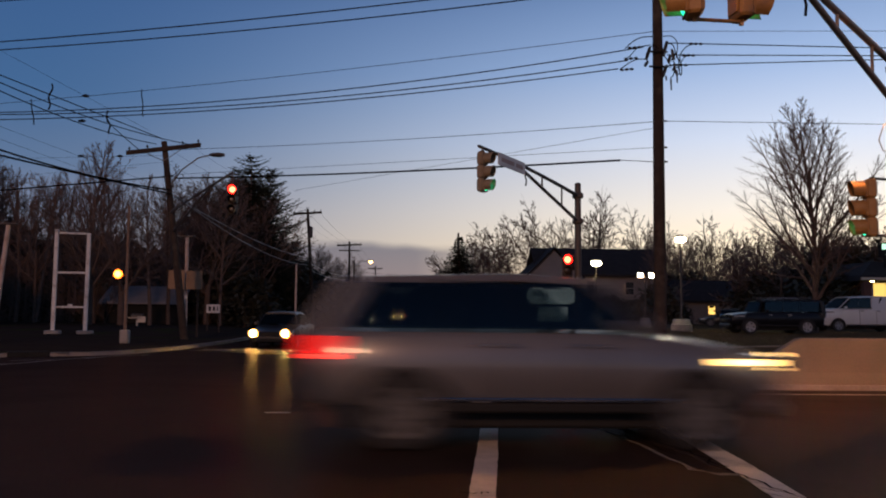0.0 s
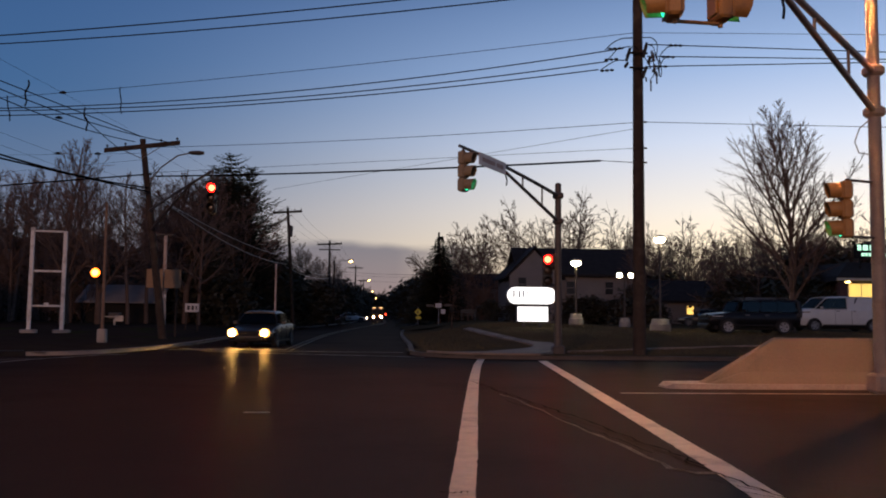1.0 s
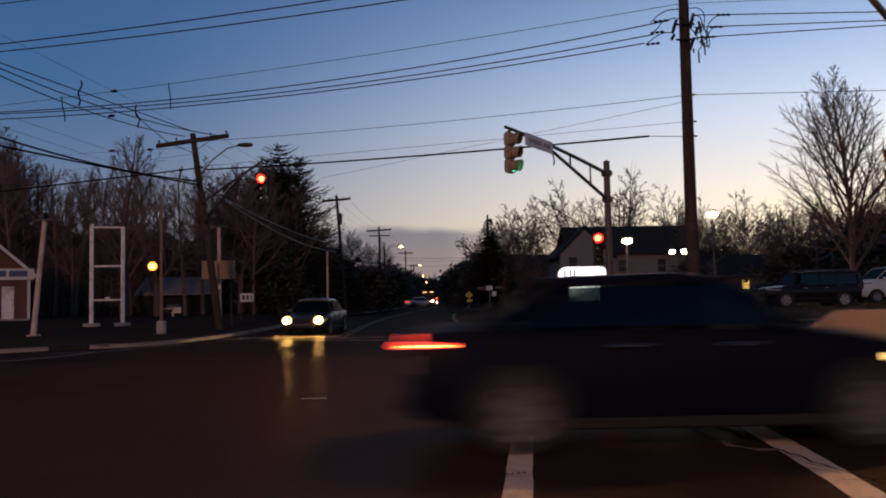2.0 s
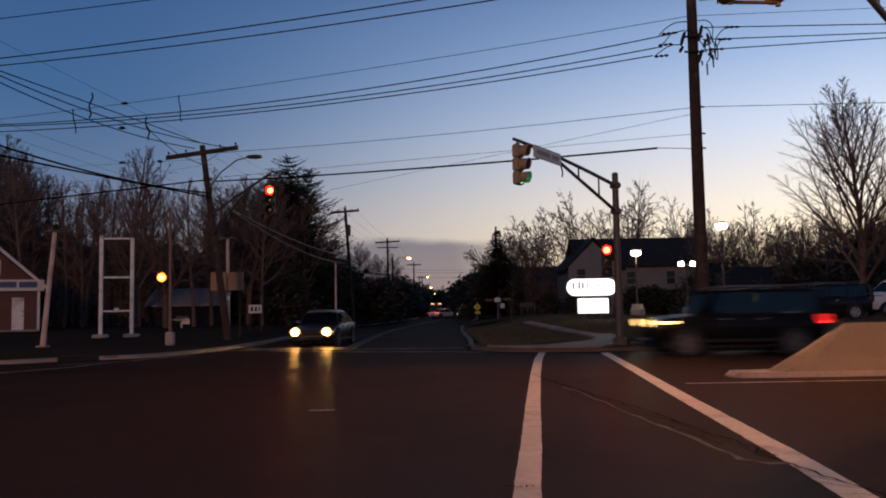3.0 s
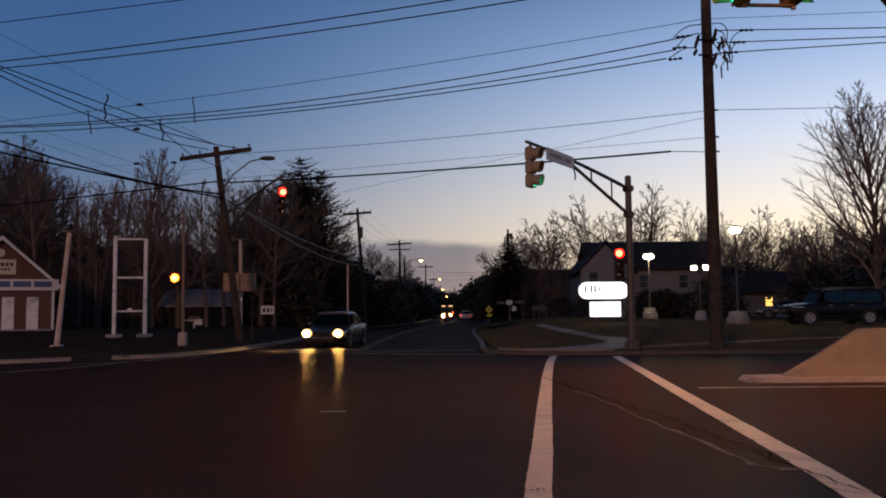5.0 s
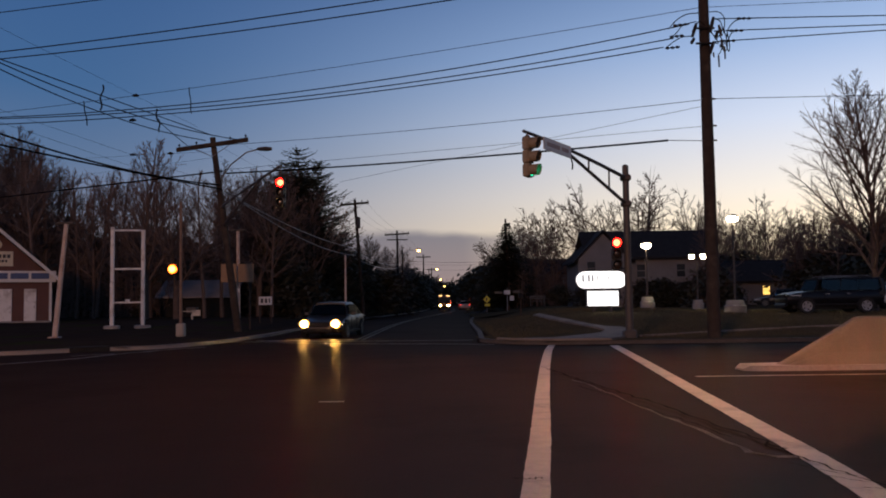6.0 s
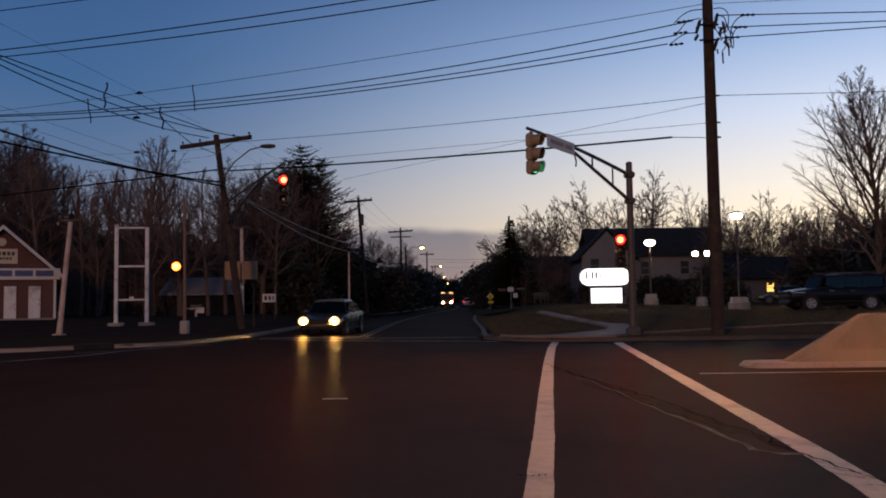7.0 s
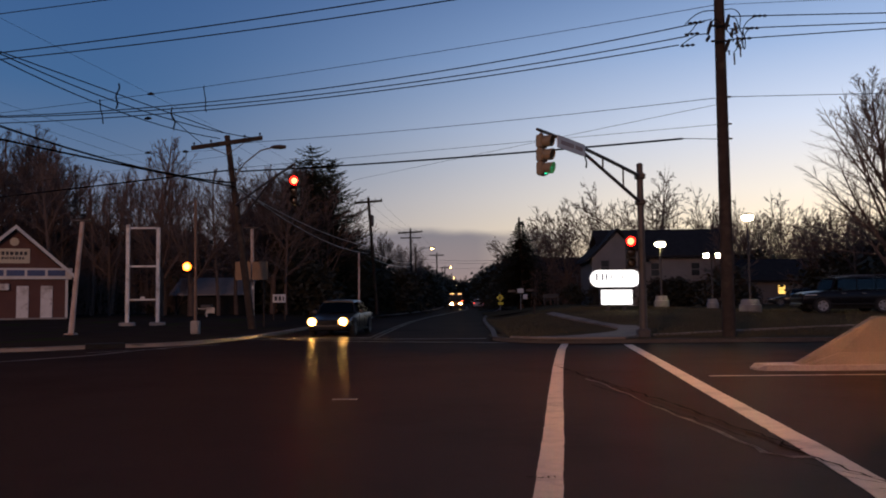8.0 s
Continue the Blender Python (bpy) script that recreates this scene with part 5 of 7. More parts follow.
def build_store():
    zb = land(42, 60)
    t = thing("store", 41.2, 60.0, zb - 0.05, -3, "single-storey brick store with a lit window under a dark mansard", "store")
    part("wall", Shape().box(2.7, 3, 1.75, 18.6, 6, 3.7), "brick", t)
    part("mansard", Shape().loft([[(-7.6, -1.6, 3.6), (12.4, -1.6, 3.6), (12.4, 7, 3.6), (-7.6, 7, 3.6)], [(-7.4, -1.4, 4.0), (12.2, -1.4, 4.0), (12.2, 6.8, 4.0), (-7.4, 6.8, 4.0)], [(-5.8, 0.3, 5.1), (10.6, 0.3, 5.1), (10.6, 5, 5.1), (-5.8, 5, 5.1)]]), "shingle", t)
    part("eave_board", Shape().box(2.4, -1.66, 3.72, 20.0, 0.10, 0.20, 0.02), "cream", t, "cream eave board")
    for x in (-7.1, 6.2):
        part("column", Shape().box(x, -1.35, 1.75, 0.55, 0.5, 3.5, 0.03), "brick", t)
    for x, w, lit in ((-5.0, 1.85, True), (-2.6, 1.6, False), (0.4, 2.0, False), (4.0, 2.0, False)):
        f = part("shop_window", Shape().box(x, -0.06, 2.75, w + 0.14, 0.12, 1.55, 0.015), "trim", t)
        part("pane", Shape().box(x, -0.13, 2.75, w, 0.03, 1.4), "shop_lit" if lit else "glass", f, "lit yellow pane" if lit else "")
        part("mullion", Shape().box(x, -0.15, 2.75, 0.05, 0.04, 1.4), "trim", f)
    # lamps added to light the eave and wall; no fixtures known here
    for x in (-6.4, -3.8, -1.4):
        part("eave_fill", Shape().box(x, -0.9, 3.56, 0.24, 0.24, 0.08, 0.02), "eave_fill", t, "small lamp added under the eave to light the wall")
    s = part("roof_sign", Shape().box(-4.0, -0.6, 5.9, 3.4, 0.18, 1.1, 0.03).box(-5.2, -0.45, 5.0, 0.12, 0.12, 1.6).box(-2.8, -0.45, 5.0, 0.12, 0.12, 1.6), "black", t, "dark roof sign with lit bars of lettering")
    bar_row(s, -5.5, -2.5, -0.71, [6.15], 0.40, "shop_sign")
    bar_row(s, -5.2, -3.0, -0.71, [5.64], 0.24, "shop_sign")


# ---- lawn things on the right ----
def build_lawn_things():
    zb = land(7.4, 40)
    t = thing("lit_sign", 7.37, 40.0, zb - 0.1, 2, "brightly lit white roadside sign, a pill-shaped face over a rectangle", "lit sign")
    z0 = -zb + 0.1
    def pill(hw, hh, n=10):
        return [(hw - hh + hh * math.cos(radians(-90 + 180 * j / n)), hh * math.sin(radians(-90 + 180 * j / n))) for j in range(n + 1)] + [(-hw + hh + hh * math.cos(radians(90 + 180 * j / n)), hh * math.sin(radians(90 + 180 * j / n))) for j in range(n + 1)]
    upper = part("upper_box", Shape().prism([(u, v + 2.32 + z0) for u, v in pill(1.24, 0.44)], "y", -0.14, 0.14), "steel", t)
    part("upper_face", Shape().prism([(u, v + 2.32 + z0) for u, v in pill(1.20, 0.40)], "y", -0.165, -0.12), "sign_lit", upper, "glowing white pill-shaped face")
    # bars thin out to the right, where glare swallows the lettering
    for x, w, hh in ((-0.88, 0.08, 0.34), (-0.76, 0.08, 0.07), (-0.60, 0.08, 0.34), (-0.42, 0.08, 0.32), (-0.20, 0.05, 0.26), (-0.10, 0.09, 0.05), (0.34, 0.05, 0.16), (0.62, 0.04, 0.20)):
        part("emblem_bar", Shape().box(x, -0.172, 2.40 + z0, w, 0.012, hh), "sign_letter", upper)
    lower = part("lower_box", Shape().box(0.06, 0, 1.43 + z0, 1.56, 0.26, 0.78, 0.02), "steel", t)
    part("lower_face", Shape().box(0.06, -0.135, 1.43 + z0, 1.48, 0.03, 0.70, 0.005), "sign_lit", lower, "glowing white rectangular face")
    for x in (-0.35, 0.45):
        part("post", Shape().box(x, 0.02, 0.6 * (1.2 + z0), 0.14, 0.14, 1.2 * (1.2 + z0), 0.01), "dark_steel", t)

    def lot_lamp(x, y, top, kind, label, br=0.42):
        zb = land(x, y)
        t = thing("lot_lamp", x, y, zb - 0.05, 0, label, "lamp post", "lot lamps")
        h = top - zb
        part("base", Shape().lathe(0, 0, [(br, -0.1), (br, 0.42), (br * 0.86, 0.46), (br * 0.80, 0.66), (br * 0.74, 0.72)], 16), "concrete", t, "pale concrete pedestal")
        part("pole", Shape().tube([(0, 0, 0.7), (0, 0, h + (0.10 if kind == 1 else 0.05))], [0.065, 0.05], 10), "dark_steel", t)
        if kind == 1:
            part("head", Shape().lathe(0, 0, [(0.10, h + 0.10), (0.30, h + 0.11), (0.34, h + 0.16), (0.12, h + 0.24)], 16), "dark_steel", t)
            part("lens", Shape().lathe(0, 0, [(0.06, h - 0.17), (0.19, h - 0.14), (0.28, h - 0.06), (0.30, h + 0.01), (0.24, h + 0.07)], 16), "lot_lamp", t, "glowing lamp lens")
        else:
            part("bar", Shape().box(0, 0, h, 0.9, 0.07, 0.07, 0.01), "dark_steel", t)
            for dx in (-0.43, 0.43):
                hd = part("flood_head", Shape().box(dx, -0.05, h + 0.05, 0.42, 0.26, 0.36, 0.05), "dark_steel", t)
                part("lens", Shape().box(dx, -0.185, h + 0.05, 0.34, 0.03, 0.28, 0.01), "lot_lamp", hd, "glowing flood lens")
        return t
    lot_lamp(11.5, 48, 4.5, 1, "dark lamp post with one glowing head on the lawn")
    lot_lamp(18.0, 60, 4.35, 2, "dark lamp post with twin glowing floods")
    lot_lamp(15.15, 44, 5.6, 1, "tall dark lamp post glowing warm white", 0.56)
    # signs at the bend of the street
    t = thing("warning_sign", 3.8, 80, land(3.8, 80) - 0.02, 0, "yellow diamond warning sign with a plate below", "road sign")
    part("post", Shape().tube([(0, 0.05, 0), (0, 0.05, 1.95)], 0.035, 8), "steel", t)
    part("diamond", Shape().prism([(0, -0.36), (0.36, 0), (0, 0.36), (-0.36, 0)], "y", -0.015, 0.015), "sign_yellow", t, "", pose(0, 0, 1.42))
    part("symbol_bar", Shape().box(-0.02, -0.02, 1.42, 0.12, 0.008, 0.28, 0.003), "ink", t)
    part("plate", Shape().box(0.04, 0, 0.88, 0.5, 0.03, 0.24, 0.005), "sign_yellow", t, "yellow plate")
    t = thing("sign_cluster", 5.03, 70, land(5.03, 70) - 0.02, 0, "post with several small white road signs", "road sign")
    part("post", Shape().tube([(0.02, 0.05, 0), (0.02, 0.05, 2.0)], 0.035, 8), "steel", t)
    for x, z, w, h, m in ((-0.72, 1.66, 0.62, 0.2, "dark_steel"), (0.0, 1.68, 0.52, 0.36, "sign_white"), (0.80, 1.72, 0.62, 0.2, "dark_steel"), (0.40, 1.18, 0.36, 0.40, "sign_white")):
        part("plate", Shape().box(x, 0, z, w, 0.03, h, 0.005), m, t)
    part("bar", Shape().box(0.03, 0.03, 1.70, 1.9, 0.04, 0.05, 0.005), "dark_steel", t)
    t = thing("bench", 8.0, 74, land(8.0, 74) - 0.02, -3, "slatted bench beside the path, its pale boards darkened for dusk", "bench")
    for k, z in enumerate((0.45, 0.45, 0.72, 0.9)):
        part("slat", Shape().box(0, -0.18 + 0.2 * k if k < 2 else 0.22, z, 1.4, 0.15 if k < 2 else 0.04, 0.05 if k < 2 else 0.14, 0.01), "bench_dusk", t)
    for x in (-0.6, 0.6):
        part("leg", Shape().box(x, 0, 0.45, 0.07, 0.45, 0.9, 0.01), "bench_dusk", t)
    t = thing("mailbox", 4.4, 50, land(4.4, 50) - 0.02, label="dark letter box on a post near the kerb", category="mailbox")
    part("post", Shape().box(0, 0, 0.55, 0.1, 0.1, 1.1, 0.01), "wood_pole", t)
    part("box", Shape().box(0, -0.05, 1.2, 0.26, 0.5, 0.3, 0.05), "black", t)


# ---- vehicles: length along x, nose towards +x, wheels on z = 0 ----
def make_wheel(parent, x, y, r, w, rim="alloy"):
    side = 1 if y > 0 else -1
    tyre = Shape()
    prof = [(r * 0.05, -w / 2 + 0.08), (r * 0.64, -w / 2 + 0.08), (r * 0.66, -w / 2), (r * 0.93, -w / 2), (r, -w / 2 + 0.04), (r, w / 2 - 0.04), (r * 0.93, w / 2), (r * 0.66, w / 2), (r * 0.64, w / 2 - 0.08), (r * 0.05, w / 2 - 0.08)]
    tyre.loft([[(q * math.cos(a), d, q * math.sin(a)) for a in (2 * math.pi * j / 24 for j in range(24))] for q, d in prof])
    tyre.smooth = True
    wh = part("wheel", tyre, "rubber", parent, "", pose(x, y, r))
    s = Shape()
    s.loft([[(q * math.cos(a), side * d, q * math.sin(a)) for a in (2 * math.pi * j / 20 for j in range(20))] for q, d in ((r * 0.67, w / 2 - 0.06), (r * 0.67, w / 2 + 0.004), (r * 0.56, w / 2 - 0.005), (r * 0.54, w / 2 - 0.06))], caps=False)
    s.loft([[(r * 0.2 * math.cos(a), side * d, r * 0.2 * math.sin(a)) for a in (2 * math.pi * j / 12 for j in range(12))] for d in (w / 2 - 0.07, w / 2 + 0.002)])
    for k in range(5):
        a = 2 * math.pi * k / 5
        c, n = Vector((math.cos(a), 0, math.sin(a))), Vector((-math.sin(a), 0, math.cos(a)))
        o = Vector((0, side * (w / 2 - 0.02), 0))
        s.loft([[o + c * 0.04 + n * 0.07, o + c * 0.04 - n * 0.07, o + c * 0.04 - n * 0.07 - Vector((0, side * 0.05, 0)), o + c * 0.04 + n * 0.07 - Vector((0, side * 0.05, 0))],
                [o + c * r * 0.62 + n * 0.05, o + c * r * 0.62 - n * 0.05, o + c * r * 0.62 - n * 0.05 - Vector((0, side * 0.05, 0)), o + c * r * 0.62 + n * 0.05 - Vector((0, side * 0.05, 0))]])
    part("rim", s, rim, wh, "alloy rim")
    return wh


def make_car(name, label, paint, L, W, H, form, head, tail, x=0, y=0, z=0, rz=0, belt=None, wheel=0.33, rim="alloy", bonnet=None):
    """form: sedan, suv, boxy or van. Returns the Empty at its base."""
    t = thing(name, x, y, z, rz, label, "car" if form != "van" else "van", "vehicles")
    hw, h = W / 2, L / 2
    belt = belt or H * 0.62
    front, rear = h - 0.95, -h + (0.95 if form != "van" else 0.9)
    # (x, half width, bottom, shoulder height) along the body
    hood = bonnet or {"sedan": 0.74, "suv": 0.86, "boxy": 0.92, "van": 0.96}[form] * belt / 0.98
    back = {"sedan": belt * 1.02, "suv": belt, "boxy": belt, "van": belt}[form]
    zc = {"sedan": 0.24, "suv": 0.42, "boxy": 0.40, "van": 0.34}[form]
    st = [(-h, 0.80, zc + 0.18, back * 0.80), (-h + 0.06, 0.90, zc + 0.08, back * 0.95), (-h + 0.35, 0.97, zc + 0.03, back), (rear, 1.0, zc + 0.01, belt), (0, 1.0, zc, belt), (h - 1.55, 1.0, zc, belt * 0.99),
          (front, 0.99, zc + 0.01, hood + (belt - hood) * 0.45), (h - 0.35, 0.95, zc + 0.03, hood * 0.96), (h - 0.07, 0.86, zc + 0.06, hood * 0.86), (h, 0.72, zc + 0.14, hood * 0.72)]
    rings = []
    for px, k, zb, zt in st:
        w = hw * k
        half = [(w * 0.86, zb), (w * 0.98, zb + 0.12), (w, zb + (zt - zb) * 0.5), (w * 0.985, zt - 0.07), (w * 0.93, zt - 0.01), (w * 0.5, zt + 0.035)]
        rings.append([(px, -u, v) for u, v in half] + [(px, u, v) for u, v in reversed(half)])
    s = Shape().loft(rings)
    s.smooth = True
    body = part("body", s, paint, t)
    # greenhouse
    g = {"sedan": [(-h + 0.55, belt, 0.90), (-h + 1.35, H - 0.03, 0.70), (0.0, H, 0.74), (0.55, H - 0.05, 0.72), (h - 1.35, belt - 0.03, 0.90)],
         "suv": [(-h + 0.08, belt, 0.92), (-h + 0.45, H - 0.05, 0.76), (-0.3, H, 0.78), (0.55, H - 0.05, 0.76), (h - 1.30, belt, 0.92)],
         "boxy": [(-h + 0.04, belt, 0.94), (-h + 0.16, H - 0.03, 0.84), (-0.3, H, 0.85), (0.75, H - 0.04, 0.83), (h - 1.35, belt, 0.94)],
         "van": [(-h + 0.03, belt, 0.97), (-h + 0.10, H - 0.02, 0.88), (0.0, H, 0.89), (1.1, H - 0.05, 0.86), (h - 0.95, belt, 0.96)]}[form]
    rings = []
    for px, zt, k in g[1:4]:
        w = hw * k
        rings.append([(px, -(w + 0.02), zt - 0.10), (px, -w * 0.92, zt - 0.02), (px, -w * 0.5, zt), (px, w * 0.5, zt), (px, w * 0.92, zt - 0.02), (px, w + 0.02, zt - 0.10),
                      (px, w * 0.88, zt - 0.09), (px, w * 0.45, zt - 0.05), (px, -w * 0.45, zt - 0.05), (px, -w * 0.88, zt - 0.09)])
    s = Shape().loft(rings)
    s.smooth = True
    roof = part("roof", s, paint, t)
    thick = {"sedan": 0.085, "suv": 0.13, "boxy": 0.10, "van": 0.10}[form]
    for sgn in (-1, 1):
        for (xa, za, ka), (xb, zb, kb), r in ((g[4], g[3], 0.045), (g[0], g[1], thick)):
            a, b = Vector((xa, sgn * hw * 0.90, belt - 0.04)), Vector((xb, sgn * hw * kb, zb - 0.07))
            part("pillar", Shape().loft([[q + Vector((r, 0, 0)), q + Vector((0, 0.03, 0.01)), q - Vector((r, 0, 0)), q - Vector((0, 0.03, 0.01))] for q in (a, b)]), paint, roof)
        for k in (0.36, 0.66) if form in ("suv", "boxy") else (0.5,):
            xa, xb = g[0][0] + 0.3 + (g[4][0] - g[0][0] - 0.58) * k, g[1][0] + 0.16 + (g[3][0] - g[1][0] - 0.26) * k
            a, b = Vector((xa, sgn * hw * 0.925, belt - 0.04)), Vector((xb, sgn * hw * (g[2][2] + 0.01), H - 0.09))
            part("pillar", Shape().loft([[q + Vector((0.05, 0, 0)), q + Vector((0, 0.018, 0)), q - Vector((0.05, 0, 0)), q - Vector((0, 0.018, 0))] for q in (a, b)]), "black", roof)
        if form == "van":
            part("side_panel", Shape().loft([[(px, sgn * hw * 0.965, belt - 0.05), (px, sgn * hw * 0.885, H - 0.08), (px, sgn * (hw * 0.885 - 0.03), H - 0.08), (px, sgn * (hw * 0.965 - 0.03), belt - 0.05)] for px in (-h + 0.06, h - 2.95)]), paint, roof)
        for px in ((-h + 1.5, 0.25) if form != "van" else (0.9,)):
            part("seat", Shape().box(px, sgn * hw * 0.42, belt + 0.04, 0.16, 0.42, 0.24, 0.05).box(px - 0.02, sgn * hw * 0.42, belt + 0.24, 0.10, 0.22, 0.16, 0.04), "black", body)
    # side glass: three panes a side, set a little proud of the pillars
    def side_pane(x0, x1, x0t, x1t, sgn):
        def yy(px, z):
            ks = [q[2] for q in g]
            u = (z - belt) / (H - belt)
            return sgn * (hw * 0.94 * (1 - u) + (hw * 0.78 if form in ("sedan", "suv") else hw * 0.86) * u + 0.022)
        z0, z1 = belt + 0.03, H - 0.13
        p = [(x0, yy(x0, z0), z0), (x1, yy(x1, z0), z0), (x1t, yy(x1t, z1), z1), (x0t, yy(x0t, z1), z1)]
        q = [(a, b - sgn * 0.03, c) for a, b, c in p]
        return Shape().loft([p, q])
    xr, xrt, xf, xft = g[0][0] + 0.30, g[1][0] + 0.16, g[4][0] - 0.28, g[3][0] - 0.10
    if form == "van":
        xr, xrt = h - 2.9, h - 2.9
    n = 2 if form in ("sedan", "van") else 3
    for sgn in (-1, 1):
        for k in range(n):
            a, b = k / n, (k + 1) / n
            pad = 0.012
            part("side_window", side_pane(xr + (xf - xr) * a + pad, xr + (xf - xr) * b - pad, xrt + (xft - xrt) * a + pad, xrt + (xft - xrt) * b - pad, sgn), "car_glass", t)
    def screen(i, j, name):
        (xa, za, ka), (xb, zb, kb) = g[i], g[j]
        za, zb = max(za, belt) + 0.03, zb - 0.10
        d = 0.02 if xa > 0 else -0.02
        xb2 = xa + (xb - xa) * 0.9
        p = [(xa + d, -hw * 0.80, za), (xa + d, hw * 0.80, za), (xb2 + d, hw * 0.66, zb), (xb2 + d, -hw * 0.66, zb)]
        q = [(u - d * 1.5, v, w - 0.02) for u, v, w in p]
        part(name, Shape().loft([p, q]), "car_glass", t)
    screen(4, 3, "windscreen")
    screen(0, 1, "rear_window")
    # wheels over black discs that stand in for the shaded arch cavities
    fx, rx = h - 0.92, -h + (0.98 if form != "van" else 1.1)
    for px in (fx, rx):
        for sgn in (-1, 1):
            arch = Shape()
            arch.loft([[(px + q * math.cos(a), sgn * d, wheel + q * math.sin(a)) for a in (math.pi * j / 14 for j in range(15))] for q, d in ((wheel + 0.08, hw - 0.16), (wheel + 0.08, hw + 0.012), (wheel - 0.05, hw + 0.012), (wheel - 0.05, hw - 0.16))], caps=False, closed=False)
            part("wheel_arch", arch, "black", body)
            make_wheel(t, px, sgn * (hw - 0.065), wheel, 0.21, rim)
            shade_disc = Shape().loft([[(px + q * math.cos(a), sgn * d, max(wheel + q * math.sin(a), 0.16)) for a in (2 * math.pi * j / 20 for j in range(20))] for q, d in ((wheel + 0.07, hw - 0.2), (wheel + 0.07, hw + 0.006))])
            part("arch_shade_disc", shade_disc, "black", body)
    # lamps
    zl = hood * 0.86
    for sgn in (-1, 1):
        s = Shape().loft([[(px, sgn * (a * hw), zl + d) for a, d in ((0.52, -0.07), (0.86, -0.06), (0.88, 0.06), (0.55, 0.08))] for px in (h - 0.16, h + 0.01)])
        part("headlight_housing", s, "chrome", t)
        if head == "head":
            part("headlight_halo", Shape().loft([[(px, sgn * hw * 0.70 + q * math.cos(a), zl + q * math.sin(a) * 0.85) for a in (2 * math.pi * j / 18 for j in range(18))] for px, q in ((h - 0.02, 0.205), (h + 0.004, 0.185))]), "head_halo", t, "glowing halo ring")
        part("headlight", Shape().loft([[(px, sgn * hw * 0.70 + q * math.cos(a), zl + q * math.sin(a) * 0.8) for a in (2 * math.pi * j / 14 for j in range(14))] for px, q in ((h + 0.005, 0.13), (h + 0.03, 0.115))]), head, t, "lit headlight" if head != "lens_off" else "")
        part("side_lamp", Shape().box(h - 0.40, sgn * hw * 0.965, zl, 0.55, 0.07, 0.06, 0.01), head if head == "head_side" else "chrome", t)
        part("tail_light", Shape().box(-h + 0.05, sgn * hw * 0.78, back * 0.88, 0.16, hw * 0.30, 0.06 if form == "sedan" else 0.18, 0.02), tail if form == "sedan" or tail != "tail" else "tail_dim", t, "red tail light")
        part("tail_light_side", Shape().box(-h + 0.20, sgn * hw * 0.95, back * 0.88, 0.24, 0.06, 0.045 if form == "sedan" else 0.18, 0.01), tail if form == "sedan" or tail != "tail" else "tail_dim", t)
        if form == "sedan" and tail == "tail":
            part("tail_light_bulbs", Shape().box(-h + 0.18, sgn * hw * 0.95, back * 0.88 - 0.005, 0.26, 0.075, 0.016, 0.004), "tail_bulb", t, "row of bright bulbs")
        if form != "sedan":
            part("tail_light_low", Shape().box(-h + 0.14, sgn * hw * 0.95, back * 0.88 - 0.12, 0.22, 0.10, 0.04, 0.01), tail, t)
        part("mirror", Shape().box(g[4][0] - 0.38, sgn * (hw + 0.09), belt + 0.06, 0.12, 0.20, 0.14, 0.03), paint, t)
        for px in (-0.55, 0.45):
            part("door_handle", Shape().box(px, sgn * (hw + 0.008), belt - 0.14, 0.20, 0.035, 0.035, 0.008), "chrome", t)
        for px in (-0.62, 0.38):
            part("door_seam", Shape().box(px + 0.22, sgn * (hw + 0.002), belt * 0.62, 0.012, 0.012, belt * 0.62), "black", t)
        if form == "suv":
            part("rocker_trim", Shape().box(0, sgn * (hw + 0.004), zc + 0.10, L * 0.50, 0.03, 0.045, 0.01), "chrome", t)
        part("sill", Shape().box(0, sgn * (hw * 0.97), zc + 0.02, L * 0.48, 0.08, 0.10, 0.02), "black", t)
    part("grille", Shape().box(h - 0.01, 0, zl - 0.02, 0.05, hw * 0.95, 0.16, 0.01), "black", t)
    part("front_bumper", Shape().box(h - 0.06, 0, 0.42, 0.16, hw * 1.5, 0.16, 0.05), paint, t)
    part("lower_grille", Shape().box(h + 0.005, 0, 0.32, 0.04, hw * 1.1, 0.10, 0.01), "black", t)
    part("rear_bumper", Shape().box(-h + 0.05, 0, 0.46, 0.16, hw * 1.6, 0.20, 0.05), paint if form == "sedan" else "black", t)
    part("plate", Shape().box(-h - 0.02, 0, back * 0.66, 0.02, 0.32, 0.16, 0.004), "sign_white", t)
    part("underbody", Shape().box(0, 0, (zc + 0.36) / 2, L * 0.86, hw * 1.5, zc - 0.04, 0.03), "black", t)
    if form == "boxy":
        for sgn in (-1, 1):
            part("roof_rail", Shape().tube([(-h + 0.6, sgn * hw * 0.66, H + 0.02), (-h + 0.75, sgn * hw * 0.66, H + 0.06), (0.3, sgn * hw * 0.66, H + 0.06), (0.45, sgn * hw * 0.66, H + 0.0)], 0.018, 6), "steel", t)
    return t


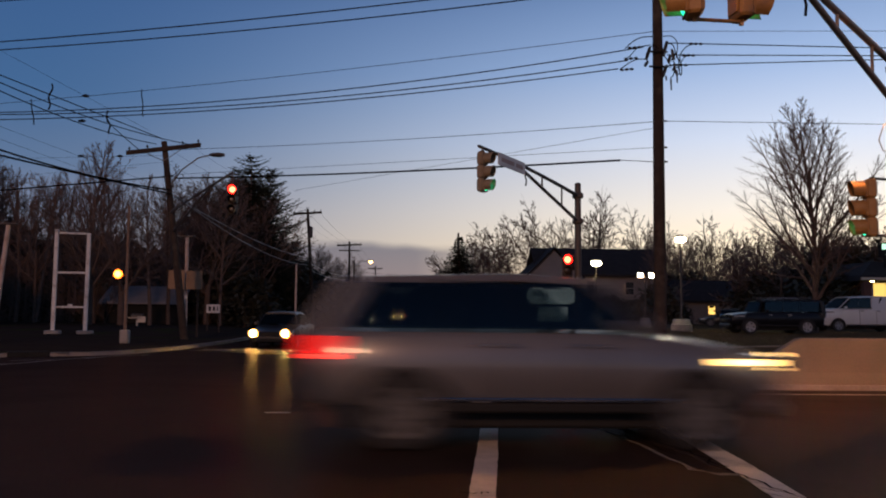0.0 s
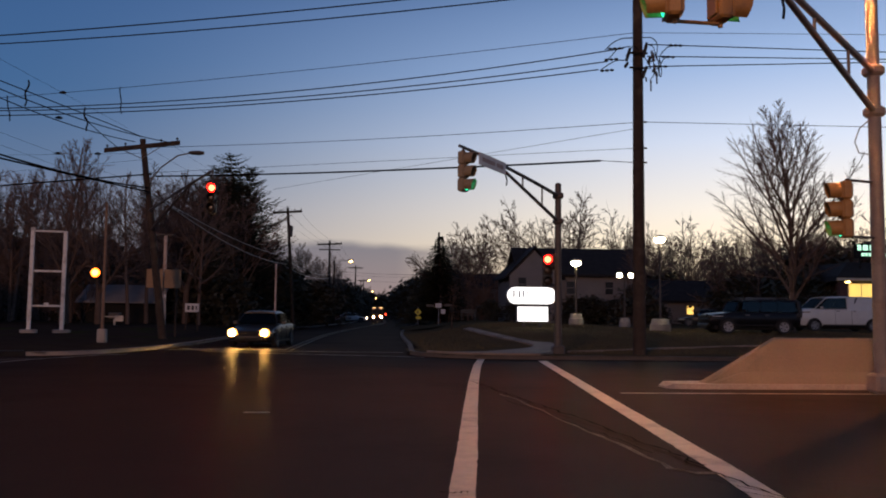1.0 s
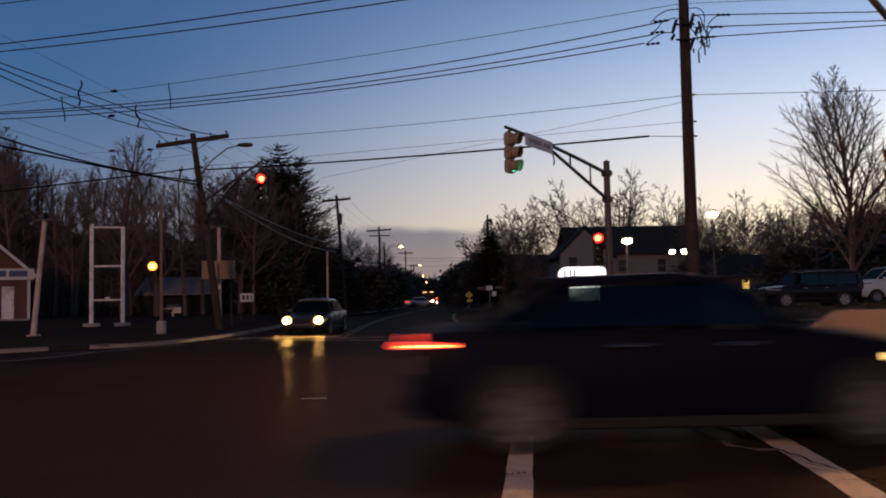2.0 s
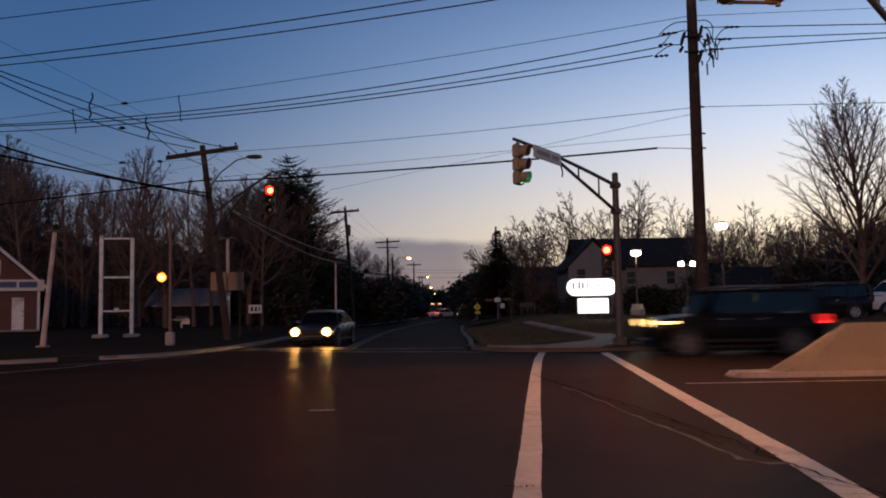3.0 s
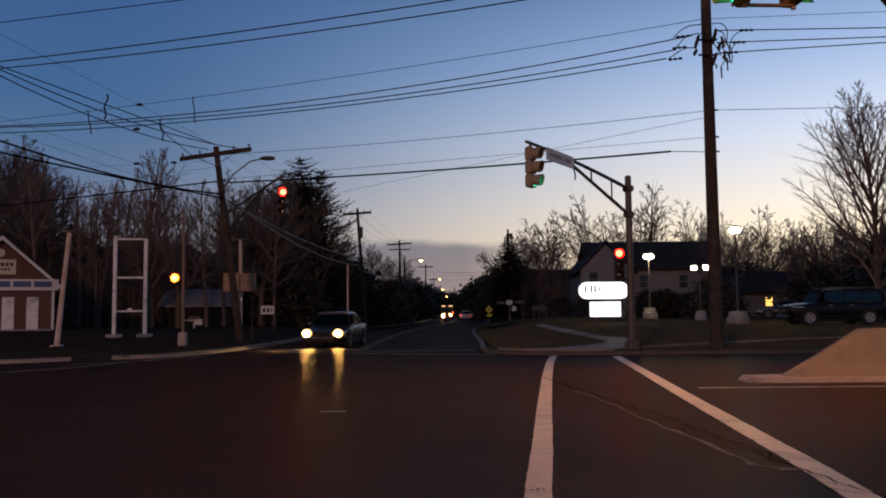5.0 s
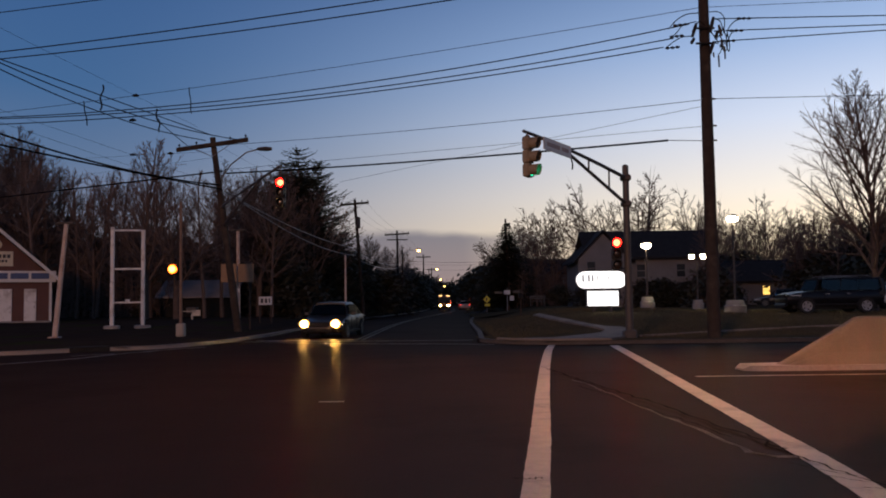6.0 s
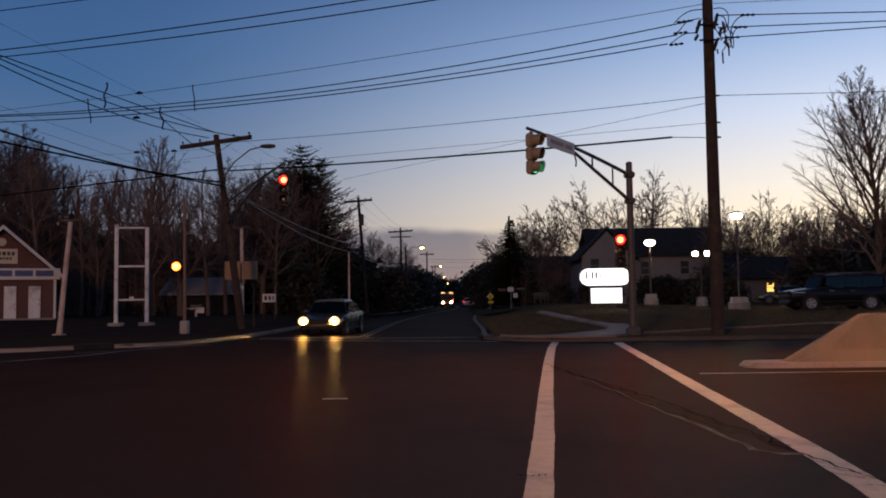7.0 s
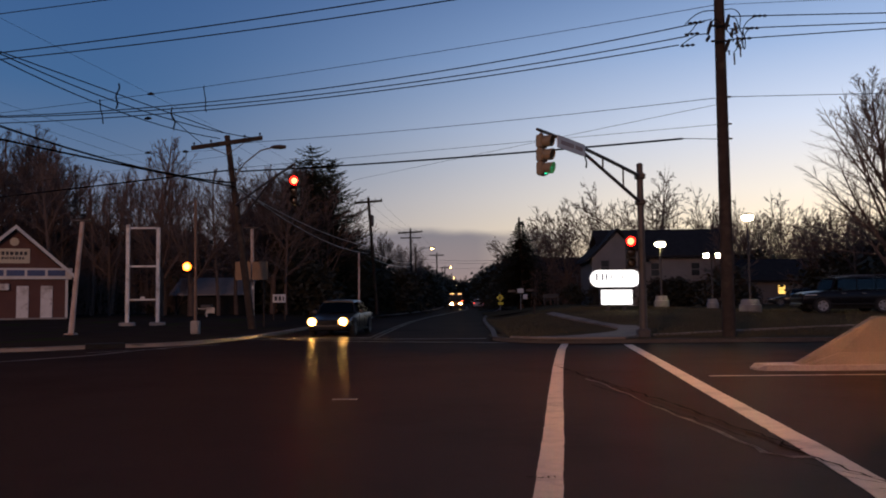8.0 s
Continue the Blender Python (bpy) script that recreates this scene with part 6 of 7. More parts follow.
def build_vehicles():
    cars = {}
    cars["silver"] = make_car("suv_car", "silver sport utility car speeding past with lit lamps", "car_silver", 5.0, 1.92, 1.86, "suv", "head_side", "tail", 1.55, 9.6, 0, 0, belt=1.22, wheel=0.39)
    cars["navy"] = make_car("sedan", "dark navy sedan speeding past with lit lamps", "car_navy", 5.05, 1.84, 1.60, "sedan", "head_side", "tail", -39, 8.35, 0, 0, belt=1.08, wheel=0.36, bonnet=0.93)
    cars["black"] = make_car("boxy_suv", "dark boxy sport utility car crossing with lit tail lamps", "car_black", 4.85, 1.90, 1.84, "boxy", "head_side", "tail", 72, 22.6, 0, 180, wheel=0.37)
    cars["white"] = make_car("white_sedan", "white sedan turning into the far street", "car_white", 4.6, 1.8, 1.45, "sedan", "lot_lamp", "tail", -5.5, 126, 0, 0)
    cars["waiting"] = make_car("waiting_car", "dark sedan waiting at the corner with bright warm headlights", "car_charcoal", 4.6, 1.78, 1.45, "sedan", "head", "lens_off", -4.96, 34.9, 0, -96)
    zb = land(18.5, 40)
    make_car("parked_suv", "dark sport utility car parked beyond the lawn", "car_dark_blue", 4.75, 1.9, 1.74, "boxy", "lens_off", "lens_off", 18.67, 41.0, zb + 0.01, 180, wheel=0.36, rim="alloy_bright")
    make_car("parked_van", "white panel van parked before the store", "car_white", 5.6, 2.0, 2.1, "van", "lens_off", "lens_off", 27.4, 48.2, land(27.4, 48) + 0.01, 180, belt=1.35, wheel=0.36, rim="steel")
    make_car("parked_car", "dark sedan parked far beyond the lawn", "car_charcoal", 4.5, 1.8, 1.42, "sedan", "lens_off", "lens_off", 26.5, 66.0, land(26.5, 66) + 0.01, 160)
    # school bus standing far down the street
    b = thing("bus", -0.5, 135, 0, -90, "school bus far down the street, its yellow darkened for dusk, headlights lit", "bus", "vehicles")
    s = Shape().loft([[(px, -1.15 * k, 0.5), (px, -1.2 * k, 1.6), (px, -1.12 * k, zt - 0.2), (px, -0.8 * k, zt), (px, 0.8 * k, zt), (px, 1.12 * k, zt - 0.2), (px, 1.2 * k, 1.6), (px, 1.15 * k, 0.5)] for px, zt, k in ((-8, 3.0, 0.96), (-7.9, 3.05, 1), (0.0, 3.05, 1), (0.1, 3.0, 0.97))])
    part("body", s, "bus_dusk", b)
    part("hood", Shape().box(0.9, 0, 1.05, 1.7, 2.0, 1.0, 0.12), "bus_dusk", b)
    part("windscreen", Shape().box(0.11, 0, 2.05, 0.04, 2.0, 0.9, 0.02), "glass", b)
    part("bumper", Shape().box(1.8, 0, 0.6, 0.16, 2.1, 0.28, 0.04), "black", b)
    for sgn in (-1, 1):
        part("headlight", Shape().lathe(0, 0, [(0.13, 0), (0.12, 0.03), (0.05, 0.05)], 14), "head", b, "lit headlight", pose(1.76, sgn * 0.78, 1.0, 0, 90, 0))
        for off in (0.55, 0.95):
            part("roof_lamp", Shape().box(0.12, sgn * off, 2.86, 0.08, 0.22, 0.18, 0.02), "roof_lamp", b, "lit amber roof lamp")
        for px in (1.0, -5.6):
            make_wheel(b, px, sgn * 1.0, 0.48, 0.26, "steel")
        for k in range(7):
            part("side_window", Shape().box(-0.9 - 0.95 * k, sgn * 1.16, 2.15, 0.75, 0.06, 0.6, 0.01), "glass", b)
    arm = part("stop_arm", Shape().box(0, 0.12, 1.5, 0.04, 0.24, 0.06, 0.01).prism([(0.50 + 0.25 * math.cos(radians(22.5 + 45 * j)), 1.5 + 0.25 * math.sin(radians(22.5 + 45 * j))) for j in range(8)], "x", -0.015, 0.015), "sign_red", b, "red octagonal stop arm", pose(-0.9, 1.21, 0))
    for z in (1.38, 1.62):
        part("arm_lamp", Shape().lathe(0, 0, [(0.085, 0.0), (0.08, 0.03), (0.02, 0.045)], 12), "arm_lamp", arm, "lit red lamp", pose(0.015, 0.50, z, 0, 90, 0))
    b.scale = (0.78, 0.78, 0.78)
    cars["bus"], cars["bus_arm"] = b, arm
    return cars


# ---- street lamps down the street ----
def street_lamp(x, y, z, reach, label):
    t = thing("street_lamp", x, y, 0.15, 0, label, "street lamp", "street lamps")
    part("pole", Shape().tube([(0, 0, 0), (0, 0, z)], [0.11, 0.08], 10), "wood_pole", t)
    part("arm", Shape().tube([(0, 0, z - 0.5), (reach * 0.5, 0, z - 0.1), (reach, 0, z)], 0.03, 8), "steel", t)
    part("head", Shape().box(reach + 0.2, 0, z + 0.02, 0.6, 0.24, 0.14, 0.04), "dark_steel", t)
    part("lens", Shape().lathe(reach + 0.22, 0, [(0.05, z - 0.22), (0.15, z - 0.16), (0.18, z - 0.055)], 14), "street_lamp", t, "glowing lamp lens")


def build_street_lamps():
    # mast added out of view to hold the flood lamp behind the camera
    t = thing("floodlight_mast", -20.4, -42.8, 0.0, 0, "tall steel mast added out of view to carry the flood lamp", "floodlight")
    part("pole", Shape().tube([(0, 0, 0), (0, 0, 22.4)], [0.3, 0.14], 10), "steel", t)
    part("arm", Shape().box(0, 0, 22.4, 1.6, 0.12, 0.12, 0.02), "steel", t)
    street_lamp(-4.9, 92, 7.0, 1.6, "street lamp glowing warm among the trees")
    street_lamp(-3.7, 172, 8.0, 1.5, "far street lamp glowing warm")
    street_lamp(-3.6, 235, 7.4, 1.6, "far street lamp glowing warm")
    street_lamp(-3.4, 300, 6.6, 2.2, "far street lamp glowing warm")


# ---- trees ----
def grow(rng, height, limbs=16, clean=0.3, spread=1.0, radius=0.3, leaders=1, wob=0.08, rise=0.06, twig=0.016, dense=7, depth=2):
    """A bare tree: one leader or several, limbs set spirally along it that curve upwards, and finer shoots along those down to single twigs.
    radius: the crown's, as a share of the height. Returns two shapes: trunk with limbs, and twigs."""
    wood, fine = Shape(), Shape()

    def bar(shape, a, b, r0, r1, sides):
        d = (b - a).normalized()
        e = d.cross(Vector((0.3, 0.5, 0.8))).normalized()
        u = e.cross(d)
        n = len(shape.v)
        for p, r in ((a, r0), (b, r1)):
            for j in range(sides):
                c = 2 * math.pi * j / sides
                shape.v.append(tuple(p + r * (math.cos(c) * e + math.sin(c) * u)))
        for j in range(sides):
            k = (j + 1) % sides
            shape.f.append((n + j, n + k, n + sides + k, n + sides + j))

    def spike(a, b, r):
        d = (b - a).normalized()
        e = d.cross(Vector((0.3, 0.5, 0.8))).normalized() * r
        u = e.cross(d)
        n = len(fine.v)
        fine.v.extend((tuple(a + e), tuple(a - e * 0.5 + u * 0.87), tuple(a - e * 0.5 - u * 0.87), tuple(b)))
        fine.f.extend(((n, n + 1, n + 3), (n + 1, n + 2, n + 3), (n + 2, n, n + 3)))

    def aside(d, angle, around):
        e = d.cross(Vector((0.31, 0.17, 0.94)) if abs(d.z) < 0.9 else Vector((1, 0, 0))).normalized()
        u = d.cross(e)
        return (d * math.cos(angle) + (e * math.cos(around) + u * math.sin(around)) * math.sin(angle)).normalized()

    def shoot(p, d, length, r, level):
        segs = (8, 5, 3, 2)[min(level, 3)]
        w = 0.03 if level == 0 else wob
        pts, dirs = [p], [d]
        for i in range(segs):
            d = (d + Vector((rng.gauss(0, w), rng.gauss(0, w), rng.gauss(0.0 if level == 0 else rise, w * 0.6)))).normalized()
            q = p + d * length / segs
            r0, r1 = r * (1 - 0.75 * i / segs), r * (1 - 0.75 * (i + 1) / segs)
            bar(wood if r0 > 0.04 else fine, p, q, max(r0, twig), max(r1, twig * 0.8), 7 if level == 0 else 5 if r0 > 0.04 else 3)
            pts.append(q)
            dirs.append(d)
            p = q
        spike(p, p + d * length * 0.12, twig * 0.8)
        n = limbs if level == 0 else dense + (7 if leaders > 1 else 0) if level == 1 else max(dense - 1, 4)
        lo, turn = (clean, 0.0) if level == 0 else (0.16, rng.uniform(0, 6.28))
        for k in range(n):
            f = lo + (0.98 - lo) * (k + rng.random()) / n
            i = min(int(f * segs), segs - 1)
            a = pts[i].lerp(pts[i + 1], f * segs - i)
            turn += 2.4 + rng.uniform(-0.5, 0.5)
            if level == 0:
                g = (f - clean) / (1 - clean)
                ln = height * radius * 1.25 * (0.55 + 0.55 * math.sin(math.pi * min(g * 1.1 + 0.12, 1))) * (1 - 0.45 * g) * rng.uniform(0.75, 1.15)
                ang = rng.uniform(0.62, 0.98) * spread * (1.1 - 0.5 * g)
            else:
                ln = length * 0.56 * (1.12 - f) * rng.uniform(0.65, 1.25)
                ang = rng.uniform(0.42, 0.85)
            e = aside(dirs[i + 1], ang, turn)
            if level >= depth:
                spike(a, a + e * max(ln, 0.18), twig)
            else:
                shoot(a, e, max(ln, 0.25), max(r * (1 - 0.75 * f) * 0.62, twig), level + 1)

    foot = Vector((0, 0, -0.15))
    if leaders == 1:
        shoot(foot, Vector((rng.uniform(-0.05, 0.05), rng.uniform(-0.05, 0.05), 1)).normalized(), height * 0.92, 0.013 * height, 0)
    else:
        fork = Vector((0.05, 0, height * clean))
        bar(wood, foot, fork, 0.020 * height, 0.016 * height, 9)
        for k in range(leaders):
            a = 2 * math.pi * k / leaders + rng.uniform(-0.3, 0.3)
            ang = (0.10 if k == 0 else rng.uniform(0.28, 0.62)) * spread
            e = Vector((math.sin(ang) * math.cos(a), math.sin(ang) * math.sin(a), math.cos(ang)))
            shoot(foot.lerp(fork, rng.uniform(0.62, 1.0)), e, height * rng.uniform(0.62, 0.80) * (1 - 0.25 * ang), 0.0066 * height, 1)
    wood.smooth = True
    return wood, fine


def conifer(rng, height, radius, droop=0.25, ragged=0.3, power=0.85, step=0.018):
    """An evergreen: a trunk and whorls of drooping sprays made of small needle blades."""
    wood, leaf = Shape(), Shape()
    wood.tube([(0, 0, -0.15), (0, 0, height * 0.97)], [0.02 * height, 0.02], 7)
    z = height * 0.06
    while z < height * 0.985:
        u = z / height
        reach = radius * (1 - u) ** power + 0.12
        n = 12 + int(10 * (1 - u))
        for k in range(n):
            a = rng.uniform(0, 2 * math.pi)
            ln = reach * rng.uniform(1 - ragged, 1 + ragged * 0.5)
            d = Vector((math.cos(a), math.sin(a), 0))
            side = Vector((-d.y, d.x, 0))
            m = max(int(ln / 0.16), 2)
            for i in range(m):
                f = (i + 0.5) / m
                c = d * ln * f + Vector((0, 0, z - droop * ln * f * f + rng.uniform(-0.06, 0.06)))
                w = (0.10 + 0.30 * (1 - f)) * rng.uniform(0.6, 1.3) * (0.5 + 0.5 * ln / radius)
                for sg in (-1, 1):
                    tip = c + side * sg * w + d * w * rng.uniform(0.2, 0.8) + Vector((0, 0, -w * rng.uniform(0.1, 0.6)))
                    q = len(leaf.v)
                    leaf.v += [tuple(c - d * 0.07), tuple(c + d * 0.10 + Vector((0, 0, 0.05))), tuple(tip)]
                    leaf.f.append((q, q + 1, q + 2))
        z += height * step + 0.05
    return wood, leaf


def leafy(rng, height, radius, clumps, leaf=0.16, depth=3):
    """An ivy-clad tree or thicket: a trunk and uneven clumps of small leaves."""
    wood, fine = grow(rng, height, 6, 0.2, 1.0, dense=4, depth=1)
    green = Shape()
    for k in range(clumps):
        u = rng.random() ** 0.8
        a = rng.uniform(0, 2 * math.pi)
        rr = radius * math.sqrt(rng.random()) * (1 - 0.65 * u)
        c = Vector((rr * math.cos(a), rr * math.sin(a), height * (0.05 + 0.85 * u)))
        size = rng.uniform(0.35, 0.9)
        for _ in range(34):
            p = c + Vector((rng.gauss(0, size * 0.5), rng.gauss(0, size * 0.5), rng.gauss(0, size * 0.45)))
            a1, l = rng.uniform(0, 6.28), leaf * rng.uniform(0.6, 1.5)
            e = Vector((math.cos(a1), math.sin(a1), rng.uniform(-0.7, 0.7))) * l
            f = Vector((-math.sin(a1), math.cos(a1), rng.uniform(-0.9, 0.3))) * l * 0.7
            q = len(green.v)
            green.v += [tuple(p - e), tuple(p + f), tuple(p + e), tuple(p - f * 0.4)]
            green.f.append((q, q + 1, q + 2, q + 3))
    wood.v, n = wood.v + fine.v, len(wood.v)
    wood.f = wood.f + [tuple(i + n for i in f) for f in fine.f]
    return wood, green


def to_height(shapes, height):
    """Scales a grown tree so that its highest twig ends at the height given."""
    k = height / max(p[2] for q in shapes for p in q.v)
    for q in shapes:
        q.v = [(x * k, y * k, z * k) for x, y, z in q.v]
    return shapes


def tree_thing(name, shapes, mats, label, category="tree", group="trees"):
    t = thing(name, label=label, category=category, group=group)
    part("trunk", shapes[0], mats[0], t)
    part("crown", shapes[1], mats[1], t)
    return t


def place(t, x, y, size=1.0, turn=0.0, first=False, wide=1.0):
    m = pose(x, y, land(x, y) - 0.05, 0, 0, turn)
    if first:
        t.matrix_basis = m
        t.scale = (size * wide, size * wide, size)
        return t
    c = copy_thing(t, m)
    c.scale = (size * wide, size * wide, size)
    return c


def build_trees():
    rng = random.Random(21)
    big = tree_thing("bare_tree", to_height(grow(random.Random(4), 12.0, 34, 0.15, 0.80, 0.40, wob=0.06, rise=0.07, twig=0.010, dense=14, depth=2), 12.7), ("bark", "twig"), "large bare spreading tree against the sunset sky")
    place(big, 22.5, 44, 1.0, 70, True, 1.15)
    kinds = []
    for h, limbs, clean, spread, radius, wob in ((13, 17, 0.28, 1.0, 0.33, 0.08), (14, 16, 0.34, 0.85, 0.29, 0.07), (12, 16, 0.22, 1.1, 0.36, 0.09), (15, 13, 0.48, 0.95, 0.25, 0.09), (10, 15, 0.14, 1.15, 0.42, 0.09)):
        kinds.append((h, tree_thing("bare_tree", to_height(grow(rng, h, limbs, clean, spread, radius, wob=wob, dense=9), h), ("bark", "twig"), "tall bare winter tree at the edge of the woods")))
    kinds.append((11, tree_thing("bare_tree", to_height(grow(random.Random(2), 11, clean=0.24, spread=1.25, leaders=6, wob=0.10, rise=0.03, twig=0.013, dense=6, depth=3), 11), ("bark", "twig"), "broad bare winter tree with a fine rounded crown")))
    for seed in (3, 9):
        kinds.append((13, tree_thing("bare_tree", to_height(grow(random.Random(seed), 13, clean=0.22, spread=1.15, leaders=6, wob=0.14, rise=0.02, twig=0.021, dense=6, depth=3), 13), ("bark", "twig"), "old bare winter tree with a wide twiggy crown")))
    used = set()

    def bare(k, x, y, h, turn=None, wide=1.0):
        base, t = kinds[k]
        size = h / base
        place(t, x, y, size, rng.uniform(0, 360) if turn is None else turn, k not in used, wide)
        used.add(k)

    # woods on the left, behind the lot
    for k, x, y, h in ((5, -11.3, 69, 11.6), (5, -13.9, 68, 13.2), (2, -10.3, 74, 9.4), (5, -15.6, 70, 13.0), (3, -20.5, 56, 13.3), (5, -20.6, 57, 12.7), (5, -18.2, 56, 11.0), (0, -16.2, 60, 11.6), (5, -14.0, 62, 12.2), (2, -12.6, 60, 10.6), (5, -21.8, 61, 11.4), (1, -16.9, 58, 10.8)):
        bare(k, x, y, h)
    for k in range(104):
        x = -64 + 51 * (k / 104) + rng.uniform(-1.5, 1.5)
        y = rng.uniform(60, 92)
        if abs(x + 16) < 5 and y < 70:
            y += 12
        if -0.38 < x / y < -0.26 and k % 3:
            continue
        bare(rng.choice((0, 1, 3, 2)), x, y, y * (0.186 + 0.044 * ss((-0.44 - x / y) / 0.08)) * rng.uniform(0.84, 1.03))
    # along the street, left
    for k in range(16):
        y = 95 + 13 * k
        bare(rng.choice((0, 2, 4)), centre(y) - 9 - rng.uniform(0, 9), y, rng.uniform(9.5, 12.5))
    for k, x, y, h in ((5, -11.6, 106, 11.2), (5, -9.6, 141, 12.0), (2, -12.6, 138, 12.6), (5, -14.5, 104, 11.6), (2, -8.6, 160, 12.0)):
        bare(k, x, y, h)
    # right of the street
    for k, x, y, h in ((6, 15.8, 93, 14.8), (7, 21.6, 93, 16.0), (6, 27.6, 95, 14.2), (7, 12.3, 97, 12.9), (6, 8.9, 93, 11.0), (7, 37.4, 100, 14.0), (6, 32.0, 99, 13.0), (7, 8.4, 106, 11.4), (6, 44.0, 103, 12.6)):
        bare(k, x, y, h)
    for k in range(14):
        y = 120 + 14 * k
        bare(rng.choice((0, 2, 4)), centre(y) + 9 + rng.uniform(0, 10), y, rng.uniform(8, 12))
    for k in range(40):
        x = 27 + 48 * (k / 40) + rng.uniform(-1.5, 1.5)
        bare(rng.choice((0, 1, 2, 4)), x, rng.uniform(96, 118), rng.uniform(9.5, 12.2))
    # evergreens
    fir = tree_thing("evergreen_tree", conifer(rng, 8.0, 2.7), ("bark", "needle"), "dark evergreen tree standing beside the street")
    place(fir, 6.4, 88, 1.16, 0, True, 1.4)
    place(fir, 3.9 + 5.2, 104, 0.8, 40)
    place(fir, -12.4, 77, 1.35, 80, wide=1.1)
    place(fir, -15.4, 76, 1.5, 120, wide=1.1)
    pine = tree_thing("pine_tree", conifer(random.Random(5), 14.7, 4.4, -0.30, 0.85, 0.50, 0.020), ("bark", "needle"), "tall dark shaggy evergreen behind the corner signal")
    place(pine, -12.8, 72, 1.0, 0, True)
    place(pine, -11.5, 74, 0.95, 130)
    place(pine, -14.2, 73, 0.93, 230, wide=0.9)
    ivy = tree_thing("ivy_tree", leafy(rng, 10.8, 3.2, 250, 0.15), ("bark", "ivy"), "dark tree thickly clad in evergreen ivy")
    place(ivy, -14.6, 80, 1.36, 0, True, 1.0)
    place(ivy, -13.4, 68, 0.95, 200)
    place(ivy, -13.2, 64, 0.75, 250)
    bush = tree_thing("bush", leafy(rng, 3.2, 2.6, 58, 0.18, 1), ("bark", "ivy"), "dark rounded evergreen bush among bare trees", "bush", "bushes")
    brush = tree_thing("thicket", grow(rng, 5.2, clean=0.03, spread=1.5, leaders=9, wob=0.12, rise=0.02, twig=0.015, dense=6, depth=2), ("bark", "twig"), "tangled bare thicket at the edge of the woods", "thicket", "thickets")
    place(brush, -22, 64, 1.0, 0, True)
    for k in range(10):
        place(brush, -58 + 44 * k / 10 + rng.uniform(-1, 1), rng.uniform(66, 98), rng.uniform(0.9, 1.5), rng.uniform(0, 360))
    for k in range(9):
        place(brush, 24 + 56 * k / 9 + rng.uniform(-1, 1), rng.uniform(94, 112), rng.uniform(0.9, 1.5), rng.uniform(0, 360))
    for k in range(12):
        y = 100 + 17 * k
        place(brush, centre(y) - (8 if k != 1 else 14) - rng.uniform(0, 5), y + (0 if k != 1 else 20), rng.uniform(1.0, 1.5), rng.uniform(0, 360))
        place(brush, centre(y) + 9 + rng.uniform(0, 5), y, rng.uniform(1.0, 1.4), rng.uniform(0, 360))
    first = True
    for x, y, s in ((-11.2, 62, 1.2), (-13, 66, 1.3), (-18, 72, 1.4), (-23, 70, 1.3), (-30, 74, 1.4), (-36, 72, 1.5), (-42, 70, 1.5), (-48, 74, 1.5), (-6.4, 84, 1.4), (-6.2, 100, 1.5),
                    (10.5, 78.0, 0.62), (13.0, 77.8, 0.7), (20, 78.5, 0.8), (23, 78.5, 0.75), (26, 84, 1.3), (29, 92, 1.7), (34, 98, 1.9)):
        place(bush, x, y, s, rng.uniform(0, 360), first)
        first = False
    for k in range(9):
        place(bush, 32 + 5.0 * k + rng.uniform(-1, 1), rng.uniform(100, 112), rng.uniform(1.0, 1.5), rng.uniform(0, 360))
    for k in range(10):
        y = 110 + 18 * k
        place(bush, centre(y) - 7 - rng.uniform(0, 3), y if k > 1 else y + 30, rng.uniform(1.3, 1.9), rng.uniform(0, 360))
        place(bush, centre(y) + 8 + rng.uniform(0, 3), y, rng.uniform(1.2, 1.8), rng.uniform(0, 360))
    for k in range(13):
        place(bush, -62 + 3.9 * k + rng.uniform(-1, 1), rng.uniform(84, 100), rng.uniform(2.2, 3.2), rng.uniform(0, 360))
    # dark growth behind the parked cars
    for x, y, h, k in ((22.0, 71, 7.6, 4), (24.2, 74, 8.4, 2), (31.0, 73, 8.0, 4), (31.4, 67, 8.6, 0), (31.6, 72, 9.2, 2), (34.5, 76, 9.4, 4), (37.5, 78, 9.8, 0), (41, 76, 10, 2), (45, 78, 10, 4), (40.0, 71, 10.6, 7), (36.5, 72, 10.2, 6), (44.0, 72, 11.2, 7), (33.0, 70, 9.6, 6), (47.5, 73, 10.8, 6)):
        bare(k, x, y, h)
    for x, y, z in ((31.0, 68, 1.0), (32.2, 70, 1.4), (33.0, 72, 1.6), (23.0, 72, 1.1), (35.2, 74, 1.6), (32.6, 75, 1.4), (32.4, 61.5, 1.3), (33.4, 63, 1.5), (37.6, 71, 2.2), (41.6, 72, 2.4), (45.4, 73, 2.4)):
        place(bush, x, y, z, rng.uniform(0, 360))
    for x, y, z in ((22, 72, 0.7), (33.5, 70.5, 0.8), (32.6, 69, 1.0), (36, 74, 1.2), (40, 74, 1.2), (33.2, 61.5, 0.9), (31.8, 60.5, 0.8)):
        place(brush, x, y, z, rng.uniform(0, 360))
    # the bend that closes the street, and thick growth beside it
    for k in range(12):
        x = -16 + 3.0 * k
        bare(rng.choice((0, 2, 4)), x, rng.uniform(325, 345), rng.uniform(9, 13.5))
        place(bush, x + rng.uniform(-1, 1), rng.uniform(322, 335), rng.uniform(2.2, 3.4), rng.uniform(0, 360))
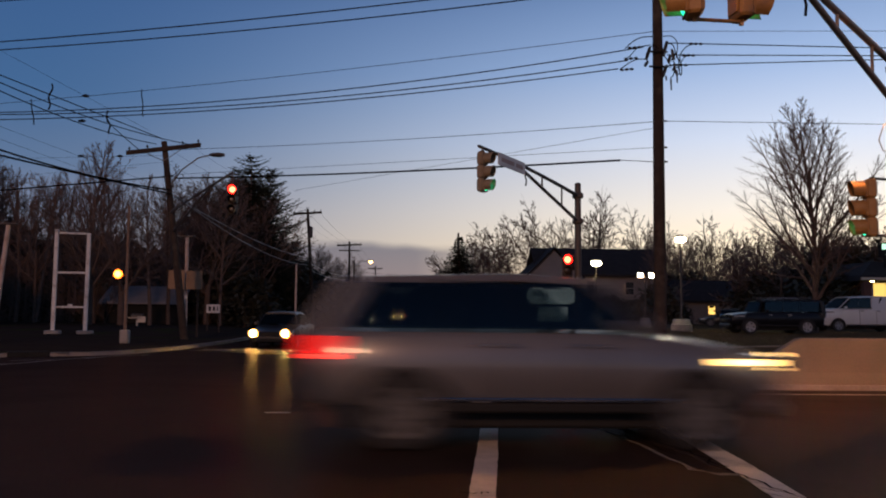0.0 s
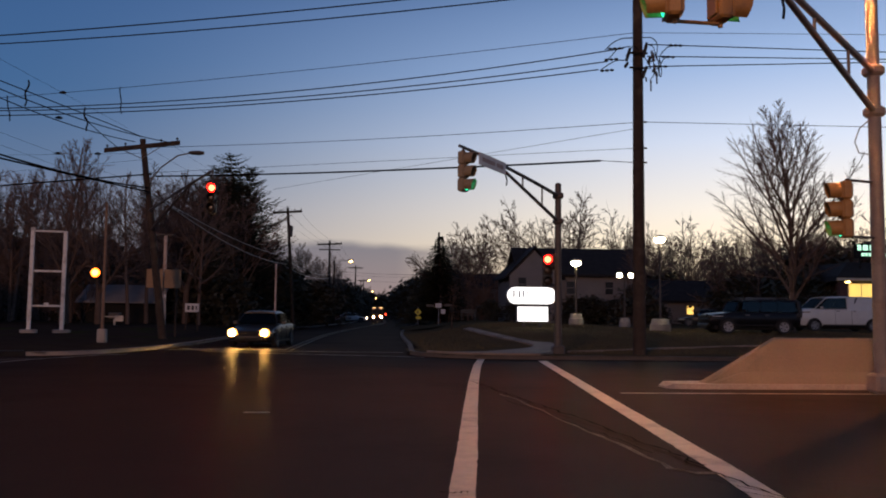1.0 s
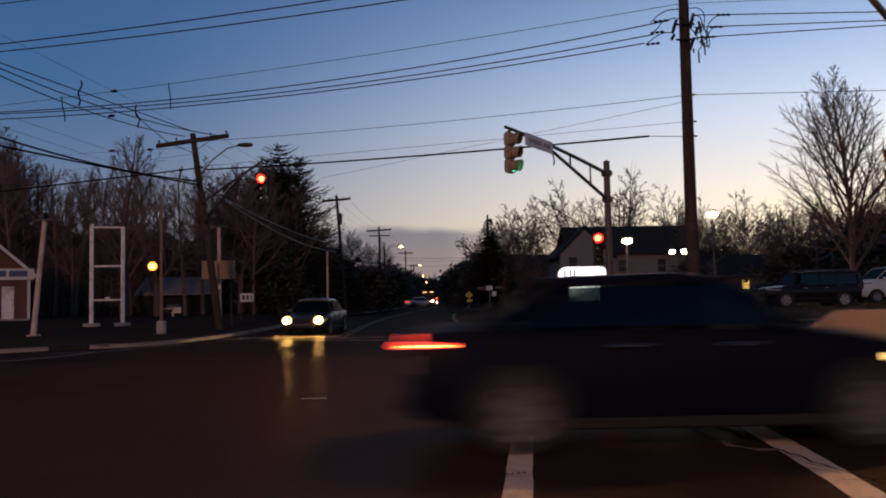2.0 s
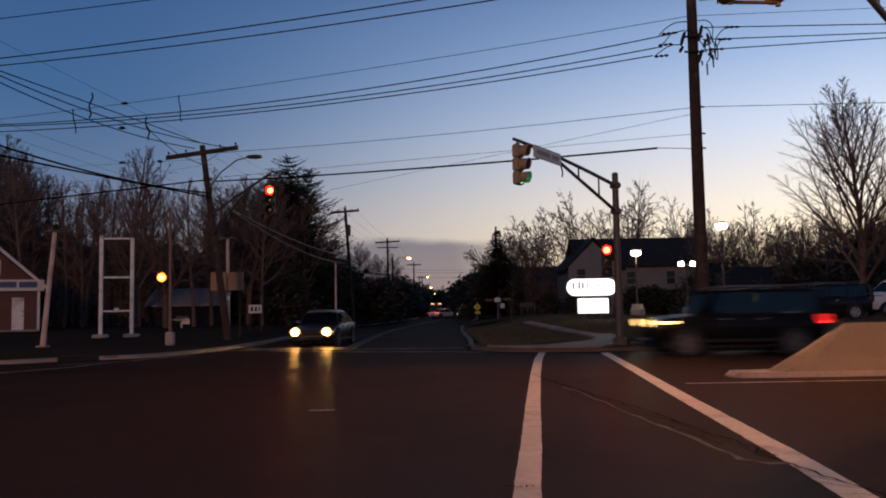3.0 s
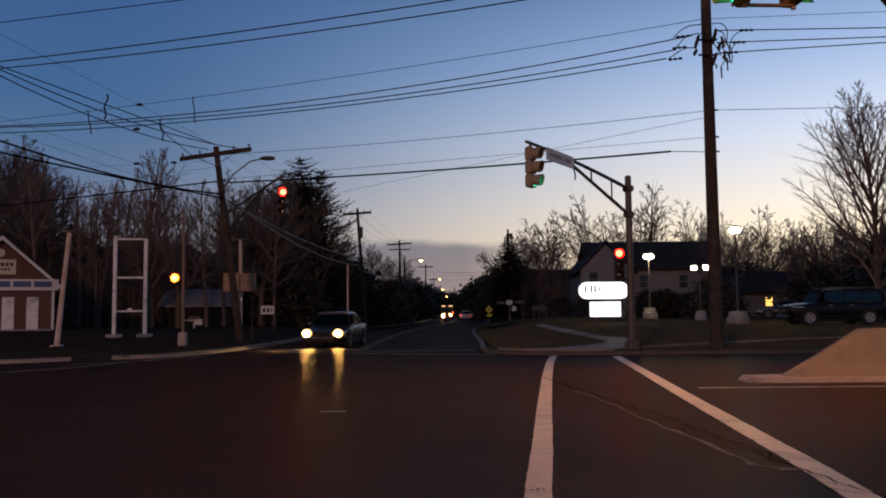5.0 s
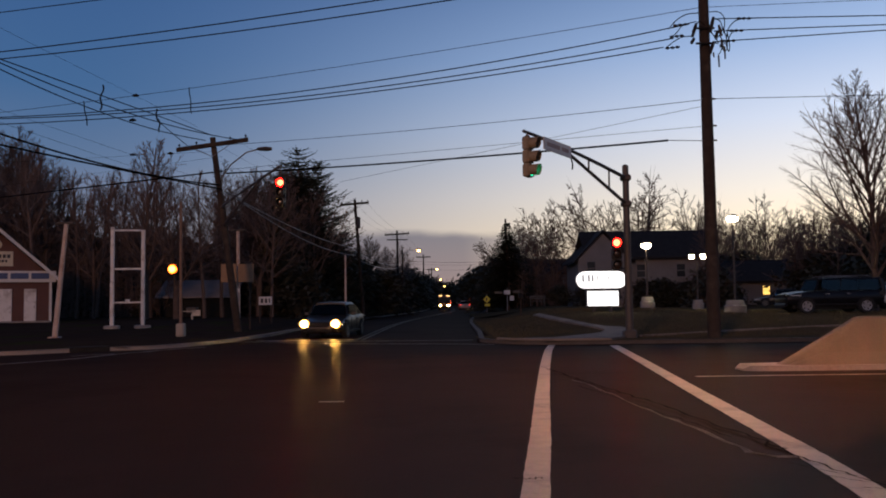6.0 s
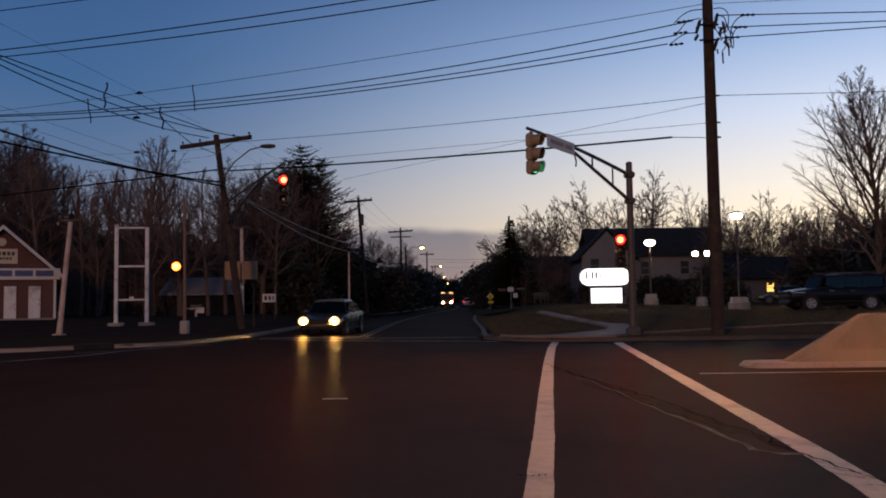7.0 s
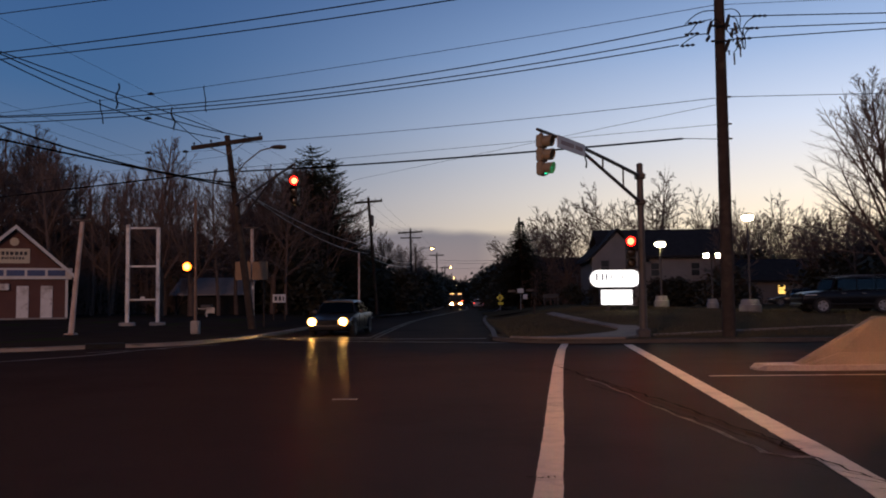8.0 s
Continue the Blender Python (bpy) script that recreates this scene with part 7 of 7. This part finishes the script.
    for y, d, s in ((116, 8.6, 1.8), (132, 8.2, 2.3), (150, 8.0, 2.6), (172, 7.6, 2.6), (198, 7.2, 2.8), (232, 7.0, 2.8), (268, 6.8, 2.8)):
        place(bush, centre(y) + d, y, s, rng.uniform(0, 360))
        if y > 135:
            place(bush, centre(y) - d - 1.0, y + 9, s * 0.9, rng.uniform(0, 360))
        bare(rng.choice((0, 2, 4)), centre(y) + d + 1.5, y + 5, rng.uniform(9.5, 12.0))
    for x, y, s in ((-10.6, 80, 1.9), (-11.4, 90, 2.0), (-12.4, 78, 2.4), (-11.6, 99, 1.9)):
        place(bush, x, y, s, rng.uniform(0, 360))
    # dark hedge before the house
    for k in range(6):
        place(bush, 18.4 + 1.55 * k, 77.2 + rng.uniform(-0.4, 0.4), rng.uniform(0.72, 0.9), rng.uniform(0, 360))
    # stems and brush that close the woods between the single trees
    def understory(name, n, spot, h0, h1):
        s = Shape()
        for k in range(n):
            x, y = spot()
            # thinned to fit the camera's view: open sky beside the corner pole
            if -0.37 < x / y < -0.27 and k % 4:
                continue
            z, h = land(x, y) - 0.1, rng.uniform(h0, h1) * rng.uniform(0.6, 1.0)
            w, lx = rng.uniform(0.02, 0.06), rng.gauss(0, 0.10) * h
            b = len(s.v)
            s.v += [(x - w, y, z), (x + w, y, z), (x + lx, y + rng.gauss(0, 0.3), z + h)]
            s.f.append((b, b + 1, b + 2))
            for j in range(5):
                u = rng.uniform(0.15, 0.9)
                px, pz, l = x + lx * u, z + h * u, h * rng.uniform(0.12, 0.34)
                a = rng.choice((-1, 1)) * rng.uniform(0.3, 1.2)
                b = len(s.v)
                s.v += [(px, y, pz - 0.03), (px, y, pz + 0.03), (px + l * math.sin(a), y + rng.gauss(0, 0.3), pz + l * math.cos(a))]
                s.f.append((b, b + 1, b + 2))
        solid(name, s, "twig", "dense bare brush and saplings of the wood edge", "brush", kind="stuff")
    understory("brush_west", 12000, lambda: (rng.uniform(-80, -12), rng.uniform(70, 112)), 4.0, 9.0)
    understory("brush_east", 11000, lambda: (rng.uniform(25, 100), rng.uniform(95, 124)), 5.0, 9.0)
    def beside():
        # a side road leaves to the left between 112 and 134 m
        side, y = rng.choice((-1, 1)), rng.uniform(84, 320)
        if side < 0 and 112 < y < 134:
            y += 24
        return centre(y) + side * rng.uniform(7.0 if y > 112 or side > 0 else 10.0, 17), y
    understory("brush_street", 5200, beside, 3.5, 8.0)
    # far woods closing the horizon
    s = Shape()
    for k in range(2600):
        a = rng.uniform(-62, 62)
        d = rng.uniform(330, 420)
        x, y = d * math.sin(radians(a)), d * math.cos(radians(a))
        h = rng.uniform(3, 9) * (0.8 + 0.3 * noise.noise((x * 0.02, y * 0.02, 0)))
        w = rng.uniform(0.12, 0.5)
        b = len(s.v)
        s.v += [(x - w, y, -0.2), (x + w, y, -0.2), (x + rng.uniform(-2, 2), y, h), (x + w * 2.5, y + 0.5, h * 0.5), (x - w * 2.5, y - 0.5, h * 0.55)]
        s.f += [(b, b + 1, b + 2), (b, b + 3, b + 2), (b + 1, b + 4, b + 2)]
    solid("far_woods", s, "twig", "bare grey-brown woods along the horizon", "woods", kind="stuff")


def build_grass():
    rng = random.Random(8)
    s = Shape()
    for k in range(26000):
        y = 27.5 + 24 * rng.random() ** 1.4
        x = rng.uniform(1.6, 26)
        if (x < 6.9 and y < 33.5 and y < 26.6 + 1.55 * (x - 2.0) + 1.0 and y > 26.3 + 2.2 * (x - 5.0)) or abs(x - 5.2) < 0.5 and y > 33 and x < 7.2 - 0.045 * y:
            continue
        z = land(x, y)
        h, a = rng.uniform(0.04, 0.11), rng.uniform(0, 3.14)
        w = 0.014
        b = len(s.v)
        s.v += [(x - w * math.cos(a), y - w * math.sin(a), z - 0.01), (x + w * math.cos(a), y + w * math.sin(a), z - 0.01), (x + rng.uniform(-0.05, 0.05), y + rng.uniform(-0.05, 0.05), z + h)]
        s.f.append((b, b + 1, b + 2))
    solid("grass", s, "blade", "short winter grass of the corner lawn", "grass", kind="stuff")


build_wires()
build_corner_lot()
build_shop_left()
build_house()
build_store()
build_lawn_things()
CARS = build_vehicles()
build_street_lamps()
build_trees()
build_grass()
build_verges()


# ---- motion ----
def motions():
    steps = [0.5 * k for k in range(17)]
    walk(CARS["silver"], [(t, pose(1.58 + 26.0 * t, 9.6, 0)) for t in steps])
    walk(CARS["navy"], [(t, pose(-1.88 + 21.0 * (t - 1.8), 8.3, 0)) for t in steps])
    walk(CARS["black"], [(t, pose(-3.1 - 22.6 * (t - 3.5), 23.5, 0, 0, 0, 180)) for t in steps])
    walk(CARS["waiting"], [(t, pose(x, 34.9, 0, 0, 0, -96)) for t, x in ((0.0, -4.72), (3.0, -4.72), (5.6, -4.73), (6.0, -4.75), (6.5, -4.86), (7.0, -4.93), (7.5, -4.97), (8.0, -4.98))])
    walk(CARS["white"], [(0.0, pose(-6.2, 125, 0, 0, 0, 4)), (1.0, pose(-4.0, 125.2, 0, 0, 0, 6)), (2.0, pose(-1.3, 125.6, 0, 0, 0, 14)), (3.0, pose(0.9, 126.4, 0, 0, 0, 40)), (4.0, pose(2.3, 128, 0, 0, 0, 72)),
                         (5.0, pose(2.7, 131, 0, 0, 0, 86)), (6.5, pose(2.85, 134, 0, 0, 0, 89)), (8.0, pose(2.9, 136, 0, 0, 0, 90))])
    walk(CARS["bus"], [(0.0, pose(-0.1, 138, 0, 0, 0, -90)), (4.0, pose(-0.3, 134, 0, 0, 0, -90)), (8.0, pose(-0.65, 122, 0, 0, 0, -90))])
    # the stop arm folds back against the bus
    walk(CARS["bus_arm"], [(t, pose(-0.9, 1.21, 0, 0, 0, a)) for t, a in ((0.0, 0), (3.0, 0), (4.1, 0), (4.25, 45), (4.4, 88), (6.0, 88), (8.0, 88))])


motions()
